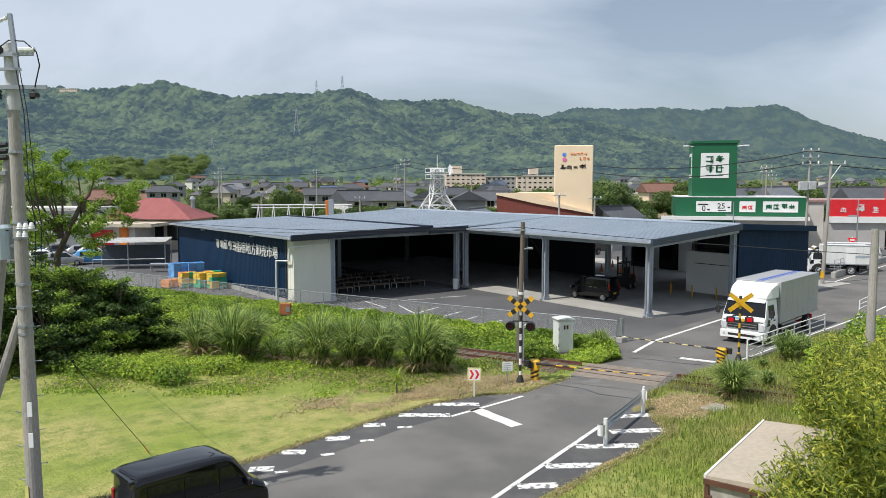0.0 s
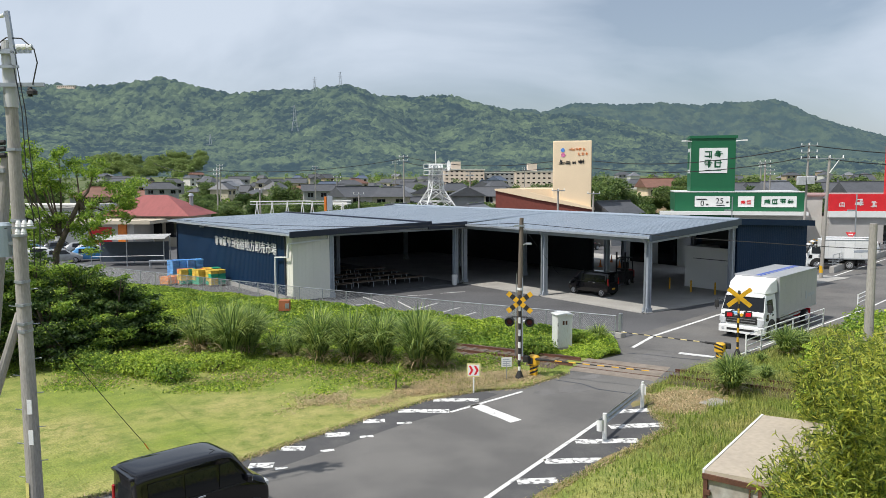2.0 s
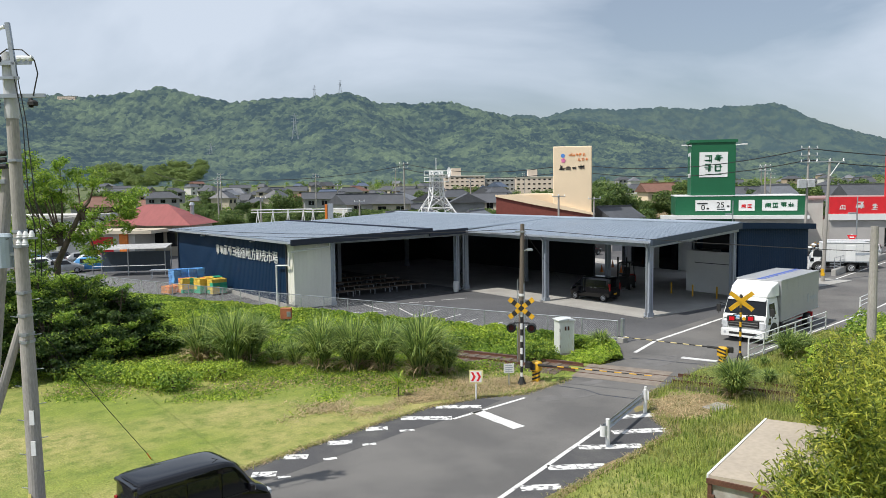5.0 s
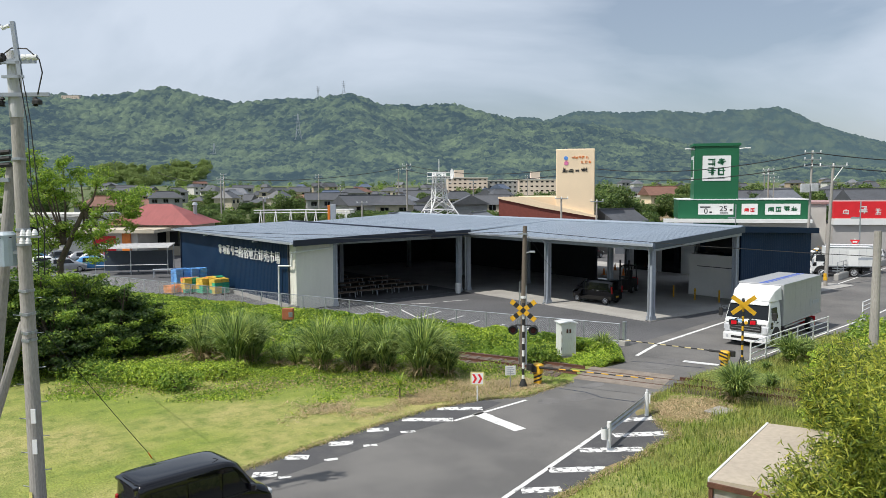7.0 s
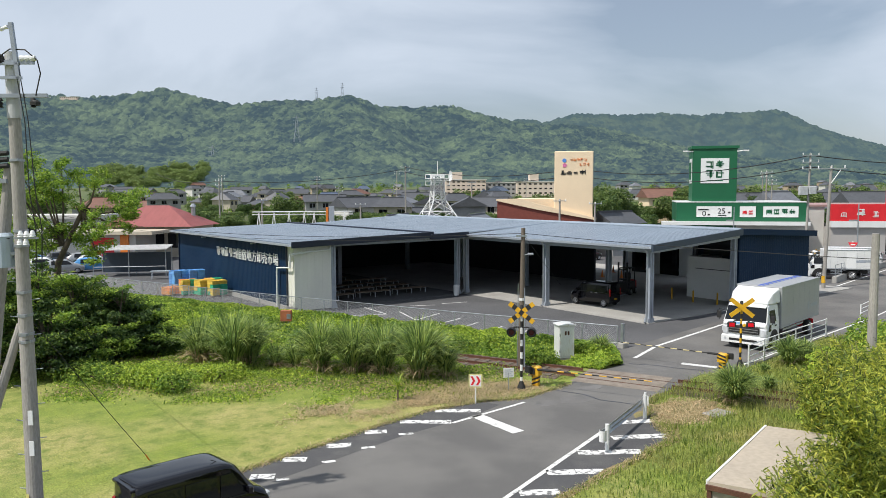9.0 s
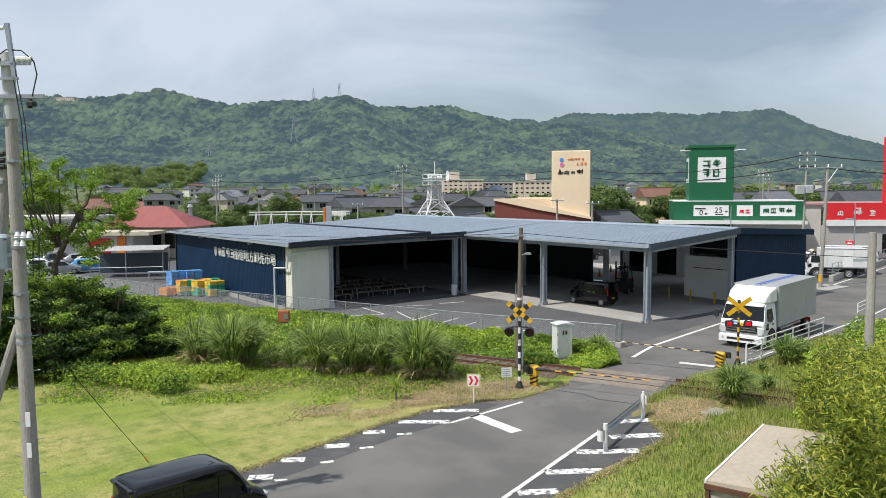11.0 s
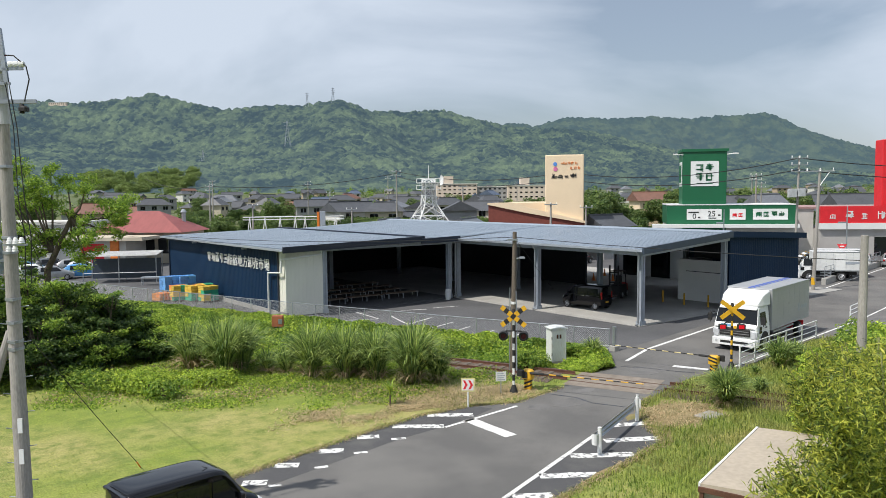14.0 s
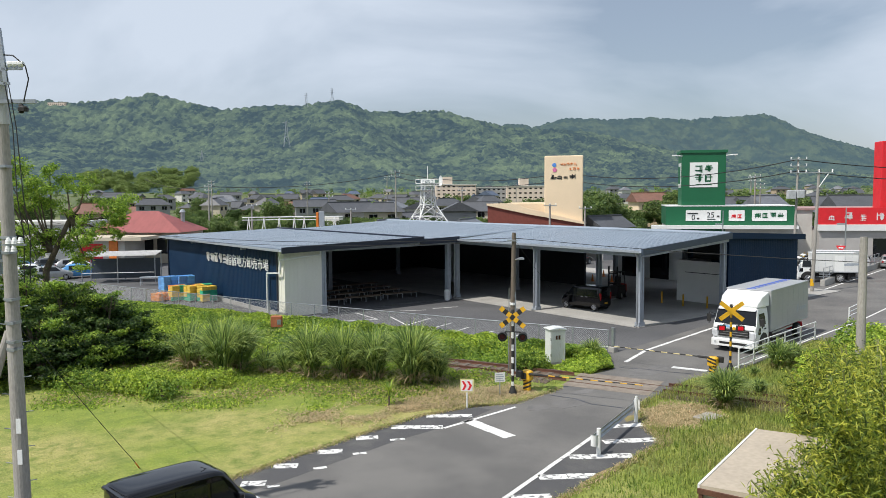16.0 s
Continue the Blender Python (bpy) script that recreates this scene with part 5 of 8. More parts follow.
def wire(pts, sag=0.3, r=0.012, label="black overhead cable between two poles"):
    line = [Vector(pts[0])]
    for a, b in zip(pts, pts[1:]):
        a, b = Vector(a), Vector(b)
        line += [a.lerp(b, t / 10) - Vector((0, 0, sag * 4 * (t / 10) * (1 - t / 10))) for t in range(1, 11)]
    return solid("overhead_cable", Geo().pipe([tuple(p) for p in line], r, 5), BLACK, label, "cable", "overhead cables")


def spot(x, d, z):
    return tuple(town(x, d, 0, z).translation)


def poles():
    near_pole()
    ob = pole(pose(24.6, 26.0, 0, 0, 0, -40), 6.6, "weathered timber pole behind the crossing signal", 0.15, 0, False, 0.1)
    part("band", Geo().rod((0.04, 0, 3.2), (0.04, 0, 3.32), 0.15), WHITE, ob)
    part("lamp", Geo().rod((0.08, 0, 5.3), (0.4, -0.2, 5.42), 0.03).slab(0.3, -0.35, 5.36, 0.55, -0.1, 5.45, 0.02), STEEL, ob, "small floodlight")
    part("conduit", Geo().rod((0.17, -0.05, 0), (0.14, -0.05, 3.8), 0.04), STEEL_PAINT, ob)
    part("conduit", Geo().rod((-0.17, -0.05, 0), (-0.13, -0.05, 4.0), 0.02), STEEL, ob)
    part("clamp", Geo().box(-0.25, -0.15, 6.2, 0.25, -0.1, 6.28), STEEL, ob)
    p1 = pole(pose(63.9, 30.9, 0, 0, 0, -55), 10.2, "concrete utility pole with a timber crossarm by the shops", 0.16, 1, True, 0.3, 2.2)
    part("hazard_band", Geo().rod((0, 0, 0.5), (0, 0, 1.1), 0.17, 0.165, 12), YELLOW, p1, "yellow hazard band")
    part("arm_brace", Geo().rod((0.3, -0.1, 8.8), (1.0, -0.1, 9.9), 0.04), WHITE, p1)
    pole(town(38.0, 80), 12.0, "concrete utility pole with transformer behind the hall", 0.15, 3, True, 0.25, 1.8, True)
    pole(town(14.75, 26.0), 6.85, "short bare concrete post in the bamboo", 0.19, 0)
    for x, d, h in ((-37.5, 128, 10.2), (-6.5, 132, 12.5), (-20.5, 150, 9), (-33, 200, 12), (48.5, 115, 11), (60, 140, 10), (14.0, 92, 7.2), (18.6, 94, 6.8), (-52, 180, 12), (5.5, 150, 10), (-14, 230, 14), (27, 250, 12), (75, 180, 12), (-64, 112, 11), (-12, 110, 6.5), (-25.6, 108, 7.2)):
        pole(town(x, d, random.uniform(-30, 30), rise(d)), h, "grey concrete utility pole among the houses", 0.16, 1 if h < 9 else 2, True, random.uniform(-0.1, 0.1))
    for x, d, h in ((41.3, 76, 6.8), (51.0, 76, 6.8), (35.0, 92, 6.2)):
        ob = thing("light_pole", "slim galvanised light pole with a floodlight", "light pole", town(x, d), "slim light poles")
        part("shaft", Geo().rod((0, 0, 0), (0, 0, h), 0.08, 0.06), STEEL, ob)
        part("lamp_head", Geo().slab(-0.9, -0.1, h - 1.7, -0.1, 0.1, h - 1.55, 0.03), STEEL, ob)
    # cables
    top = spot(38.2, 79.9, 11.8)
    wire([spot(-6.5, 131.9, 12.3), spot(18, 105, 11.2), top], 1.3, 0.05)
    wire([top, spot(70, 84, 11.2)], 0.8, 0.05)
    wire([spot(-6.5, 131.9, 11.4), spot(18, 105, 10.3), spot(38.2, 79.9, 10.6)], 1.3, 0.05)
    wire([spot(38.2, 79.9, 10.6), spot(70, 84, 10.0)], 0.8, 0.05)
    wire([spot(-60, 160, 12), spot(-37.5, 127.9, 10), spot(-6.5, 131.9, 12.0)], 1.0, 0.05)
    k = (24.7, 26.0, 6.35)
    wire([(12, 62, 6.6), k, (38, -12, 6.6)], 0.7, 0.014)
    wire([(12, 62, 6.3), (24.7, 26.0, 6.2)], 0.7, 0.01)
    wire([k, (29.0, 27.6, 3.4)], 0.05, 0.008, "thin steel guy wire of the timber pole")
    a = spot(-10.1, 17.95, 5.75)
    wire([a, (6.75, 23.95, 0.25)], 0.05, 0.010, "steel guy wire from the pole to the lawn")
    solid("guy_anchor", Geo().rod((6.75, 23.95, 0.25), (6.9, 24.1, 0), 0.02), ORANGE, "orange guy wire anchor rod in the lawn", "anchor")
    wire([spot(-10.15, 17.95, 9.0), spot(-16.5, 36, 0.6)], 0.1, 0.010, "steel guy wire from the pole to the bushes")
    wire([spot(-10.9, 17.9, 11.5), spot(-10.1, 17.9, 11.42)], 0.05)
    for z in (12.2, 11.5, 10.6, 10.5, 7.3):
        wire([spot(-10.2, 17.9, z), spot(-24, 10, z + 0.4)], 0.4, 0.012)


crossing()
guardrail()
white_fence([(33.1, 19.4), (36.8, 19.95), (43.2, 20.65)])
white_fence([(50.5, 22.0), (53.2, 22.5)], 3, 1.0)
white_fence([(54.5, 21.3), (62, 22.7)], 4, 1.05)
chain_fence()
poles()


# ---- vehicles ----
TYRE = mat("tyre rubber", (0.025, 0.025, 0.025), 0.85, vary=0.2)
RIM = mat("wheel alloy", (0.55, 0.56, 0.58), 0.3, metal=0.8, bump=0)
CHROME = mat("bright chrome", (0.75, 0.76, 0.78), 0.12, metal=1.0, bump=0)
HEADLAMP = mat("lamp glass", (0.6, 0.62, 0.64), 0.08, bump=0, spec=0.8)
TAIL = mat("tail lamp red", (0.35, 0.01, 0.01), 0.15, bump=0)


def wheel(ob, x, y, r, w=0.17):
    s = 1 if y > 0 else -1
    wh = part("wheel", Geo().rod((x, y - s * w / 2, r), (x, y + s * w / 2, r), r * 0.93, n=20), TYRE, ob, "black tyre")
    g = Geo()
    ring = lambda rr, yy: [(x + rr * math.cos(t), yy, r + rr * math.sin(t)) for t in [math.pi * i / 12 for i in range(24)]]
    g.loft([ring(r * 0.64, y - s * w * 0.5), ring(r * 0.95, y - s * w * 0.45), ring(r, y - s * w * 0.2), ring(r, y + s * w * 0.2), ring(r * 0.95, y + s * w * 0.45), ring(r * 0.64, y + s * w * 0.56)])
    part("tyre", g, TYRE, wh)
    g = Geo()
    for i in range(8):
        a = i * math.pi / 4
        g.rod((x, y + s * w * 0.58, r), (x + r * 0.6 * math.cos(a), y + s * w * 0.58, r + r * 0.6 * math.sin(a)), r * 0.1, r * 0.07, 6)
    g.loft([ring(r * 0.66, y + s * w * 0.5), ring(r * 0.66, y + s * w * 0.6), ring(r * 0.56, y + s * w * 0.6), ring(r * 0.54, y + s * w * 0.5)], caps=False)
    part("rim", g, RIM, wh)


def car_body(secs):
    """Skin over cross-sections: x, floor, belt, top, half width at the belt, half width at the roof."""
    rings = []
    for x, z0, zb, zt, wb, wr in secs:
        h = zt - zb
        half = [(wb * 0.90, z0), (wb * 0.985, z0 + 0.12 * (zb - z0)), (wb, z0 + 0.6 * (zb - z0)), (wb * 0.985, zb), (wb * 0.35 + wr * 0.65, zb + h * 0.62), (wr, zb + h * 0.9), (wr * 0.9, zb + h * 0.985), (wr * 0.5, zt)]
        rings.append([(x, y, z) for y, z in half] + [(x, -y, z) for y, z in reversed(half)])
    return Geo().loft(rings)


def side_glass(ob, x0, x1, x1t, zb, zt, yb, yt, name="window"):
    for s in (1, -1):
        y = lambda z: s * (yb + (yt - yb) * (z - zb) / (zt - zb) + 0.012)
        pts = [(x0, y(zb), zb), (x1, y(zb), zb), (x1t, y(zt), zt), (x0 + (0.04 if x1t < x1 else 0), y(zt), zt)]
        g = Geo().loft([pts, [(x, yy - s * 0.02, z) for x, yy, z in pts]])
        part(name, g, GLASS, ob)


def kei_wagon(m, paint, label, h=1.78, name="minivan"):
    ob = thing(name, label, "car", m)
    k = h / 1.78
    secs = [(-1.70, 0.34, 0.95, 1.58 * k, 0.68, 0.58), (-1.67, 0.26, 0.98, 1.73 * k, 0.72, 0.63), (-1.56, 0.22, 1.0, 1.77 * k, 0.735, 0.66), (-1.0, 0.2, 1.0, h, 0.74, 0.67), (0.3, 0.2, 1.0, h, 0.74, 0.67), (0.62, 0.2, 1.0, 1.75 * k, 0.74, 0.64), (0.8, 0.2, 1.0, 1.63 * k, 0.74, 0.58), (1.13, 0.2, 0.98, 1.2 * k, 0.735, 0.60), (1.28, 0.2, 0.94, 1.06, 0.73, 0.58), (1.56, 0.22, 0.84, 0.96, 0.70, 0.52), (1.66, 0.26, 0.72, 0.84, 0.66, 0.46), (1.70, 0.36, 0.58, 0.66, 0.58, 0.42)]
    part("body", car_body(secs), paint, ob, smooth=True, bevel=-1)
    for x0, x1, xt in ((-1.42, -0.62, -0.62), (-0.56, 0.22, 0.22), (0.28, 0.98, 0.62)):
        side_glass(ob, x0, x1, xt, 1.04, 1.54 * k, 0.73, 0.698)
    z0, z1 = 1.14 * k, 1.60 * k
    part("windscreen", Geo().loft([[(1.17, -0.5, z0), (1.17, 0.5, z0), (0.835, 0.44, z1), (0.835, -0.44, z1)], [(1.13, -0.5, z0 - 0.01), (1.13, 0.5, z0 - 0.01), (0.79, 0.44, z1 - 0.01), (0.79, -0.44, z1 - 0.01)]]), GLASS, ob)
    part("rear_window", Geo().loft([[(-1.715, -0.5, 1.04), (-1.715, 0.5, 1.04), (-1.69, 0.46, 1.5 * k), (-1.69, -0.46, 1.5 * k)], [(-1.69, -0.5, 1.04), (-1.69, 0.5, 1.04), (-1.66, 0.46, 1.5 * k), (-1.66, -0.46, 1.5 * k)]]), GLASS, ob)
    part("roof_spoiler", Geo().slab(-1.76, -0.56, 1.64 * k, -1.5, 0.56, 1.70 * k, 0.02), paint, ob)
    for s in (1, -1):
        part("headlamp", Geo().slab(1.45, s * 0.52 - 0.12, 0.72, 1.69, s * 0.52 + 0.12, 0.86, 0.04), HEADLAMP, ob)
        part("tail_lamp", Geo().slab(-1.72, s * 0.64 - 0.06, 0.8, -1.6, s * 0.64 + 0.06, 1.3, 0.02), TAIL, ob)
        part("door_mirror", Geo().slab(0.95, s * 0.82 - 0.1, 1.06, 1.08, s * 0.82 + 0.1, 1.22, 0.03), paint, ob)
        part("window_rail", Geo().box(-1.5, s * 0.742 - 0.012, 1.0, 0.98, s * 0.742 + 0.012, 1.03), BLACK, ob)
        for x in (-0.66, -0.28):
            part("door_handle", Geo().slab(x, s * 0.757 - 0.015, 0.96, x + 0.2, s * 0.757 + 0.015, 1.0, 0.01), CHROME, ob, "chrome door handle")
        for x in (-1.2, 1.2):
            wheel(ob, x, s * 0.66, 0.28)
    part("tailgate_trim", Geo().slab(-1.74, -0.6, 0.62, -1.68, 0.6, 0.86, 0.02), CHROME if name == "minivan" else paint, ob)
    part("grille", Geo().slab(1.64, -0.4, 0.5, 1.72, 0.4, 0.64, 0.02), BLACK, ob)
    part("antenna", Geo().rod((0.42, -0.3, h - 0.03), (0.26, -0.3, h + 0.05), 0.008), BLACK, ob)
    part("number_plate", Geo().box(-1.735, -0.17, 0.5, -1.715, 0.17, 0.66), YELLOW, ob, "yellow plate")
    return ob


def box_truck(m, label, blue=True, lc=1.9, lb=6.0, w=2.3, hc=2.35, hb=3.28, cover=True):
    """Cab-over truck, nose at the origin, pointing to -x."""
    ob = thing("box_truck", label, "truck", m)
    body = mat("truck box alloy" if blue else "truck box white", (0.36, 0.37, 0.38) if blue else (0.70, 0.71, 0.70), 0.4, metal=0.0, vary=0.1, scale=0.5)
    hw = w / 2
    sec = [(0.0, 0.55, 1.0, 1.3, hw * 0.90, hw * 0.88), (0.05, 0.40, 1.1, 1.42, hw * 0.95, hw * 0.92), (0.14, 0.4, 1.2, 1.50, hw * 0.96, hw * 0.93), (0.42, 0.4, 1.25, hc - 0.12, hw * 0.96, hw * 0.86), (0.6, 0.4, 1.25, hc, hw * 0.96, hw * 0.84), (lc - 0.15, 0.4, 1.25, hc, hw * 0.96, hw * 0.86)]
    cab = part("cab", car_body(sec), WHITE, ob, "white steel cab", bevel=0.03)
    part("windscreen", Geo().loft([[(0.12, -hw * 0.9, 1.40), (0.12, hw * 0.9, 1.40), (0.42, hw * 0.83, 2.2), (0.42, -hw * 0.83, 2.2)], [(0.2, -hw * 0.9, 1.40), (0.2, hw * 0.9, 1.40), (0.5, hw * 0.83, 2.2), (0.5, -hw * 0.83, 2.2)]]), GLASS, cab, m=pose(-0.03, 0, 0.02))
    side_glass(cab, 0.55, 1.35, 1.3, 1.45, 2.05, hw * 0.95, hw * 0.885)
    part("grille", Geo().slab(-0.07, -hw * 0.66, 0.82, 0.1, hw * 0.66, 1.2, 0.03), BLACK, cab)
    for i in range(2):
        part("grille_bar", Geo().box(-0.085, -hw * 0.62, 0.92 + i * 0.13, -0.06, hw * 0.62, 0.96 + i * 0.13), CHROME, cab)
    bump_ = part("bumper", Geo().slab(-0.12, -hw * 0.98, 0.3, 0.3, hw * 0.98, 0.70, 0.06), WHITE, cab)
    part("air_intake", Geo().box(-0.128, -hw * 0.6, 0.42, -0.1, hw * 0.6, 0.54), BLACK, bump_)
    for s in (1, -1):
        part("headlamp", Geo().slab(-0.07, s * hw * 0.8 - 0.15, 0.76, 0.14, s * hw * 0.8 + 0.15, 1.14, 0.04), HEADLAMP, cab)
        part("fog_lamp", Geo().rod((-0.14, s * hw * 0.78, 0.5), (-0.1, s * hw * 0.78, 0.5), 0.07, n=10), HEADLAMP, cab)
        part("mirror_arm", Geo().pipe([(0.35, s * hw * 0.95, 1.9), (0.15, s * hw * 1.16, 2.0), (0.15, s * hw * 1.16, 1.4)], 0.02), BLACK, cab)
        part("door_mirror", Geo().slab(0.1, s * hw * 1.16 - 0.12, 1.5, 0.18, s * hw * 1.16 + 0.12, 1.9, 0.03), BLACK, cab)
        part("wheel_arch", Geo().prism([(1.05 + 0.62 * math.cos(t), 0.42 + 0.62 * math.sin(t)) for t in [math.pi * k / 10 for k in range(11)]], s * hw * 0.962 - 0.015, s * hw * 0.962 + 0.015), BLACK, cab, "black wheel arch")
        part("lower_window", Geo().prism([(0.28, 1.0), (0.62, 1.0), (0.62, 1.34), (0.4, 1.34)], s * hw * 0.965 - 0.012, s * hw * 0.965 + 0.012), GLASS, cab, "dark lower door window")
        part("door_handle", Geo().slab(1.15, s * hw * 0.97 - 0.02, 1.2, 1.34, s * hw * 0.97 + 0.02, 1.26, 0.008), BLACK, cab)
        part("wiper", Geo().rod((0.09, s * hw * 0.1, 1.44), (0.2, s * hw * 0.62, 1.6), 0.014, n=5), BLACK, cab)
        part("roof_marker", Geo().slab(0.62, s * hw * 0.7 - 0.07, 2.37, 0.74, s * hw * 0.7 + 0.07, 2.43, 0.015), YELLOW, cab, "amber roof marker lamp")
        part("indicator", Geo().slab(-0.05, s * hw * 0.93 - 0.04, 0.86, 0.16, s * hw * 0.93 + 0.04, 1.1, 0.02), HEADLAMP, cab, "clear indicator lamp")
        part("step", Geo().box(0.5, s * hw * 0.93 - 0.03, 0.42, 1.3, s * hw * 0.93 + 0.03, 0.55), BLACK, cab)
        part("side_guard", Geo().box(lc + 0.6, s * hw * 0.9 - 0.02, 0.5, lc + lb - 2.4, s * hw * 0.9 + 0.02, 0.6).box(lc + 0.6, s * hw * 0.9 - 0.02, 0.75, lc + lb - 2.4, s * hw * 0.9 + 0.02, 0.85), STEEL, ob)
        for x in (1.05, lc + lb - 1.5):
            wheel(ob, x, s * (hw - 0.17), 0.42, 0.26)
    part("sun_visor", Geo().loft([[(0.3, y * hw * 0.8, z) for y, z in ((-1, 2.2), (1, 2.2), (1, 2.24), (-1, 2.24))], [(0.52, y * hw * 0.82, z) for y, z in ((-1, 2.28), (1, 2.28), (1, 2.33), (-1, 2.33))]]), WHITE, cab)
    part("front_panel_line", Geo().box(-0.03, -hw * 0.86, 1.22, 0.02, hw * 0.86, 1.235), BLACK, cab)
    for i in range(1, 7):
        part("box_seam", Geo().box(lc + lb * i / 7 - 0.005, -hw - 0.003, 1.0, lc + lb * i / 7 + 0.005, hw + 0.003, hb - 0.05), STEEL_PAINT, ob, "riveted panel seam")
    part("mud_flap", Geo().box(lc + lb - 0.8, -hw * 0.95, 0.25, lc + lb - 0.77, hw * 0.95, 0.8), RED if blue else BLACK, ob, "red mud flap" if blue else "black mud flap")
    if cover:
        part("air_deflector", Geo().loft([[(0.55, y * hw * 0.82, z) for y, z in ((-1, 2.36), (1, 2.36), (0.95, 2.5), (-0.95, 2.5))], [(1.0, y * hw * 0.92, z) for y, z in ((-1, 2.36), (1, 2.36), (0.94, hb - 0.28), (-0.94, hb - 0.28))], [(lc - 0.1, y * hw * 0.96, z) for y, z in ((-1, 2.36), (1, 2.36), (0.96, hb - 0.04), (-0.96, hb - 0.04))]]), WHITE, ob, "white roof air deflector", bevel=0.05)
    part("chassis", Geo().box(0.4, -0.45, 0.55, lc + lb - 0.2, 0.45, 0.85), BLACK, ob)
    bx = part("cargo_box", Geo().slab(lc, -hw, 0.95, lc + lb, hw, hb, 0.03), body, ob, "plain silver cargo box" if blue else "plain white cargo box")
    for s in (1, -1):
        for z in (0.98, hb - 0.06):
            part("corner_rail", Geo().box(lc - 0.01, s * hw - 0.02, z, lc + lb + 0.01, s * hw + 0.02, z + 0.07), STEEL, bx)
        part("marker", Geo().box(lc + lb - 2.0, s * (hw + 0.006) - 0.004, 1.5, lc + lb - 1.75, s * (hw + 0.006) + 0.004, 1.95).box(lc + lb - 1.5, s * (hw + 0.006) - 0.004, 1.6, lc + lb - 0.4, s * (hw + 0.006) + 0.004, 1.8), STEEL_PAINT, bx)
    if blue:
        bl = mat("blue stripe", (0.05, 0.12, 0.55), 0.4)
        part("roof_stripe", Geo().box(lc + 0.02, -0.05, hb + 0.002, lc + lb - 0.02, 0.13, hb + 0.008).box(lc + 0.02, -0.22, hb + 0.002, lc + lb - 0.02, -0.14, hb + 0.008), bl, bx, "blue stripe")
        part("name_mark", Geo().box(-0.005, 0.12, 1.28, 0.06, 0.75, 1.4), mat("pale blue mark", (0.25, 0.5, 0.8), 0.4), cab)
        part("emblem", Geo().rod((-0.06, -0.02, 1.26), (0.0, -0.02, 1.26), 0.09, n=10), YELLOW, cab)
    else:
        part("writing", Geo().box(lc + 2.9, -hw - 0.012, 1.65, lc + 4.6, -hw - 0.004, 1.85), STEEL_PAINT, bx)
        part("side_door", Geo().slab(lc + 1.9, -hw - 0.02, 1.05, lc + 2.7, -hw - 0.002, hb - 0.25, 0.004), WHITE, bx)
        part("rear_door", Geo().slab(lc + lb, -hw + 0.06, 1.0, lc + lb + 0.04, -0.02, hb - 0.1, 0.01).slab(lc + lb, 0.02, 1.0, lc + lb + 0.04, hw - 0.06, hb - 0.1, 0.01), WHITE, bx)
    return ob


def saloon(m, paint, label):
    ob = thing("parked_car", label, "car", m, "parked cars")
    secs = [(-1.95, 0.4, 0.75, 0.95, 0.70, 0.55), (-1.85, 0.25, 0.85, 1.05, 0.8, 0.62), (-1.35, 0.2, 0.9, 1.40, 0.84, 0.58), (-0.3, 0.2, 0.9, 1.5, 0.85, 0.62), (0.3, 0.2, 0.9, 1.46, 0.85, 0.6), (0.95, 0.2, 0.9, 1.02, 0.84, 0.7), (1.75, 0.22, 0.75, 0.86, 0.78, 0.6), (1.95, 0.35, 0.6, 0.68, 0.68, 0.5)]
    part("body", car_body(secs), paint, ob, smooth=True, bevel=-1)
    side_glass(ob, -1.2, 0.75, 0.3, 0.95, 1.34, 0.835, 0.70)
    part("windscreen", Geo().loft([[(0.93, -0.62, 1.03), (0.93, 0.62, 1.03), (0.36, 0.54, 1.44), (0.36, -0.54, 1.44)], [(0.96, -0.62, 1.05), (0.96, 0.62, 1.05), (0.39, 0.54, 1.46), (0.39, -0.54, 1.46)]]), GLASS, ob)
    part("rear_window", Geo().loft([[(-1.45, -0.55, 1.32), (-1.45, 0.55, 1.32), (-1.84, 0.6, 1.02), (-1.84, -0.6, 1.02)], [(-1.48, -0.55, 1.34), (-1.48, 0.55, 1.34), (-1.87, 0.6, 1.04), (-1.87, -0.6, 1.04)]]), GLASS, ob)
    for s in (1, -1):
        part("headlamp", Geo().slab(1.7, s * 0.56 - 0.14, 0.6, 1.9, s * 0.56 + 0.14, 0.74, 0.03), HEADLAMP, ob)
        part("tail_lamp", Geo().slab(-1.93, s * 0.6 - 0.12, 0.7, -1.8, s * 0.6 + 0.12, 0.88, 0.03), TAIL, ob)
        for x in (-1.25, 1.2):
            wheel(ob, x, s * 0.74, 0.3)
    return ob


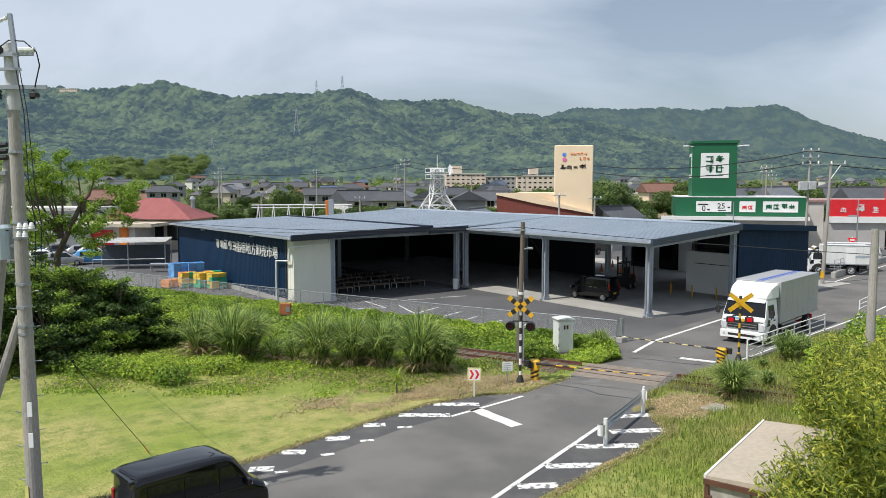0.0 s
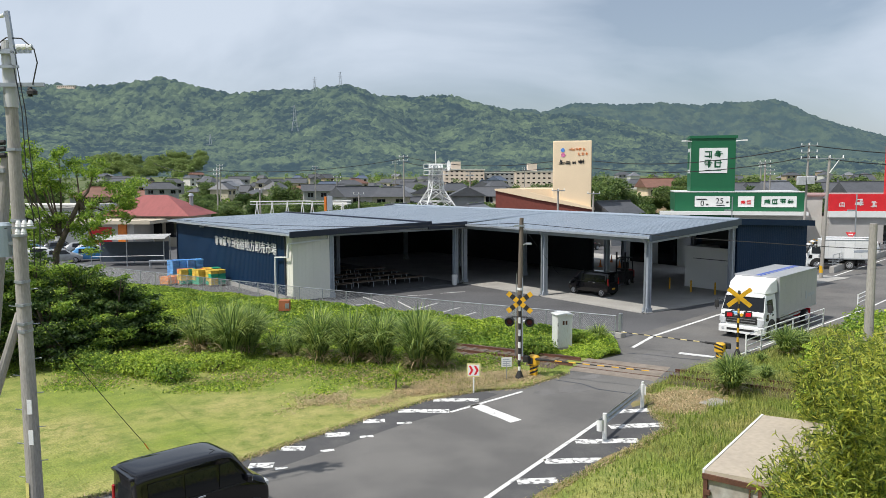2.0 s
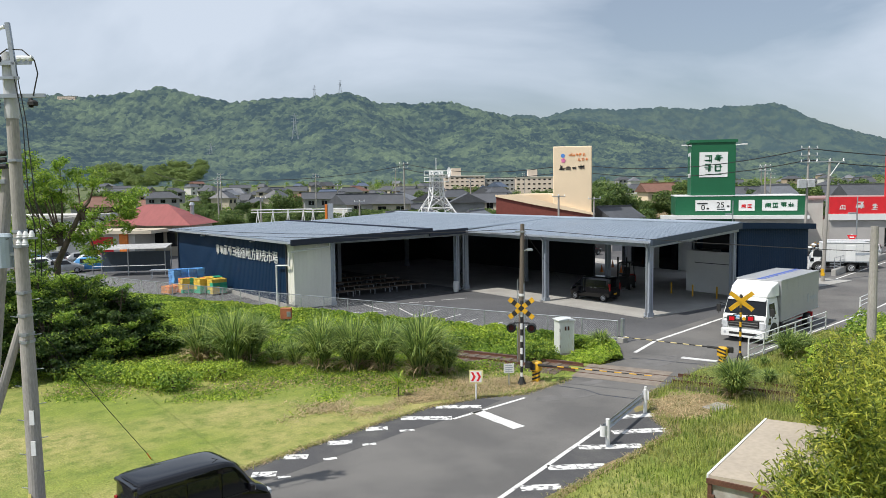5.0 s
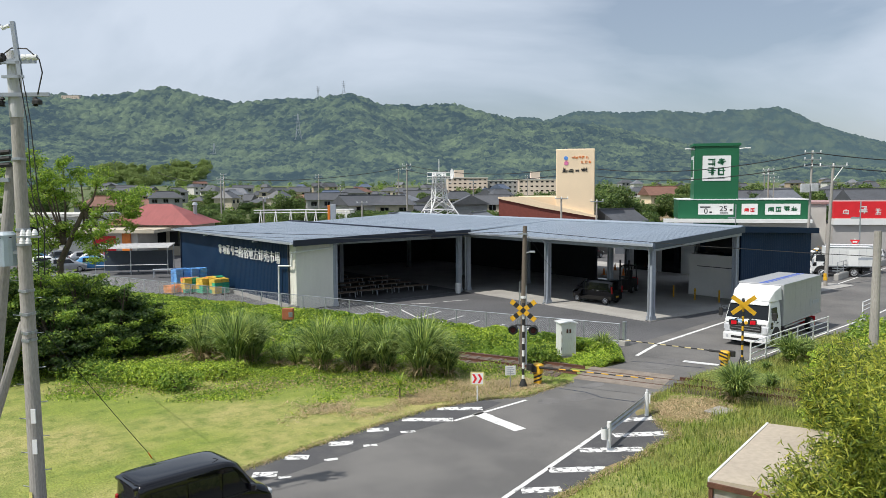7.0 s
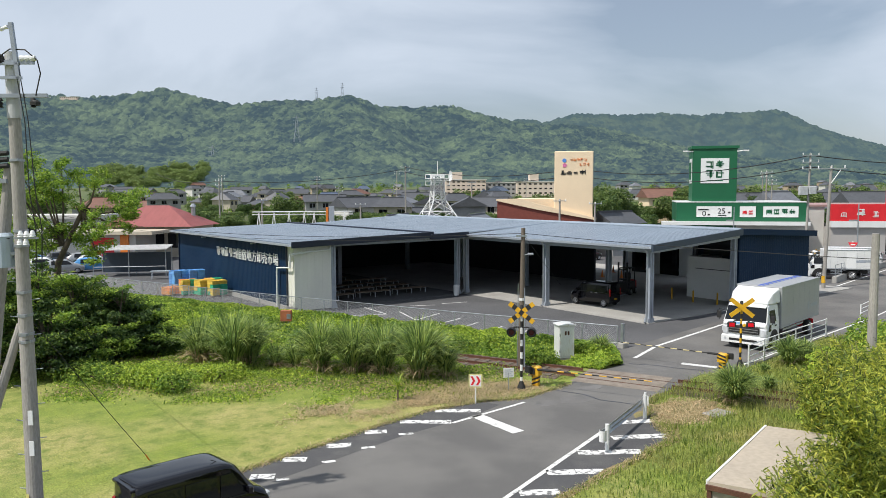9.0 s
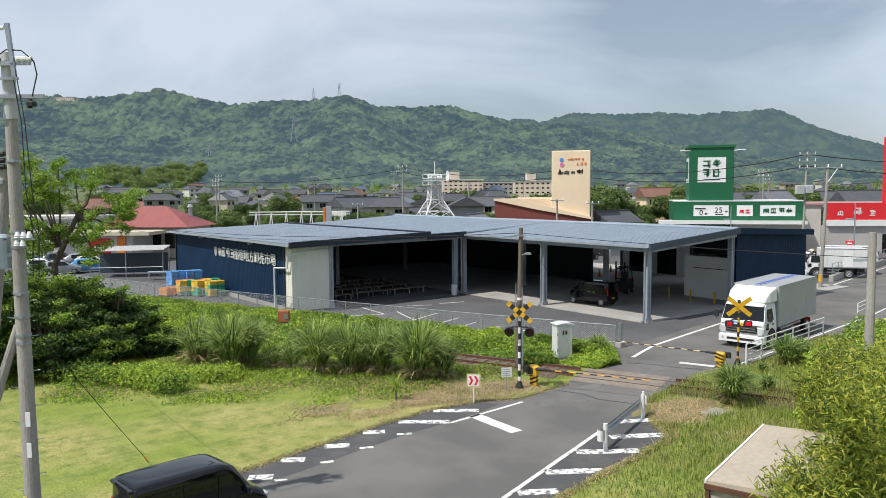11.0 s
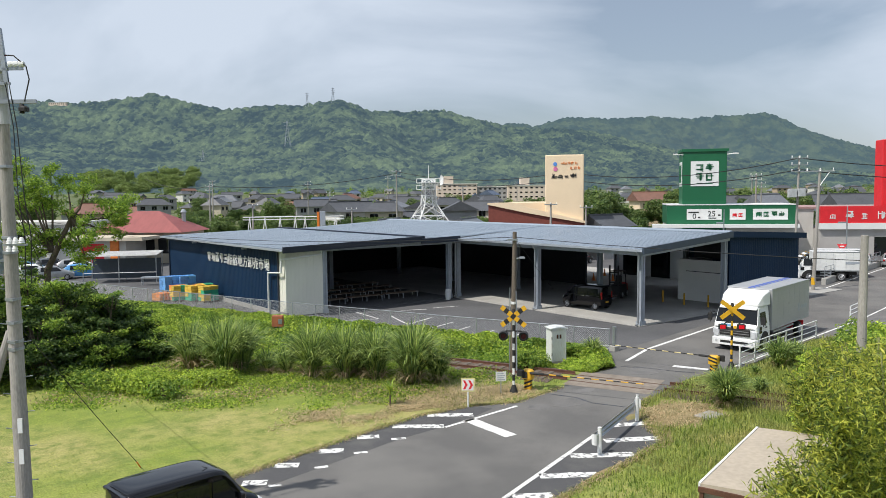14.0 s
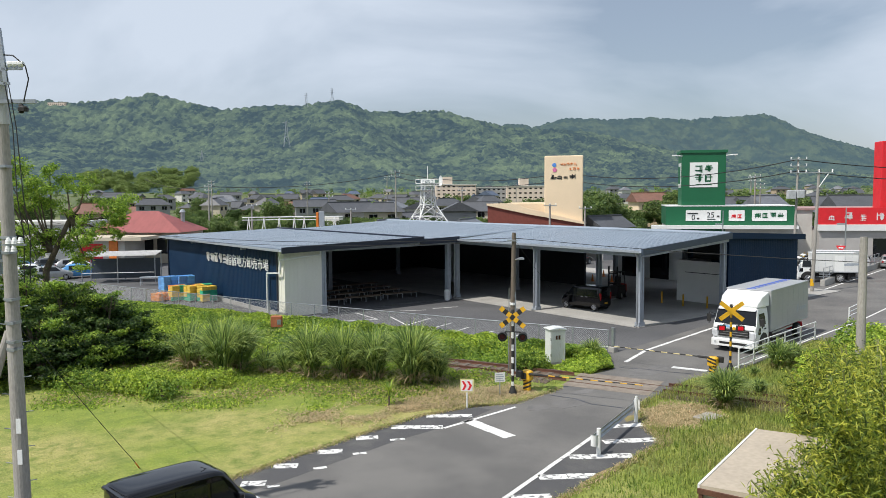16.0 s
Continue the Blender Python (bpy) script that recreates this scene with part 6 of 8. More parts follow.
def vehicles():
    kei_wagon(pose(6.2, 17.98, 0.004, 0, 0, 6), CARBLACK, "glossy black boxy minivan parked on the lane edge", 1.86)
    kei_wagon(pose(42.3, 36.9, 0.05, 0, 0, 97), CARBLACK, "black delivery van parked under the market roof", 1.75, "delivery_van")
    box_truck(pose(36.6, 21.75, 0.004, 0, 0, 9.5), "white cab truck with silver box waiting at the crossing", True, 1.95, 6.2, 2.42, 2.38, 3.16)
    box_truck(pose(70.4, 35.8, 0.0, 0, 0, -52), "white box truck parked by the shops", False, 1.4, 3.9, 1.85, 1.95, 2.75, False)
    box_truck(pose(73.6, 37.0, 0.0, 0, 0, -52), "white box truck parked behind another truck", False, 1.4, 4.3, 1.85, 1.95, 2.7, False)
    paints = [WHITE, mat("silver car paint", (0.45, 0.46, 0.47), 0.3, metal=0.5, bump=0), mat("red car paint", (0.5, 0.02, 0.04), 0.2, bump=0, coat=0.5), mat("blue car paint", (0.08, 0.3, 0.62), 0.3, bump=0), CARBLACK, mat("grey car paint", (0.12, 0.13, 0.14), 0.25, metal=0.4, bump=0)]
    names = ["white", "silver", "red", "light blue", "black", "dark grey"]
    for x, d, rot, c in ((-46, 96, 30, 0), (-43, 98, 30, 0), (-40.5, 94, 35, 1), (-44, 88, 30, 5), (-41, 87, 30, 1), (-38.5, 84, 25, 0), (-33.5, 105, 10, 0), (-30.5, 103, 15, 1), (-27.8, 98, 0, 2), (-33.3, 98, 8, 2), (-37, 80, 30, 3), (-39, 78, 30, 1), (-42, 80, 28, 0), (-48, 90, 30, 1), (-45, 84, 30, 3), (47.5, 84, 60, 0), (50.0, 83, 60, 1), (52.5, 84, 60, 0), (55, 85, 60, 5), (58, 84, 60, 0), (17.0, 90, 40, 4), (11, 97, 30, 0), (13.8, 96, 30, 5)):
        saloon(town(x, d, rot), paints[c], names[c] + " parked car in the car park")
    # forklift in the hall
    ob = thing("forklift", "dark forklift truck parked on the concrete floor", "forklift", pose(48.3, 39.0, 0.05, 0, 0, 200))
    part("body", Geo().slab(-1.0, -0.5, 0.2, 0.5, 0.5, 1.0, 0.08), BLACK, ob)
    part("counterweight", Geo().slab(-1.3, -0.5, 0.25, -0.9, 0.5, 1.1, 0.1), mat("forklift red", (0.4, 0.03, 0.02), 0.5), ob, "red counterweight")
    part("overhead_guard", Geo().pipe([(-0.9, -0.45, 1.0), (-0.7, -0.45, 2.1), (0.3, -0.45, 2.1), (0.5, -0.45, 1.0)], 0.04).pipe([(-0.9, 0.45, 1.0), (-0.7, 0.45, 2.1), (0.3, 0.45, 2.1), (0.5, 0.45, 1.0)], 0.04).box(-0.7, -0.45, 2.08, 0.3, 0.45, 2.13), BLACK, ob)
    part("mast", Geo().box(0.62, -0.4, 0.1, 0.75, -0.3, 2.6).box(0.62, 0.3, 0.1, 0.75, 0.4, 2.6).box(0.62, -0.4, 2.0, 0.7, 0.4, 2.1).box(0.62, -0.4, 1.2, 0.7, 0.4, 1.3), BLACK, ob)
    part("fork", Geo().box(0.75, -0.3, 0.08, 1.8, -0.18, 0.13).box(0.75, 0.18, 0.08, 1.8, 0.3, 0.13), STEEL_PAINT, ob)
    part("seat", Geo().slab(-0.5, -0.25, 1.0, 0.0, 0.25, 1.2, 0.04).slab(-0.55, -0.25, 1.2, -0.42, 0.25, 1.7, 0.04), BLACK, ob)
    for x, y in ((0.4, 0.5), (0.4, -0.5), (-0.9, 0.45), (-0.9, -0.45)):
        wheel(ob, x, y, 0.28, 0.2)


def yard_things():
    # old container body among the bamboo
    ob = thing("storage_container", "old truck body container with beige roof and rusty frame", "container", pose(13.2, 8.55, 0, 0, 0, 15.5))
    beige = mat("faded beige sheet", (0.44, 0.38, 0.30), 0.7, vary=0.15, scale=0.6, fine=8, bump=0.15, other=(0.36, 0.31, 0.25))
    grim = mat("dirty white sheet", (0.46, 0.47, 0.46), 0.6, vary=0.3, scale=1.5, fine=12, bump=0.1, other=(0.28, 0.24, 0.2))
    part("body", Geo().box(0.03, -2.17, 0.1, 4.42, -0.03, 2.52), grim, ob)
    part("roof", Geo().prism([(0.0, 2.52), (0.0, 2.58), (-1.1, 2.63), (-2.2, 2.58), (-2.2, 2.52)], 0.0, 4.45, "x"), beige, ob, "faded beige sheet roof")
    for y in (-2.2, -0.08):
        part("corner_post", Geo().box(-0.03, y, 0, 0.07, y + 0.08, 2.5), RUST, ob)
    part("top_rail", Geo().box(-0.05, -2.22, 2.42, 0.05, 0.02, 2.52), RUST, ob)
    part("roof_trim", Geo().box(0, -0.02, 2.5, 4.45, 0.03, 2.6), WHITE, ob)
    for y in (-1.9, -1.25, -0.9):
        part("lock_rod", Geo().rod((-0.04, y, 0.3), (-0.04, y, 2.4), 0.02), RUST, ob)
    part("door_edge", Geo().box(-0.04, -1.12, 0.2, 0.02, -1.05, 2.42), RUST, ob)
    part("hinge", Geo().box(-0.06, -0.14, 2.1, 0.0, -0.02, 2.2).box(-0.06, -0.14, 1.2, 0.0, -0.02, 1.3), RUST, ob)
    # crate stacks against the navy wall
    cols = {"blue": mat("blue crate plastic", (0.17, 0.42, 0.80), 0.45, vary=0.2, scale=6, per=0.15), "yellow": mat("yellow crate plastic", (0.82, 0.58, 0.10), 0.45, vary=0.2, scale=6, per=0.15), "green": mat("green crate plastic", (0.05, 0.45, 0.27), 0.45, vary=0.2, scale=6, per=0.15), "orange": mat("orange crate plastic", (0.88, 0.34, 0.11), 0.45, vary=0.2, scale=6, per=0.15)}
    def crate_mesh(c):
        ring = lambda o, z: [(-0.29 - o, -0.21 - o, z), (0.29 + o, -0.21 - o, z), (0.29 + o, 0.21 + o, z), (-0.29 - o, 0.21 + o, z)]
        g = Geo().loft([ring(o, z) for o, z in ((0.01, 0), (0.02, 0.02), (0.02, 0.05), (0, 0.06), (0, 0.12), (0.02, 0.13), (0.02, 0.16), (0, 0.17), (0, 0.235), (0.02, 0.245), (0.02, 0.285), (-0.01, 0.285), (-0.02, 0.25))])
        return mesh_of(g, "crate", cols[c])
    ms = {c: crate_mesh(c) for c in cols}
    r = random.Random(4)
    for x, y, rot, hh, pick in ((20.9, 63.0, 10, 6, "blue"), (22.2, 62.6, -5, 6, "blue"), (21.0, 61.0, 0, 4, "mix"), (21.95, 60.1, 12, 4, "mix"), (22.6, 58.95, 5, 4, "mix"), (22.9, 60.6, -4, 4, "mix"), (19.9, 61.8, 25, 2, "orange")):
        ob = thing("crate_stack", ("blue" if pick == "blue" else "mixed orange, green and yellow" if pick == "mix" else "orange") + " plastic crates stacked on a pallet", "crate stack", pose(x, y, 0, 0, 0, rot), "crate stacks")
        part("pallet", Geo().box(-0.65, -0.5, 0.09, 0.65, 0.5, 0.13).box(-0.65, -0.5, 0, -0.55, 0.5, 0.09).box(0.55, -0.5, 0, 0.65, 0.5, 0.09).box(-0.05, -0.5, 0, 0.05, 0.5, 0.09), WOODPOLE, ob)
        for i in (-1, 1):
            for j in (-1, 1):
                c = pick if pick != "mix" else r.choice(("yellow", "green", "yellow", "green", "orange"))
                for k in range(hh):
                    if pick == "mix" and r.random() < 0.55:
                        c = r.choice(("yellow", "green", "green", "orange", "yellow"))
                    part("crate", ms[c], None, ob, m=pose(i * 0.325 + r.uniform(-0.01, 0.01), j * 0.24, 0.13 + k * 0.29, 0, 0, r.uniform(-4, 4)))
    # low benches in the hall
    plank = mat("worn plank", (0.24, 0.18, 0.13), 0.8, vary=0.35, scale=3, fine=30, stretch=(0.3, 3, 1))
    def bench(m):
        ob = thing("display_bench", "long low wooden produce bench on steel legs", "bench", m, "produce benches")
        for i in range(4):
            part("plank", Geo().box(-1.5, -0.42 + i * 0.215, 0.4, 1.5, -0.24 + i * 0.215, 0.44), plank, ob)
        for x in (-1.35, 0, 1.35):
            part("leg_frame", Geo().box(x - 0.025, -0.4, 0, x + 0.025, -0.35, 0.4).box(x - 0.025, 0.35, 0, x + 0.025, 0.4, 0.4).box(x - 0.025, -0.4, 0.34, x + 0.025, 0.4, 0.39), STEEL_PAINT, ob)
        return ob
    b0 = bench(pose(28.6, 50.6, 0.05, 0, 0, 2))
    for x, y in ((32.0, 50.7), (35.4, 50.6), (28.6, 53.0), (32.0, 53.1), (35.4, 53.0), (28.8, 55.4), (32.4, 55.5), (36, 55.4), (29, 58), (33, 58.2), (36.4, 58), (30, 61), (34, 61)):
        copy_thing(b0, pose(x, y, 0.05, 0, 0, r.uniform(-4, 4)))
    ob = thing("rubbish_bin", "pale plastic bin beside the column", "bin", pose(37.7, 47.3, 0))
    part("body", Geo().rod((0, 0, 0), (0, 0, 0.75), 0.2, 0.24, 14), WHITE, ob)
    part("lid", Geo().rod((0, 0, 0.75), (0, 0, 0.83), 0.26, 0.2, 14), WHITE, ob)
    for x, y in ((48.6, 33.0), (48.8, 35.0), (48.9, 31.2), (49, 37)):
        ob = thing("bollard", "yellow steel bollard by the partition", "bollard", pose(x, y, 0.05), "yellow bollards")
        part("post", Geo().rod((0, 0, 0), (0, 0, 0.85), 0.06), YELLOW, ob)
        part("cap", Geo().rod((0, 0, 0.85), (0, 0, 0.88), 0.06, 0.03), YELLOW, ob)
    for x, y in ((56, 48), (57, 46.5), (60, 50)):
        ob = thing("traffic_cone", "orange and white traffic cone", "traffic cone", pose(x, y, 0.05), "traffic cones")
        part("foot", Geo().slab(-0.18, -0.18, 0, 0.18, 0.18, 0.04, 0.01), ORANGE, ob)
        part("cone", Geo().rod((0, 0, 0.04), (0, 0, 0.7), 0.14, 0.03, 12), ORANGE, ob)
    # open shed with a corrugated roof
    ob = thing("bicycle_shed", "open shed with a pale corrugated roof", "shed", town(-31, 76, 8))
    part("roof", folded_roof(-3.6, -1.6, 3.6, 1.6, 2.75, 2.8, 0.3, 0.1), mat("pale corrugated sheet", (0.5, 0.5, 0.49), 0.5), ob, "pale corrugated roof", m=pose(0, 0, 0, 4, 0, 0))
    part("back_panel", Geo().box(-3.3, 1.34, 0.2, 3.3, 1.4, 2.2), RAKE, ob, "dark back panel")
    part("front_rail", Geo().rod((-3.4, -1.45, 1.0), (3.4, -1.45, 1.0), 0.03), WHITE, ob)
    for x in (-3.4, -0.1, 3.4):
        for y in (-1.45, 1.4):
            part("post", Geo().rod((x, y, 0), (x, y, 2.75), 0.05), STEEL, ob)
    ob = thing("work_table", "grey steel work table beside the shed", "table", town(-27.0, 72.5, 10))
    part("top", Geo().box(-0.9, -0.4, 0.75, 0.9, 0.4, 0.8), STEEL_PAINT, ob)
    for x in (-0.8, 0.8):
        for y in (-0.3, 0.3):
            part("leg", Geo().rod((x, y, 0), (x, y, 0.75), 0.03), STEEL_PAINT, ob)
    # pipe frames behind the hall
    for x0, n in ((-25.3, 4), (-18.0, 3)):
        ob = thing("pipe_frame", "white welded pipe frame behind the hall", "pipe frame", town(x0, 101, 0))
        part("top_bar", Geo().rod((0, 0, 5.55), (n * 2.0, 0, 5.6), 0.07).rod((0, 0, 5.2), (n * 2.0, 0, 5.25), 0.05), WHITE, ob)
        for i in range(n):
            part("splayed_leg", Geo().rod((i * 2 + 0.9, 0, 5.5), (i * 2 + 0.2, -0.4, 0), 0.06).rod((i * 2 + 0.9, 0, 5.5), (i * 2 + 1.5, -0.4, 0), 0.06), WHITE, ob)
    ob = thing("sign_post", "orange and white pillar sign behind the hall", "sign", town(-15.0, 100, 0))
    part("pillar", Geo().slab(-0.35, -0.2, 0, -0.05, 0.2, 6.2, 0.02), ORANGE, ob)
    part("panel", Geo().slab(0, -0.15, 4.4, 0.7, 0.15, 6.3, 0.02), STEEL_PAINT, ob)
    # kerb wall by the shops and give-way sign
    ob = thing("give_way_sign", "red triangular give-way sign on a white post", "road sign", pose(77.2, 34.6, 0, 0, 0, -60))
    part("post", Geo().rod((0, 0, 0), (0, 0, 3.2), 0.05), WHITE, ob)
    part("panel", Geo().prism([(-0.45, 3.1), (0.45, 3.1), (0, 2.35)], -0.08, -0.05), RED, ob)
    part("word_bar", Geo().box(-0.2, -0.09, 2.82, 0.2, -0.082, 2.95), WHITE, ob)
    ob = thing("low_wall", "concrete kerb wall with a steel railing by the shops", "wall", pose(68.5, 32.2, 0, 0, 0, 10.5))
    part("kerb", Geo().slab(0, -0.2, 0, 22, 0.2, 0.55, 0.03), CONCRETE, ob)
    for i in range(12):
        part("post", Geo().rod((0.3 + i * 1.95, 0, 0.55), (0.3 + i * 1.95, 0, 1.6), 0.035), STEEL, ob)
    for z in (0.85, 1.2, 1.58):
        part("rail", Geo().rod((0.3, 0, z), (21.75, 0, z), 0.025), STEEL, ob)


vehicles()
yard_things()


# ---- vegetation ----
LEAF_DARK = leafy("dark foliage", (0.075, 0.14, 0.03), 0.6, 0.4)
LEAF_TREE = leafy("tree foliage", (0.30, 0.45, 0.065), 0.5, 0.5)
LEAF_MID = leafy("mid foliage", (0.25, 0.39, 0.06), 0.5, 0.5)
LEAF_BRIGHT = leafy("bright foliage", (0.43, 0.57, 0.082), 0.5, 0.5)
LEAF_BAMBOO = leafy("bamboo foliage", (0.35, 0.42, 0.065), 0.8, 0.45)
LEAF_PAMPAS = leafy("pampas blades", (0.29, 0.40, 0.115), 0.7, 0.38)
LEAF_FOOT = leafy("hill foot foliage", (0.26, 0.35, 0.10), 0.35, 0.4)
LEAF_TREES = leafy("town tree foliage", (0.15, 0.23, 0.06), 0.55, 0.4)
GRASS_BLADE = leafy("lawn blades", (0.26, 0.31, 0.06), 0.25, 0.5, other=(0.46, 0.43, 0.17), scale=0.3)
GRASS_TALL = leafy("tall grass blades", (0.25, 0.345, 0.065), 0.5, 0.5, other=(0.39, 0.37, 0.135), scale=0.5)
STRAW = leafy("dry straw", (0.54, 0.43, 0.24), 0.4, 0.2)
BARK = mat("tree bark", (0.13, 0.10, 0.075), 0.9, vary=0.4, scale=4, fine=30, bump=0.5)
rng = np.random.RandomState(21)


def unit(v):
    return v / np.maximum(np.linalg.norm(v, axis=1, keepdims=True), 1e-6)


def leaf_mesh(name, C, length, width, material, out=None, droop=0.0):
    """One leaf, a folded rhombus, at each centre."""
    n = len(C)
    nrm = unit(rng.normal(size=(n, 3)) * 0.75 + np.array([0, 0, 0.8]) + (0 if out is None else out * 0.8))
    a = rng.normal(size=(n, 3)) + np.array([0, 0, -droop])
    a = unit(a - nrm * np.sum(a * nrm, 1, keepdims=True))
    b = np.cross(nrm, a)
    L = (length * rng.uniform(0.6, 1.3, (n, 1))) / 2
    W = (width * rng.uniform(0.7, 1.2, (n, 1))) / 2
    P = np.stack([C - a * L, C + b * W + nrm * W * 0.35, C + a * L - nrm * L * 0.25, C - b * W + nrm * W * 0.35], 1).reshape(-1, 3)
    me = bpy.data.meshes.new(name)
    idx = np.arange(n * 4).reshape(n, 4)
    me.from_pydata(P.tolist(), [], idx.tolist())
    me.materials.append(material)
    return me


def cloud_points(blobs, n):
    """Points in the outer shell of lumpy ellipsoids (x, y, z, rx, ry, rz), and the way out of them."""
    w = np.array([b[3] * b[4] + b[4] * b[5] + b[3] * b[5] for b in blobs])
    pick = rng.choice(len(blobs), n, p=w / w.sum())
    B = np.array(blobs, float)[pick]
    d = unit(rng.normal(size=(n, 3)))
    lump = 1 + 0.16 * np.sin(d[:, 0] * 7 + B[:, 0] * 3) * np.cos(d[:, 1] * 6 + B[:, 1]) + 0.1 * np.sin(d[:, 2] * 11 + B[:, 2] * 5)
    r = (1 - np.abs(rng.normal(0, 0.17, n))) * lump
    return B[:, :3] + d * B[:, 3:] * r[:, None], d


def blade_mesh(name, base, height, lean, width, material, segs=3, curl=1.0):
    """Grass blades: tapered strips that bow over."""
    n = len(base)
    ang = rng.uniform(0, 2 * math.pi, n)
    dirv = np.stack([np.cos(ang), np.sin(ang), np.zeros(n)], 1)
    side = np.stack([-np.sin(ang), np.cos(ang), np.zeros(n)], 1)
    rings = []
    for k in range(segs + 1):
        t = k / segs
        p = base + dirv * (lean * t ** 2)[:, None] + np.array([0, 0, 1]) * (height * (t - 0.38 * curl * t ** 2.6))[:, None]
        w = (width * (1 - t) ** 0.7 + 0.001)[:, None] if np.ndim(width) else width * (1 - t) ** 0.7 + 0.001
        rings.append(np.stack([p - side * w / 2, p + side * w / 2], 1))
    P = np.stack(rings, 1).reshape(-1, 3)
    idx = []
    o = np.arange(n)[:, None] * (segs + 1) * 2
    for k in range(segs):
        idx.append(o + np.array([[2 * k, 2 * k + 1, 2 * k + 3, 2 * k + 2]]))
    me = bpy.data.meshes.new(name)
    me.from_pydata(P.tolist(), [], np.concatenate(idx).tolist())
    me.materials.append(material)
    return me


TURN = np.array(pose(0, 0, 0, 0, 0, -37.6).to_3x3())


def out_there(x, d, z=None):
    """Places across and away from the footbridge, turned into the site's axes."""
    x, d = np.asarray(x, float), np.asarray(d, float)
    z = np.zeros_like(x) if z is None else np.asarray(z, float)
    return np.stack([x, d, z], -1) @ TURN.T


def bush(x, d, blobs, n, size, material, label, trunk=0.5, name="bush", group="bushes by the railway"):
    ob = thing(name, label, "bush", town(x, d), group)
    C, o = cloud_points(blobs, n)
    keep = C[:, 2] > 0.02
    # lit leaves sit further out and get a lighter material to look sunlit
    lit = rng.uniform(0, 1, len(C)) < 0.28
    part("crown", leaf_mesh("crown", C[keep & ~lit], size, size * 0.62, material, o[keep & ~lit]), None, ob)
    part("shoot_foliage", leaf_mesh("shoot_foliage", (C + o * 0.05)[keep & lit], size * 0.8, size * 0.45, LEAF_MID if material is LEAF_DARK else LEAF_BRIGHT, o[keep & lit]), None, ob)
    g = Geo()
    for b in blobs:
        g.rod((b[0] * 0.3, b[1] * 0.3, 0), (b[0], b[1], b[2] + b[5] * 0.3), 0.07, 0.02, 6)
    part("woody_stem", g, BARK, ob)
    return ob


LEAF_THICKET = leafy("thicket foliage", (0.11, 0.19, 0.04), 0.6, 0.45)


def thicket_tree(x, d, w, h, n, material, seed):
    """A ragged small tree: forked stems, twigs and loose sprays of leaves with dark gaps between."""
    r = random.Random(seed)
    ob = thing("thicket_tree", "ragged dark green broadleaf tree in the thicket", "tree", town(x, d), "thicket by the railway")
    stems = [(r.uniform(-0.5, 0.5) * w, r.uniform(-0.5, 0.5) * w, h * r.uniform(0.55, 0.8)) for _ in range(5)]
    g = Geo()
    for e in stems:
        mid = (e[0] * 0.35 + r.uniform(-0.1, 0.1), e[1] * 0.35, e[2] * 0.5)
        g.rod((0, 0, -0.1), mid, 0.09, 0.06, 6).rod(mid, e, 0.06, 0.025, 6)
    P, lit, N = [], [], []
    for _ in range(n):
        a, q = r.uniform(0, 6.283), math.sqrt(r.random())
        top = h * (1 - 0.5 * q * q) * r.uniform(0.82, 1.06)
        u = r.random() ** 0.55
        c = Vector((math.cos(a) * q * w, math.sin(a) * q * w, 0.15 + (top - 0.15) * u))
        e = min(stems, key=lambda s_: (Vector(s_) - c).length)
        g.rod((e[0] * 0.7, e[1] * 0.7, min(e[2], c.z * 0.8)), tuple(c), 0.02, 0.006, 4)
        size = r.uniform(0.26, 0.55)
        k = int(150 * size / 0.4)
        tilt = np.array([math.cos(a) * 0.5, math.sin(a) * 0.5, -0.25])
        L = rng.normal(size=(k, 3)) * np.array([size * 0.55, size * 0.55, size * 0.26])
        L[:, 2] += (L @ tilt) * 0.5
        P.append(L + np.array(c))
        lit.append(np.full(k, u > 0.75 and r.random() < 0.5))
        N.append(np.tile([math.cos(a) * 0.5, math.sin(a) * 0.5, 0.6], (k, 1)))
    P, lit, N = np.concatenate(P), np.concatenate(lit), np.concatenate(N)
    keep = P[:, 2] > 0.02
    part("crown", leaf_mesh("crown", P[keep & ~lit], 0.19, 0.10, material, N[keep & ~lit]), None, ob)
    # sunlight on the upper sprays is painted in with a lighter leaf colour
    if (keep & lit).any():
        part("shoot_foliage", leaf_mesh("shoot_foliage", P[keep & lit], 0.17, 0.085, LEAF_TREE, N[keep & lit]), None, ob, "lighter green top leaves coloured as if sunlit")
    part("woody_stem", g, BARK, ob)
    return ob


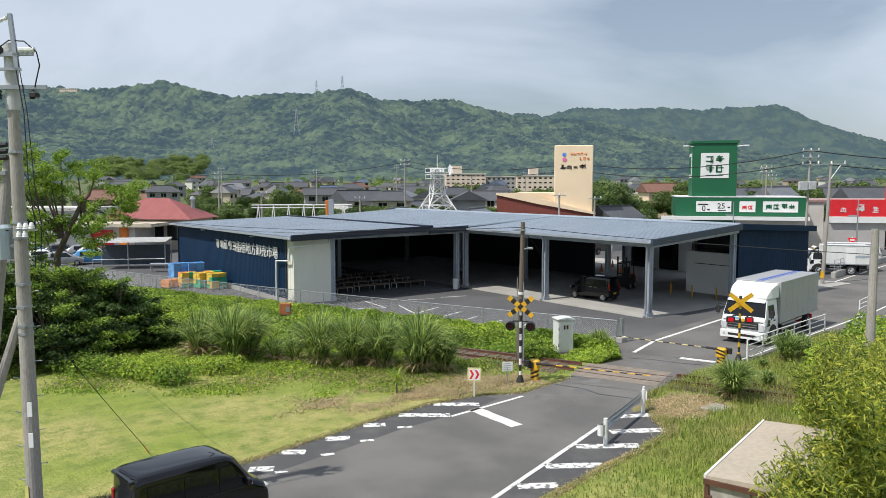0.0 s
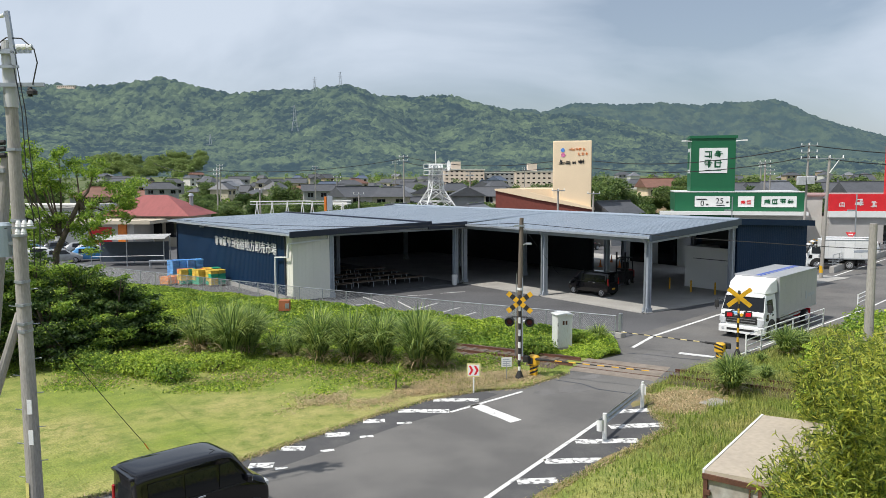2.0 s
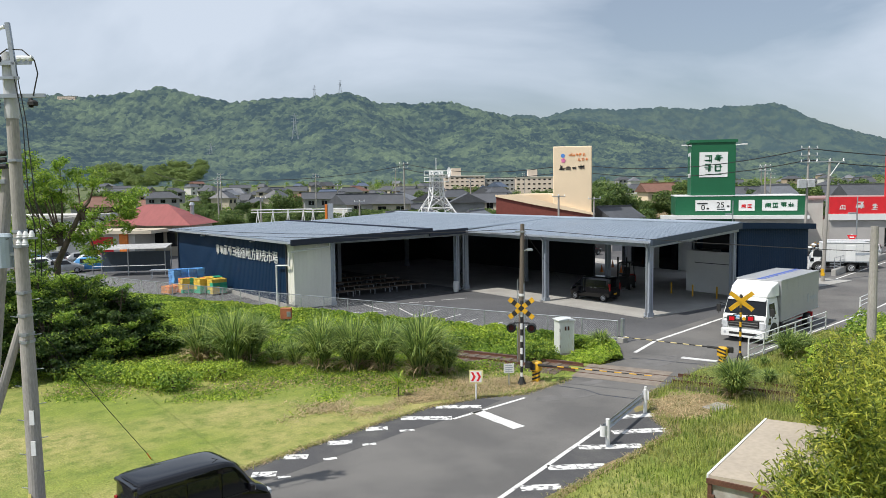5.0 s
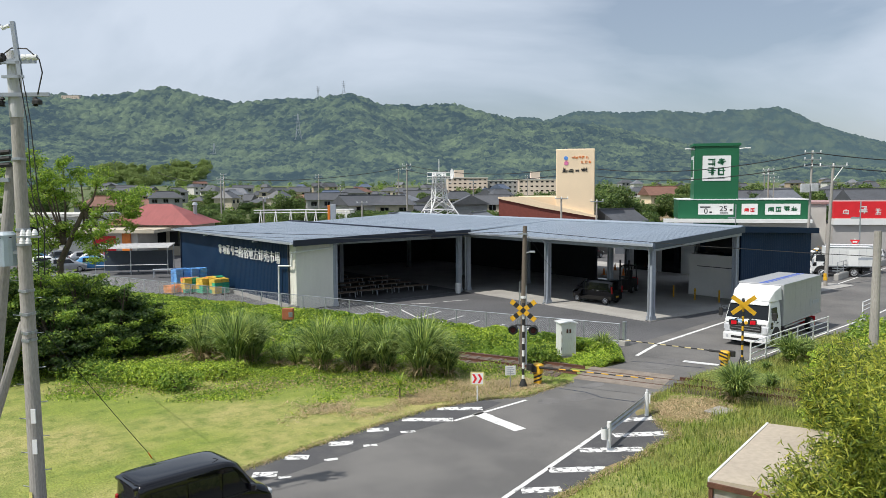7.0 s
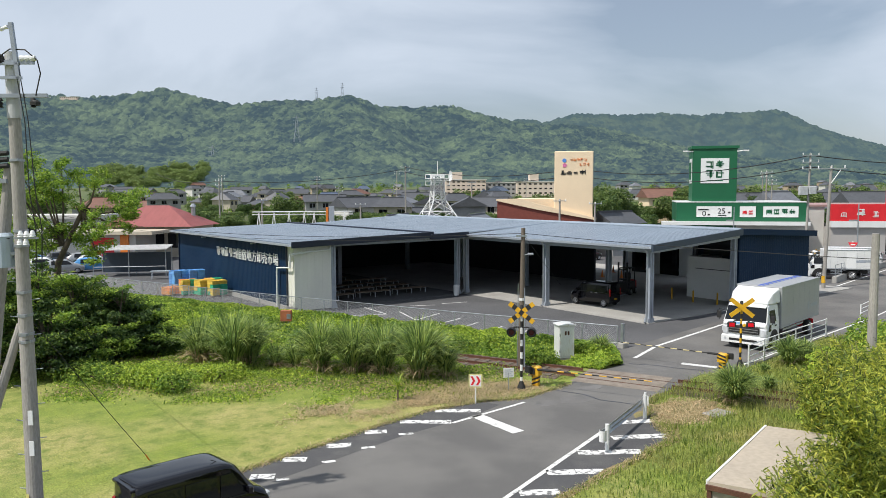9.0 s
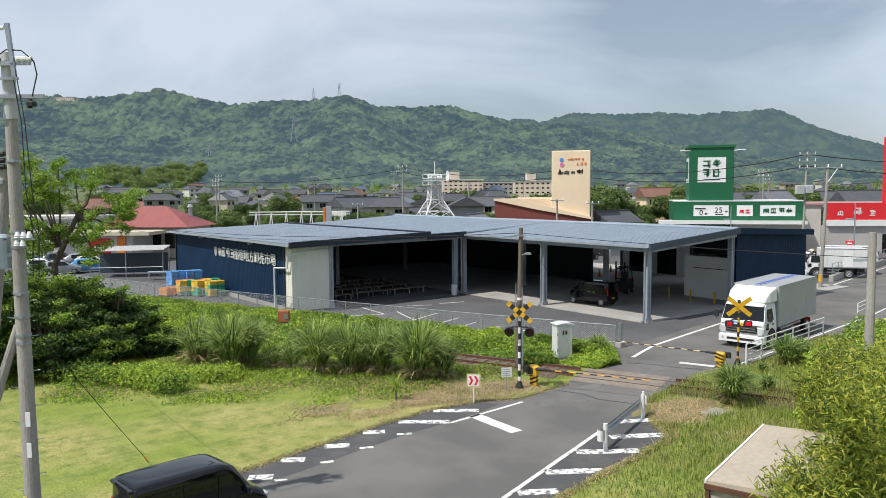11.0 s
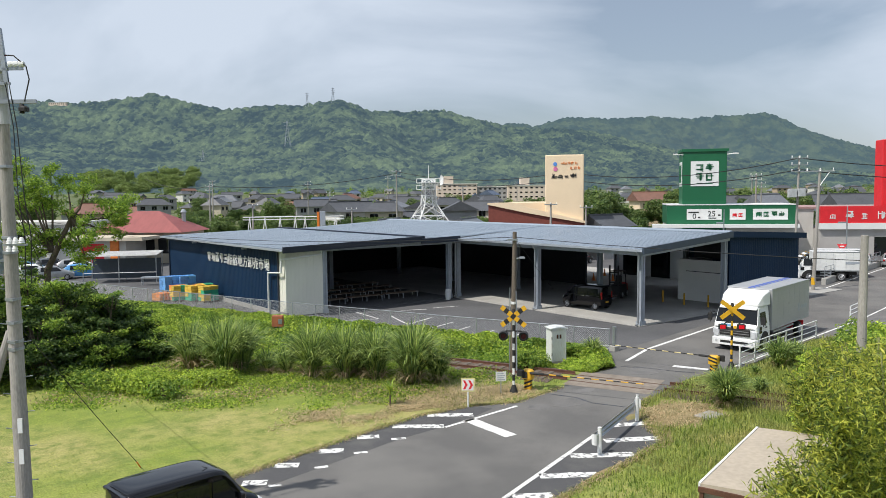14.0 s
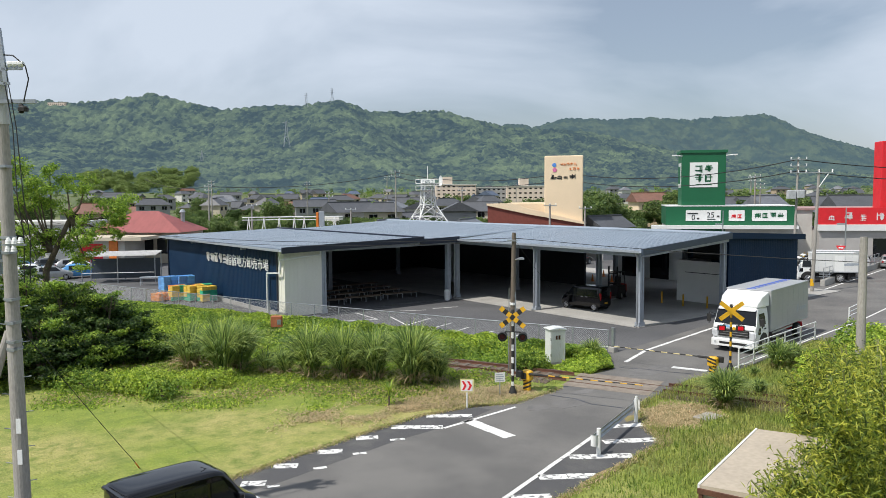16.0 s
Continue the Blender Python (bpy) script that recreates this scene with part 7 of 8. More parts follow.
def hedge():
    r = random.Random(5)
    rows = ((-20.6, 33.4, 2.2, 5.6, 100), (-17.9, 34.4, 1.6, 3.7, 70), (-19.8, 36.2, 2.0, 5.7, 90), (-18.0, 37.2, 1.7, 5.0, 80), (-16.4, 38.0, 1.4, 4.4, 75), (-15.5, 39.2, 1.05, 3.1, 50), (-21.8, 38, 2.5, 5.9, 80), (-18.8, 40.6, 1.9, 4.0, 60), (-16.4, 36.0, 1.2, 2.2, 45), (-20.2, 46, 2.2, 2.8, 45), (-14.5, 38.4, 0.8, 1.7, 32))
    for i, (x, d, w, h, n) in enumerate(rows):
        thicket_tree(x, d, w, h, n, LEAF_DARK if i % 3 else LEAF_THICKET, 60 + i)
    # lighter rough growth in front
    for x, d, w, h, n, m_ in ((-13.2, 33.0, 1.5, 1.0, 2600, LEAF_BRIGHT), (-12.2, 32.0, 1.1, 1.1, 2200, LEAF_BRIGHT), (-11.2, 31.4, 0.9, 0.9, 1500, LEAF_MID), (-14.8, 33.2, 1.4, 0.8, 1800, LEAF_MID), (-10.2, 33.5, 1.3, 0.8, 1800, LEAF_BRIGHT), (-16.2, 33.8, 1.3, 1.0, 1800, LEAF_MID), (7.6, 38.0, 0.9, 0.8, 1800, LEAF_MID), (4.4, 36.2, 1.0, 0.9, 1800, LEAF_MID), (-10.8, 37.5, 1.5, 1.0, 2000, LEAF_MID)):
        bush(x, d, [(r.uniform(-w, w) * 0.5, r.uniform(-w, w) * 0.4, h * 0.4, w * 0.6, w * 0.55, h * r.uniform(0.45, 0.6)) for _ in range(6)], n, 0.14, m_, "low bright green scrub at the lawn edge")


def near_tree():
    ob = thing("broadleaf_tree", "tall open broadleaf tree with bright green leaf tufts", "tree", town(-20.2, 40))
    fork, g = (1.25, 0, 7.3), Geo()
    g.rod((-0.4, 0, 0), (-0.1, 0, 4.6), 0.24, 0.17, 10).rod((-0.1, 0, 4.6), fork, 0.17, 0.11, 10)
    tufts = [(3.7, 0, 7.6, 1.25), (3.35, 0.3, 6.7, 0.8), (2.4, -0.3, 7.0, 0.8), (-1.3, 0.2, 10.0, 0.8), (-0.2, -0.2, 8.6, 1.2), (1.0, 0.3, 9.1, 0.75), (-1.9, 0.4, 8.3, 1.0), (0.9, 0.5, 6.2, 1.1), (-1.0, -0.3, 6.2, 1.3), (-2.2, 0, 5.6, 1.2), (1.9, 0, 5.3, 0.9), (-2.6, 0.2, 9.2, 0.8), (0.2, 0.2, 9.7, 0.6)]
    tufts += [(rng.uniform(-2.9, 2.8), rng.uniform(-0.8, 0.8), rng.uniform(4.9, 9.4), rng.uniform(0.4, 0.75)) for _ in range(9)]
    for x, y, z, rr in tufts:
        s = fork if x > 0.5 else (0.2, 0, 5.6)
        mid = (s[0] * 0.45 + x * 0.55, y * 0.5 + 0.1, s[2] * 0.5 + z * 0.5 - 0.2)
        g.rod(s, mid, 0.08, 0.05, 6).rod(mid, (x, y, z), 0.05, 0.015, 6)
    part("trunk", g, BARK, ob)
    for x, y, z, rr in tufts:
        blobs = [(x + rng.uniform(-0.8, 0.8) * rr, y + rng.uniform(-0.8, 0.8) * rr, z + rng.uniform(-0.6, 0.6) * rr, rr * 0.36, rr * 0.36, rr * 0.16) for _ in range(11)]
        C, o = cloud_points(blobs, int(950 * rr * rr))
        part("leaf_tuft", leaf_mesh("leaf_tuft", C + rng.normal(0, 0.07, C.shape), 0.19, 0.08, LEAF_TREE, o), None, ob, kind="stuff")


def ground_cover():
    # creeper between the yard fence and the track; past the signals it grows over the rails
    n = 90000
    Y = rng.uniform(23.3, 62, n)
    fence = np.interp(Y, [23.3, 26.1, 35.3, 48.6, 63.2], [28.7, 31.5, 27.8, 22.8, 17.8])
    track = 25.9 - 0.414 * (Y - 23)
    over = np.clip((Y - 29.5) / 3, 0, 1)
    t = rng.uniform(0, 1, n) ** 0.9
    X = track + 1.3 - 3.2 * over + (fence - track - 1.3 + 3.2 * over) * t
    H = (0.10 + 0.34 * np.abs(np.sin(X * 1.3 + 2 * np.sin(Y * 0.7))) * (0.5 + 0.5 * np.sin(Y * 1.9 + X)) + 0.16 * over + 0.1) * np.clip(t * 4 + over, 0.3, 1.3) * np.clip(1.9 - 1.3 * t, 0.5, 1) * np.interp(Y, [40, 55], [1, 0.55])
    keep = ~((np.abs(X - 27.5) < 0.7) & (np.abs(Y - 25.9) < 0.65))
    C = np.stack([X, Y, H * rng.uniform(0.4, 1, n)], 1)[keep]
    mid = (np.sin(C[:, 0] * 1.1) + np.sin(C[:, 1] * 0.9 + 1) + rng.normal(0, 0.8, len(C))) > 0.2
    solid("creeper", leaf_mesh("creeper", C[mid], 0.19, 0.13, LEAF_MID), None, "green creeper covering the railway bank", "creeper", kind="stuff")
    solid("creeper", leaf_mesh("creeper", C[~mid], 0.17, 0.12, LEAF_BRIGHT), None, "bright green creeper covering the railway bank", "creeper", kind="stuff")
    # wild growth past the lawn
    poly = [(18.2, 25.2), (16.6, 25.8), (12.6, 26.6), (10.4, 30.2), (6.2, 33.5), (2, 36), (6, 47), (16, 45), (22.8, 29.0), (21.5, 26)]
    X, Y = rng.uniform(2, 23, 150000), rng.uniform(24, 47, 150000)
    dens = np.sin(X * 0.9 + 1.5 * np.sin(Y * 0.6)) + np.sin(Y * 1.1 - X * 0.5) + rng.normal(0, 0.7, 150000)
    rim = np.clip((X + 0.75 * (Y - 25) - 16.5) / 5, -1, 1)
    wx = X + 0.9 * np.sin(Y * 1.3) + 0.4 * np.sin(Y * 3.1 + X) + rng.normal(0, 0.45, 150000)
    wy = Y + 0.8 * np.sin(X * 1.1 + 0.5) + 0.4 * np.sin(X * 2.7) + rng.normal(0, 0.45, 150000)
    k = inside(wx, wy, poly) & inside(X, Y, LAWN_EDGE[:9] + [(22, 28.5), (17, 46), (2, 48), (-5, 40)]) & (dens + 1.6 * rim > -0.55)
    H = 0.05 + 0.3 * np.abs(np.sin(X * 1.7) * np.sin(Y * 1.5 + 0.7 * X)) * (0.35 + 0.65 * np.clip(rim, 0, 1))
    C = np.stack([X, Y, H * rng.uniform(0.3, 1, 150000)], 1)
    which = rng.uniform(0, 1, 150000) + 0.25 * np.sin(X * 0.7 + Y)
    for lo, hi, mt, lab in ((-1, 0.55, LEAF_BRIGHT, "bright green wild growth beyond the lawn"), (0.55, 0.95, LEAF_MID, "mid-green wild growth beyond the lawn"), (0.95, 2, STRAW, "dry stalks in the wild growth beyond the lawn")):
        q = k & (which >= lo) & (which < hi)
        solid("wild_growth", leaf_mesh("wild_growth", C[q], 0.13, 0.06, mt), None, lab, "weeds", kind="stuff")
    # weeds between the lawn and the track
    n = 42000
    Y = rng.uniform(24.5, 50, n)
    wide = 1.4 + 3.6 * np.clip((Y - 26) / 5, 0, 1) + 0.9 * np.sin(Y * 0.8) + 0.6 * np.sin(Y * 2.1)
    u = rng.uniform(0, 1, n) ** 1.3
    X = 25.9 - 0.414 * (Y - 23) - 1.2 - u * wide
    z = rng.uniform(0.02, 0.36, n) * (0.55 + 0.45 * np.sin(Y * 2.3 + X)) * (1.15 - u) + 0.03
    keep = (Y > 28) | (rng.uniform(0, 1, n) < 0.18)
    C = np.stack([X, Y, z], 1)[keep]
    mid = rng.uniform(0, 1, len(C)) < 0.45
    solid("bank_weeds", leaf_mesh("bank_weeds", C[mid], 0.14, 0.08, LEAF_MID), None, "mixed green weeds along the track side", "weeds", kind="stuff")
    solid("bank_weeds", leaf_mesh("bank_weeds", C[~mid], 0.12, 0.07, LEAF_BRIGHT), None, "bright green weeds along the track side", "weeds", kind="stuff")


def blades(name, X, Y, hgt, width, material, label, lean=0.5, segs=2):
    n = len(X)
    base = np.stack([X, Y, np.zeros(n)], 1)
    H = hgt * rng.uniform(0.5, 1.25, n)
    solid(name, blade_mesh(name, base, H, H * lean * rng.uniform(0.2, 1.4, n), width, material, segs), None, label, "grass", kind="stuff")


def inside(X, Y, poly):
    c = np.zeros(len(X), bool)
    for (x0, y0), (x1, y1) in zip(poly, poly[1:] + poly[:1]):
        hit = ((y0 > Y) != (y1 > Y)) & (X < (x1 - x0) * (Y - y0) / ((y1 - y0) or 1e-9) + x0)
        c ^= hit
    return c


LAWN_EDGE = [(-5, 21.1), (8.3, 21.32), (10.8, 21.87), (13.7, 22.47), (17, 23.02), (19.4, 22.72), (20.9, 22.05), (24, 22.45), (25.4, 23.1), (22, 28.5), (17, 33), (10, 41), (-5, 44)]
VERGE_EDGE = [(5, 12.28), (14.8, 14.08), (19.3, 14.78), (21.42, 15.15), (22.45, 16.55), (24.25, 18.35), (25.6, 18.85), (29.8, 19.6), (33, 19.1), (43, 20.2), (50, 20), (40, 12), (20, 6), (8, 2)]


def grasses():
    X, Y = rng.uniform(-2, 25, 55000), rng.uniform(20.5, 41, 55000)
    k = inside(X, Y, LAWN_EDGE)
    blades("lawn_grass", X[k], Y[k], 0.024, 0.03, GRASS_BLADE, "short yellow-green mown grass blades", 2.2, 1)
    # coarse growth towards the track
    X, Y = rng.uniform(5, 25, 60000), rng.uniform(23, 36, 60000)
    k = inside(X, Y, LAWN_EDGE) & (rng.uniform(0, 1, 60000) < np.where((X > 16) & (Y < 26.5), 0.3, 1.0)) & (X + 0.45 * (Y - 23) > 18.5 + 1.2 * np.sin(X * 0.9) + 0.8 * np.sin(X * 2.3 + Y))
    blades("rough_grass", X[k], Y[k], 0.2, 0.02, GRASS_TALL, "rough uneven grass before the track", 0.8, 2)
    straw = k & (np.sin(X * 1.1 + 1.3) + np.sin(Y * 1.7 + X * 0.6) > 0.35)
    blades("cut_straw", X[straw] + rng.uniform(-0.3, 0.3, straw.sum()), Y[straw], 0.12, 0.03, STRAW, "dry cut straw lying on the bank", 2.2, 2)
    X = rng.uniform(11.5, 23, 26000)
    Y = 24.5 + (18 - X) * 0.14 + rng.normal(0, 0.8, 26000)
    k = inside(X, Y, LAWN_EDGE) & (X > 11 + rng.uniform(0, 7, 26000)) & (np.sin(X * 1.9 + Y) + np.sin(Y * 2.7 - X * 0.8) + rng.normal(0, 0.6, 26000) > np.where(X > 18, -1.2, 0.15))
    blades("cut_straw", X[k], Y[k], 0.1, 0.035, STRAW, "dry cut straw round the road signs", 2.5, 2)
    # verge on the other side of the lane
    X, Y = rng.uniform(6, 48, 120000), rng.uniform(3, 21, 120000)
    cont = pose(13.2, 8.55, 0, 0, 0, 15.5).inverted()
    lx = cont[0][0] * X + cont[0][1] * Y + cont[0][3]
    ly = cont[1][0] * X + cont[1][1] * Y + cont[1][3]
    free = inside(X, Y, VERGE_EDGE) & ~((lx > -0.15) & (lx < 4.6) & (ly > -2.35) & (ly < 0.15)) & (Y > 0.25 * X + 2)
    free &= ~((X > 44) & (Y > 18.5))
    dry = ((X - 24.3) / 2.6) ** 2 + ((Y - 16.9) / 1.35) ** 2 < 1 + 0.4 * np.sin(X * 3)
    k = free & ~dry
    tall = 0.16 + 0.30 * np.clip((X - 15 - (Y - 12) * 0.8) / 5, 0, 1)
    n = k.sum()
    base = np.stack([X[k], Y[k], np.zeros(n)], 1)
    H = tall[k] * rng.uniform(0.5, 1.3, n)
    solid("verge_grass", blade_mesh("verge_grass", base, H, H * rng.uniform(0.1, 0.9, n), 0.022, GRASS_TALL, 2), None, "tall green verge grass beside the lane", "grass", kind="stuff")
    k = free & dry
    blades("cut_straw", X[k], Y[k], 0.13, 0.035, STRAW, "dry cut straw patch beside the guardrail", 2.2, 2)
    # dry ground under the straw
    for cx, cy, a, b in ((24.2, 16.9, 2.5, 1.3), (18.9, 23.9, 2.2, 0.7)):
        pts = [(cx + a * math.cos(t) * random.uniform(0.75, 1.05), cy + b * math.sin(t) * random.uniform(0.75, 1.05)) for t in [i * 0.314 for i in range(20)]]
        solid("dry_patch", Geo().prism(pts, -0.1, 0.006, "z"), DRY, "patch of dry trampled grass", kind="structure")
    # drift of dirt and dead grass on the shoulder's edge
    for i, (cx, cy, a, b, rot) in enumerate(((22.2, 15.9, 1.5, 0.35, 48), (20.3, 15.0, 1.3, 0.22, 10), (17.4, 14.55, 1.6, 0.2, 10), (14.2, 13.95, 1.7, 0.22, 11), (23.6, 17.9, 0.9, 0.3, 40))):
        q = Matrix.Rotation(radians(rot), 2)
        pts = [tuple(Vector((cx, cy)) + q @ Vector((a * math.cos(t) * random.uniform(0.75, 1.05), b * math.sin(t) * random.uniform(0.6, 1.1)))) for t in [k * 0.314 for k in range(20)]]
        solid("dirt_drift", Geo().prism(pts, -0.05, 0.0085 + 0.0004 * i, "z"), DRY, "drift of brown dirt on the lane edge", kind="structure")
    # dry fringe along the lane's edges
    for pts in ([(5, 12.3), (14.8, 14.1), (19.3, 14.8), (21.4, 15.2), (22.4, 16.6), (24.2, 18.4), (25.6, 18.9)], [(4, 21.3), (8.3, 21.3), (10.8, 21.85), (13.7, 22.45), (17, 23), (19.4, 22.7), (20.9, 22), (24, 22.4)]):
        P = np.array(pts)
        n = 5000
        t = rng.uniform(0, len(pts) - 1.001, n)
        i = t.astype(int)
        q = P[i] + (P[i + 1] - P[i]) * (t - i)[:, None] + rng.normal(0, 0.10, (n, 2))
        k = rng.uniform(0, 1, n) < 0.5
        blades("verge_fringe", q[k, 0], q[k, 1], 0.09, 0.03, STRAW, "dry grass fringe at the asphalt edge", 1.8, 2)
        blades("verge_fringe", q[~k, 0], q[~k, 1], 0.12, 0.025, GRASS_TALL, "green grass fringe at the asphalt edge", 1.0, 2)
    solid("drain_cover", Geo().slab(24.7, 15.6, 0, 25.7, 16.3, 0.05, 0.02), CONCRETE, "flat grey concrete drain cover in the grass", "drain cover")


def fountain(name, base, H, spread, width, material, segs=6):
    """Long blades that rise and arch over, the outer ones drooping to the ground."""
    n = len(base)
    ang = np.arctan2(base[:, 1], base[:, 0]) + rng.normal(0, 0.9, n)
    dirv = np.stack([np.cos(ang), np.sin(ang), np.zeros(n)], 1)
    tw = ang + rng.normal(0, 0.6, n)
    side = np.stack([-np.sin(tw), np.cos(tw), np.zeros(n)], 1)
    rings = []
    for k in range(segs + 1):
        t = k / segs
        p = base + dirv * (H * spread * (0.25 * t + 0.75 * t ** 2))[:, None] + np.array([0, 0, 1]) * (H * (t - (0.25 + 0.75 * spread) * t ** 2.4 * 0.85))[:, None]
        w = (width * min(1, 0.55 + 2 * t) * (1 - t ** 3) + 0.002)
        rings.append(np.stack([p - side * w / 2, p + side * w / 2], 1))
    P = np.stack(rings, 1).reshape(-1, 3)
    o = np.arange(n)[:, None] * (segs + 1) * 2
    idx = [o + np.array([[2 * k, 2 * k + 1, 2 * k + 3, 2 * k + 2]]) for k in range(segs)]
    me = bpy.data.meshes.new(name)
    me.from_pydata(P.tolist(), [], np.concatenate(idx).tolist())
    me.materials.append(material)
    return me


def pampas(x, d, h, n, material=LEAF_PAMPAS, label="tall arching clump of green pampas grass", dead=0.12):
    n = int(n * 1.25)
    ob = thing("pampas_clump", label, "pampas grass", town(x, d), "pampas grass clumps")
    for k, mt, nm, lo, hi, sp, lab in ((int(n * 0.7), material, "foliage", 0.9, 1.75, 0.62, ""), (int(n * dead * 0.6), STRAW, "dead_foliage", 0.3, 0.68, 1.0, "dry straw-coloured dead blades")):
        if not k:
            continue
        r = np.sqrt(rng.uniform(0, 1, k)) * h * 0.15
        a = rng.uniform(0, 2 * math.pi, k)
        base = np.stack([r * np.cos(a), r * np.sin(a), np.zeros(k)], 1)
        H = 1.12 * h * rng.uniform(lo, hi, k)
        part(nm, fountain(nm, base, H, rng.uniform(0.08, 1.0, k) ** 0.8 * sp, 0.05, mt), None, ob, lab)
    return ob


def pampas_row():
    for x, d, h, n, dead in ((-10.0, 35.6, 2.2, 900, 0.1), (-9.4, 36.4, 2.0, 600, 0.1), (-12.0, 37.0, 1.9, 420, 0.9), (-8.0, 35.8, 1.0, 300, 1.2), (-7.0, 35.2, 1.1, 450, 0.5), (-5.75, 34.8, 2.0, 1100, 0.2), (-4.2, 34.5, 1.95, 1000, 0.2), (-2.75, 34.2, 1.95, 1000, 0.2), (-1.05, 33.4, 2.15, 1300, 0.2), (-3.5, 34.9, 1.3, 500, 0.4), (0.05, 33.6, 1.2, 450, 0.4), (11.3, 29.2, 1.25, 1300, 0.2), (16.3, 35.6, 1.15, 800, 0.1), (12.4, 33.4, 0.35, 200, 0.2), (14.6, 34.2, 0.4, 220, 0.1), (7.9, 38.0, 0.9, 500, 0.1), (17.5, 36.6, 0.9, 500, 0.1), (13.4, 31.0, 0.6, 350, 0.3)):
        pampas(x, d, h, n, dead=dead)
    # small palm-like plant
    ob = thing("young_palm", "small spiky young palm plant in the grass", "plant", town(-1.85, 29.9))
    part("stem", Geo().rod((0, 0, 0), (0, 0, 0.45), 0.04, 0.03), BARK, ob)
    n = 60
    base = np.tile(np.array([[0, 0, 0.42]]), (n, 1))
    H = 0.95 * rng.uniform(0.5, 1.1, n)
    part("frond_crown", blade_mesh("frond_crown", base, H, H * rng.uniform(0.2, 0.9, n), 0.05, LEAF_BRIGHT, 3, 1.0), None, ob)


def bamboo():
    top_line = ([6.5, 7.2, 8.0, 9.2, 10.5, 12.0, 14.0, 18], [1.2, 2.0, 2.9, 3.9, 4.3, 4.9, 5.2, 5.2])
    r = random.Random(8)
    spots = []
    for i in range(90):
        d = r.uniform(13.2, 23.5)
        x = r.uniform(0.505 if d < 18 else 0.53, 0.68) * d
        wx, wy = out_there(x, d)[:2]
        q = pose(13.2, 8.55, 0, 0, 0, 15.5).inverted() @ Vector((wx, wy, 0))
        if -0.4 < q.x < 4.8 and -2.5 < q.y < 0.4:
            continue
        spots.append((x, d))
    inv = pose(0, 0, 0, 0, 0, 37.6)
    over = []
    for i in range(34):
        side = i % 3
        q = pose(13.2, 8.55, 0, 0, 0, 15.5) @ Vector((r.uniform(0.2, 4.8), -2.5 - r.uniform(0, 0.9), 0) if side else (r.uniform(-1.6, 0.2), r.uniform(-3.4, -2.3), 0))
        w = inv @ q
        over.append((w.x, w.y))
    for x, d in spots + over:
        k = x / d
        ztop = 8.4 - np.interp(k, [0.45, 0.47, 0.50, 0.54, 0.60, 0.68], [390, 310, 262, 236, 245, 255]) * d / 1351 * r.uniform(1.0, 1.28)
        ztop = max(1.2, ztop)
        ob = thing("bamboo", "slender leafy yellow-green bamboo in a thicket", "bamboo", town(x, d), "bamboo thicket")
        a, bend = r.uniform(0, 6.28), r.uniform(0.3, 1.0)
        if (x, d) in over:
            a, bend, ztop = r.uniform(1.9, 3.4), r.uniform(0.7, 1.7), r.uniform(2.9, 4.1) - 0.09 * max(0, 15 - d)
        elif k < 0.53:
            a = r.uniform(2.4, 3.8)
        pt = lambda t: Vector((math.cos(a) * bend * t ** 2.2, math.sin(a) * bend * t ** 2.2, ztop * (t - 0.06 * t ** 4)))
        part("culm", Geo().pipe([tuple(pt(i / 6)) for i in range(7)], 0.016, 5), mat("bamboo culm", (0.22, 0.24, 0.07), 0.5) if "bamboo culm" not in bpy.data.materials else bpy.data.materials["bamboo culm"], ob)
        n = int(620 + 240 * ztop)
        t = 1 - 0.85 * np.sqrt(rng.uniform(0, 1, n)) * rng.uniform(0.3, 1, n)
        base = np.array([pt(q) for q in t])
        hub = np.round(rng.uniform(0, 40, n))
        ha = hub * 2.4
        reach = 0.12 + 0.62 * (hub % 7) / 7 * np.clip(1.25 - t, 0.2, 1)
        C = base + np.stack([np.cos(ha) * reach, np.sin(ha) * reach, -0.15 * reach + 0.1 * np.sin(hub)], 1) + rng.normal(0, 0.075, (n, 3))
        part("foliage", leaf_mesh("foliage", C, 0.18, 0.034, LEAF_BAMBOO, None, 0.7), None, ob)
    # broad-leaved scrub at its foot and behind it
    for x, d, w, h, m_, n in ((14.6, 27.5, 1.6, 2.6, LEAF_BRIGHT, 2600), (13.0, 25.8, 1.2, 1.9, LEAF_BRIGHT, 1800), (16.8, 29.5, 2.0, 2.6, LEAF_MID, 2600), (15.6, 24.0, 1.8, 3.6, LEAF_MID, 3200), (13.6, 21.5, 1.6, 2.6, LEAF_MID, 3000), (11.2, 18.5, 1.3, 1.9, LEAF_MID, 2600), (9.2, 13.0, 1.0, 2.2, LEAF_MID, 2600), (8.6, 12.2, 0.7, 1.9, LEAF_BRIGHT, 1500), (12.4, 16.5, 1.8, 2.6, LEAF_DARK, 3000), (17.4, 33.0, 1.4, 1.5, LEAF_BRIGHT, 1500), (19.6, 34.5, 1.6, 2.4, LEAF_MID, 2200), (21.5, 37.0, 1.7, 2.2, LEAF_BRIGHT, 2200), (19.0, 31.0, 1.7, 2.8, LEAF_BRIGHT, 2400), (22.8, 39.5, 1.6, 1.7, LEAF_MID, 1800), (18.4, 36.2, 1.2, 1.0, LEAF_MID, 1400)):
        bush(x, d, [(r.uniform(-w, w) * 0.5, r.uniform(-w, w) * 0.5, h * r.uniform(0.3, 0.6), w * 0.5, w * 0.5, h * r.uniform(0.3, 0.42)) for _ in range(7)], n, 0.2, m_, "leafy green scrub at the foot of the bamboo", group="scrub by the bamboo")


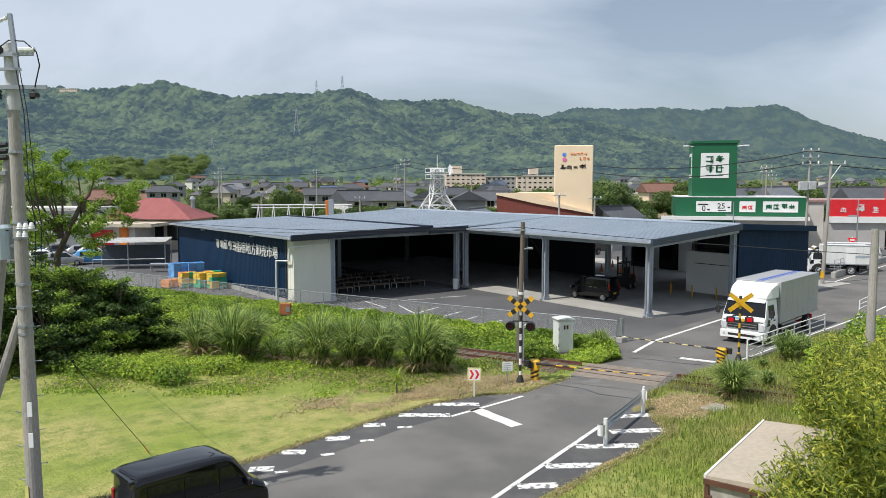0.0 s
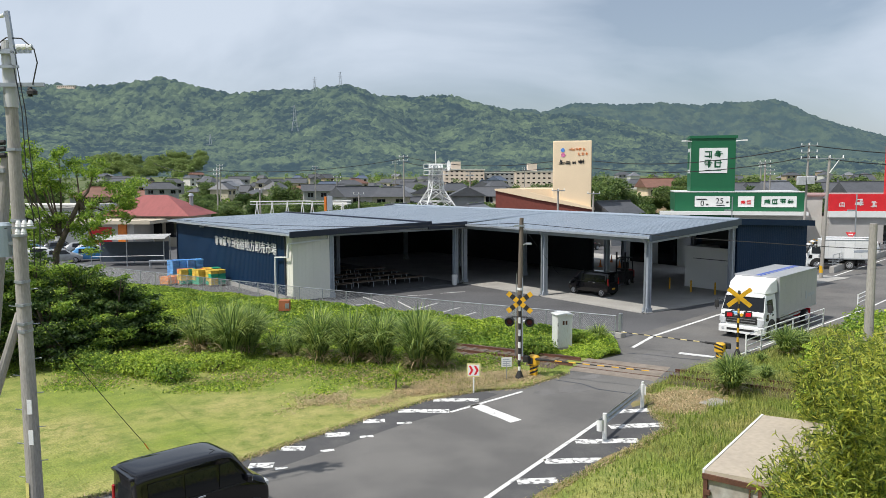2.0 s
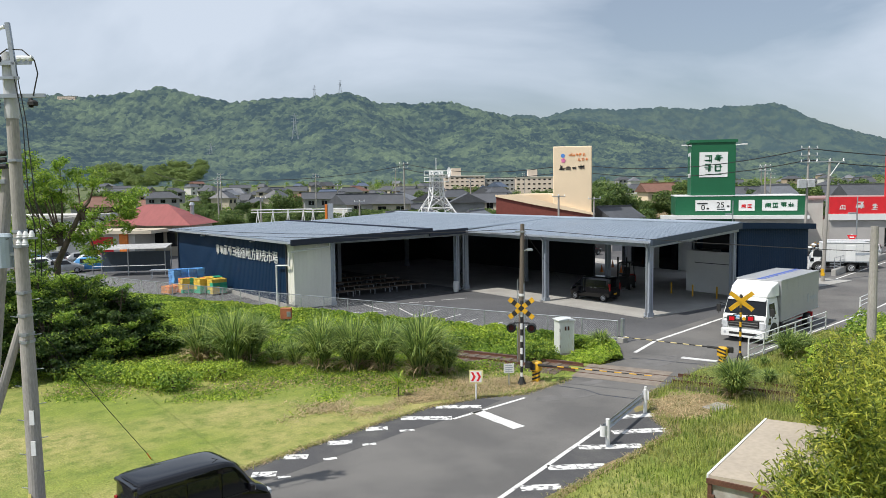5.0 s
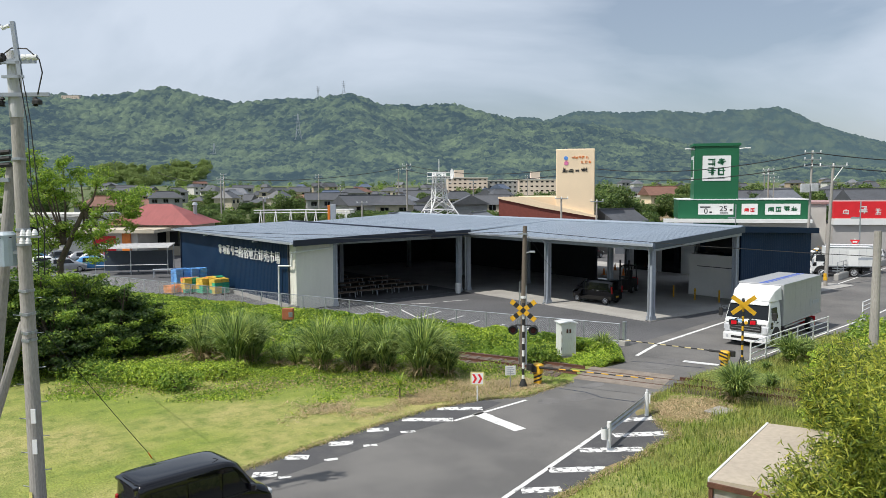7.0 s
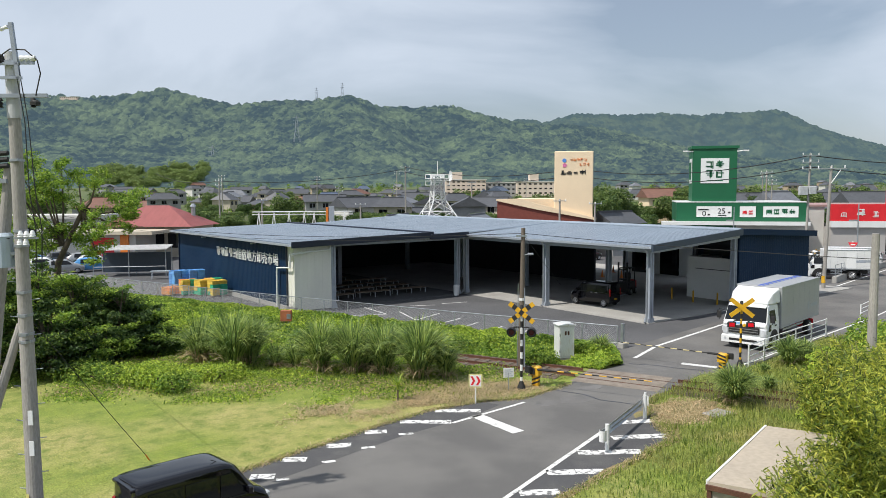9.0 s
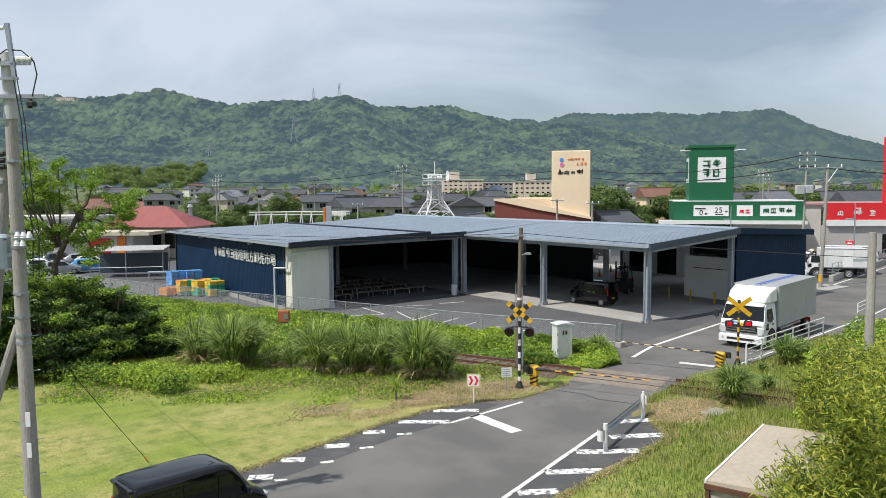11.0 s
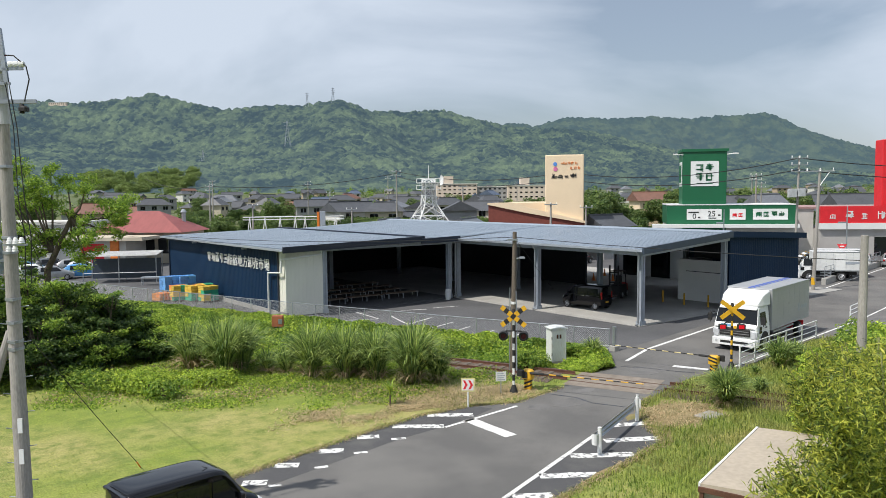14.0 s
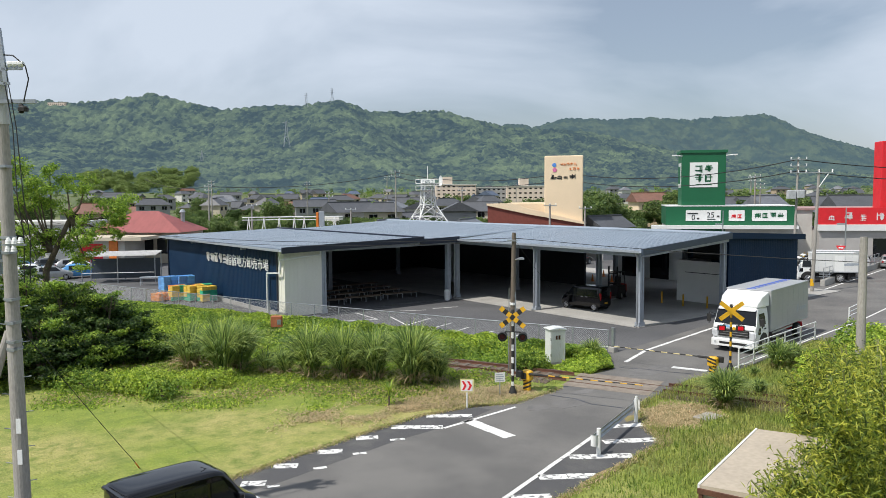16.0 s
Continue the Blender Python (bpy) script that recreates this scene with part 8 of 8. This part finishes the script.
def far_trees():
    r = random.Random(17)
    protos = []
    for i, (h, w, m_) in enumerate(((3.5, 2.2, LEAF_TREES), (5.5, 3.4, LEAF_TREES), (7.5, 4.6, LEAF_TREES), (5, 2.8, LEAF_DARK), (15, 7.5, LEAF_MID), (11, 6.0, LEAF_BRIGHT))):
        ob = thing("town_tree", "rounded green tree among the houses", "tree", town(-140 - 12 * i, 60), "trees of the town")
        part("trunk", Geo().rod((0, 0, -0.5), (0, 0, h * 0.5), w * 0.06, w * 0.04, 7).rod((0, 0, h * 0.35), (w * 0.3, 0, h * 0.65), w * 0.035, 0.03, 5).rod((0, 0, h * 0.35), (-w * 0.3, w * 0.1, h * 0.62), w * 0.035, 0.03, 5), BARK, ob)
        blobs = [(r.uniform(-1, 1) * w * 0.5, r.uniform(-1, 1) * w * 0.5, h * r.uniform(0.35, 0.8), w * r.uniform(0.3, 0.45), w * r.uniform(0.3, 0.45), h * r.uniform(0.12, 0.22)) for _ in range(11)]
        C, o = cloud_points(blobs, 4600)
        part("crown", leaf_mesh("crown", C, w * 0.095, w * 0.065, m_, o), None, ob)
        protos.append(ob)
    def put(k, x, d):
        copy_thing(protos[k], town(x, d, r.uniform(0, 360), rise(d) - 0.3))
    for x, d, k in ((-45, 140, 3), (-42, 150, 1), (-39, 138, 0), (-35, 145, 3), (-31, 150, 1), (-47, 155, 1), (-33, 160, 2), (-26, 155, 1), (-50, 130, 1), (-54, 135, 3), (-13.5, 112, 0), (28, 118, 1), (31, 122, 1), (26, 125, 2), (34, 128, 3), (30, 130, 1), (38, 130, 0), (23, 122, 3), (43.2, 101, 0), (44.3, 100, 0), (66, 128, 3), (69, 132, 1), (61, 135, 1), (57, 140, 1), (75, 150, 3), (-28, 128, 0), (-19, 128, 0), (-18, 126, 1), (-12, 124, 0), (-22, 131, 3), (-8.5, 128, 1), (3, 126, 0), (-15, 133, 3), (8, 128, 1), (-25, 134, 1), (0, 132, 3), (11, 134, 3), (6, 136, 1), (-58, 100, 1), (-62, 104, 3), (-55, 98, 0), (20, 190, 1), (26, 195, 2), (33, 200, 1), (40, 195, 3), (47, 205, 1), (15, 200, 3), (-60, 88, 1)):
        put(k, x, d)
    hill = bpy.data.objects["hill_range"]
    slope = BVHTree.FromPolygons([hill.matrix_basis @ v.co for v in hill.data.vertices], [tuple(p.vertices) for p in hill.data.polygons])
    def wood(name, spots, leaves, leaf, material, label):
        """Crowns too far off to tell apart: (place, radius, height) each."""
        C, N = [], []
        for p, w, h in spots:
            blobs = [(p[0] + r.uniform(-0.5, 0.5) * w, p[1] + r.uniform(-0.5, 0.5) * w, p[2] + h * r.uniform(0.3, 0.85), w * r.uniform(0.3, 0.55), w * r.uniform(0.3, 0.55), h * r.uniform(0.12, 0.22)) for _ in range(8)]
            blobs.append((p[0], p[1], p[2] + h * 0.3, w * 0.7, w * 0.7, h * 0.32))
            c, o = cloud_points(blobs, leaves)
            C.append(c)
            N.append(o)
        solid(name, leaf_mesh(name, np.concatenate(C), leaf, leaf * 0.7, material, np.concatenate(N)), None, label, "wood", kind="stuff")
    foot = []
    for _ in range(70):     # the bright wood on the foot of the hills
        d = r.uniform(860, 970)
        p = town(r.uniform(-0.45, -0.31) * d, d).translation
        hit = slope.ray_cast(Vector((p.x, p.y, 400)), Vector((0, 0, -1)))[0]
        if hit:
            foot.append((hit - Vector((0, 0, 4)), r.uniform(7, 12), r.uniform(12, 19)))
    wood("hill_foot_wood", foot, 1300, 1.45, LEAF_FOOT, "pale green wood at the foot of the hills")
    dark, pale = [], []
    for i in range(420):
        d = r.uniform(200, 860) if i % 3 else r.uniform(500, 860)
        x = d * r.uniform(-0.6, 0.6)
        if d < 330 and 0.08 * d < x < 0.31 * d:
            continue
        (dark if r.random() < 0.6 else pale).append((town(x, d, 0, rise(d) - 0.5).translation, r.uniform(1.8, 4.5), r.uniform(3, 8.5)))
    wood("town_wood", dark, 150, 0.75, LEAF_TREES, "dark green garden trees scattered through the town")
    wood("town_wood", pale, 150, 0.75, LEAF_MID, "mid green garden trees scattered through the town")
    for x, d, k, sc in ((30.5, 146, 2, 1.1), (33.5, 150, 2, 1.15), (28.5, 152, 2, 1.2), (36.0, 152, 1, 1.3), (46.0, 176, 1, 1.0), (49.5, 178, 1, 0.9), (53.5, 178, 0, 1.0), (57.5, 179, 0, 1.1), (53, 176, 1, 1.5), (57, 180, 2, 1.2), (62, 178, 1, 1.4), (67, 176, 1, 1.4), (71, 180, 2, 1.2), (60, 150, 3, 1.3), (63.5, 156, 3, 1.5), (68, 160, 1, 1.5), (72, 158, 3, 1.5), (77, 165, 1, 1.6), (82, 168, 3, 1.5), (86, 172, 1, 1.6), (91, 170, 2, 1.2)):
        copy_thing(protos[k], town(x, d, r.uniform(0, 360), -0.2) @ Matrix.Scale(sc, 4))
    for _ in range(60):
        d = r.uniform(150, 320)
        x = d * r.uniform(-0.6, 0.6)
        if 0.1 * d < x < 0.3 * d:
            continue
        put(r.choice((0, 1, 2, 3, 1, 2, 3)), x, d)
    for _ in range(70):     # garden trees between the nearer houses
        d = r.uniform(118, 270)
        x = d * r.uniform(-0.34, 0.09)
        put(r.choice((0, 0, 1, 3)), x, d)
    # long grass of the fallow field
    n = 6000
    d = rng.uniform(108, 150, n)
    x = rng.uniform(-0.33, 0.0, n) * d
    base = out_there(x, d)
    H = rng.uniform(0.6, 1.6, n)
    solid("field_grass", blade_mesh("field_grass", base, H, H * 0.4, 0.16, LEAF_PAMPAS, 2), None, "long pale grass on the fallow field", "grass", kind="stuff")


hedge()
near_tree()
ground_cover()
grasses()
pampas_row()
bamboo()
far_trees()


# ---- a fly that darts past the camera ----
def flying_insect():
    ob = thing("flying_insect", "small dark fly darting through the air", "insect", pose(0.4, 1.3, 9.6))
    bug = mat("dark chitin", (0.02, 0.02, 0.025), 0.4, bump=0)
    part("abdomen", Geo().loft([[(x, r * math.cos(t), r * math.sin(t)) for t in [i * math.pi / 4 for i in range(8)]] for x, r in ((-0.0032, 0.0003), (-0.002, 0.0012), (0, 0.0014), (0.0015, 0.001))]), bug, ob)
    part("thorax", Geo().loft([[(x, r * math.cos(t), r * math.sin(t)) for t in [i * math.pi / 4 for i in range(8)]] for x, r in ((0.0014, 0.0009), (0.0022, 0.0011), (0.003, 0.0008), (0.0036, 0.0003))]), bug, ob)
    for s in (1, -1):
        part("wing", Geo().box(-0.003, 0.0006 if s > 0 else -0.0045, 0.001, 0.001, 0.0045 if s > 0 else -0.0006, 0.0012), bug, ob)
    return ob


insect = flying_insect()


def motions():
    walk(cam, [(t, pose(*p)) for t, *p in CAMERA_ROWS])
    walk(insect, [(0.0, pose(0.4, 1.3, 9.6, 0, 0, -40)), (8.2, pose(0.55, 1.15, 9.2, 0, 0, -40)), (8.4, pose(0.687, 1.022, 8.808, 0, 20, -40)), (8.5, pose(0.746, 0.958, 8.613, 0, 25, -40)), (8.6, pose(0.829, 0.915, 8.825, 0, -20, -40)), (8.8, pose(1.0, 0.8, 9.3, 0, -20, -40)), (16.0, pose(1.2, 0.6, 9.8, 0, 0, -40))])


motions()
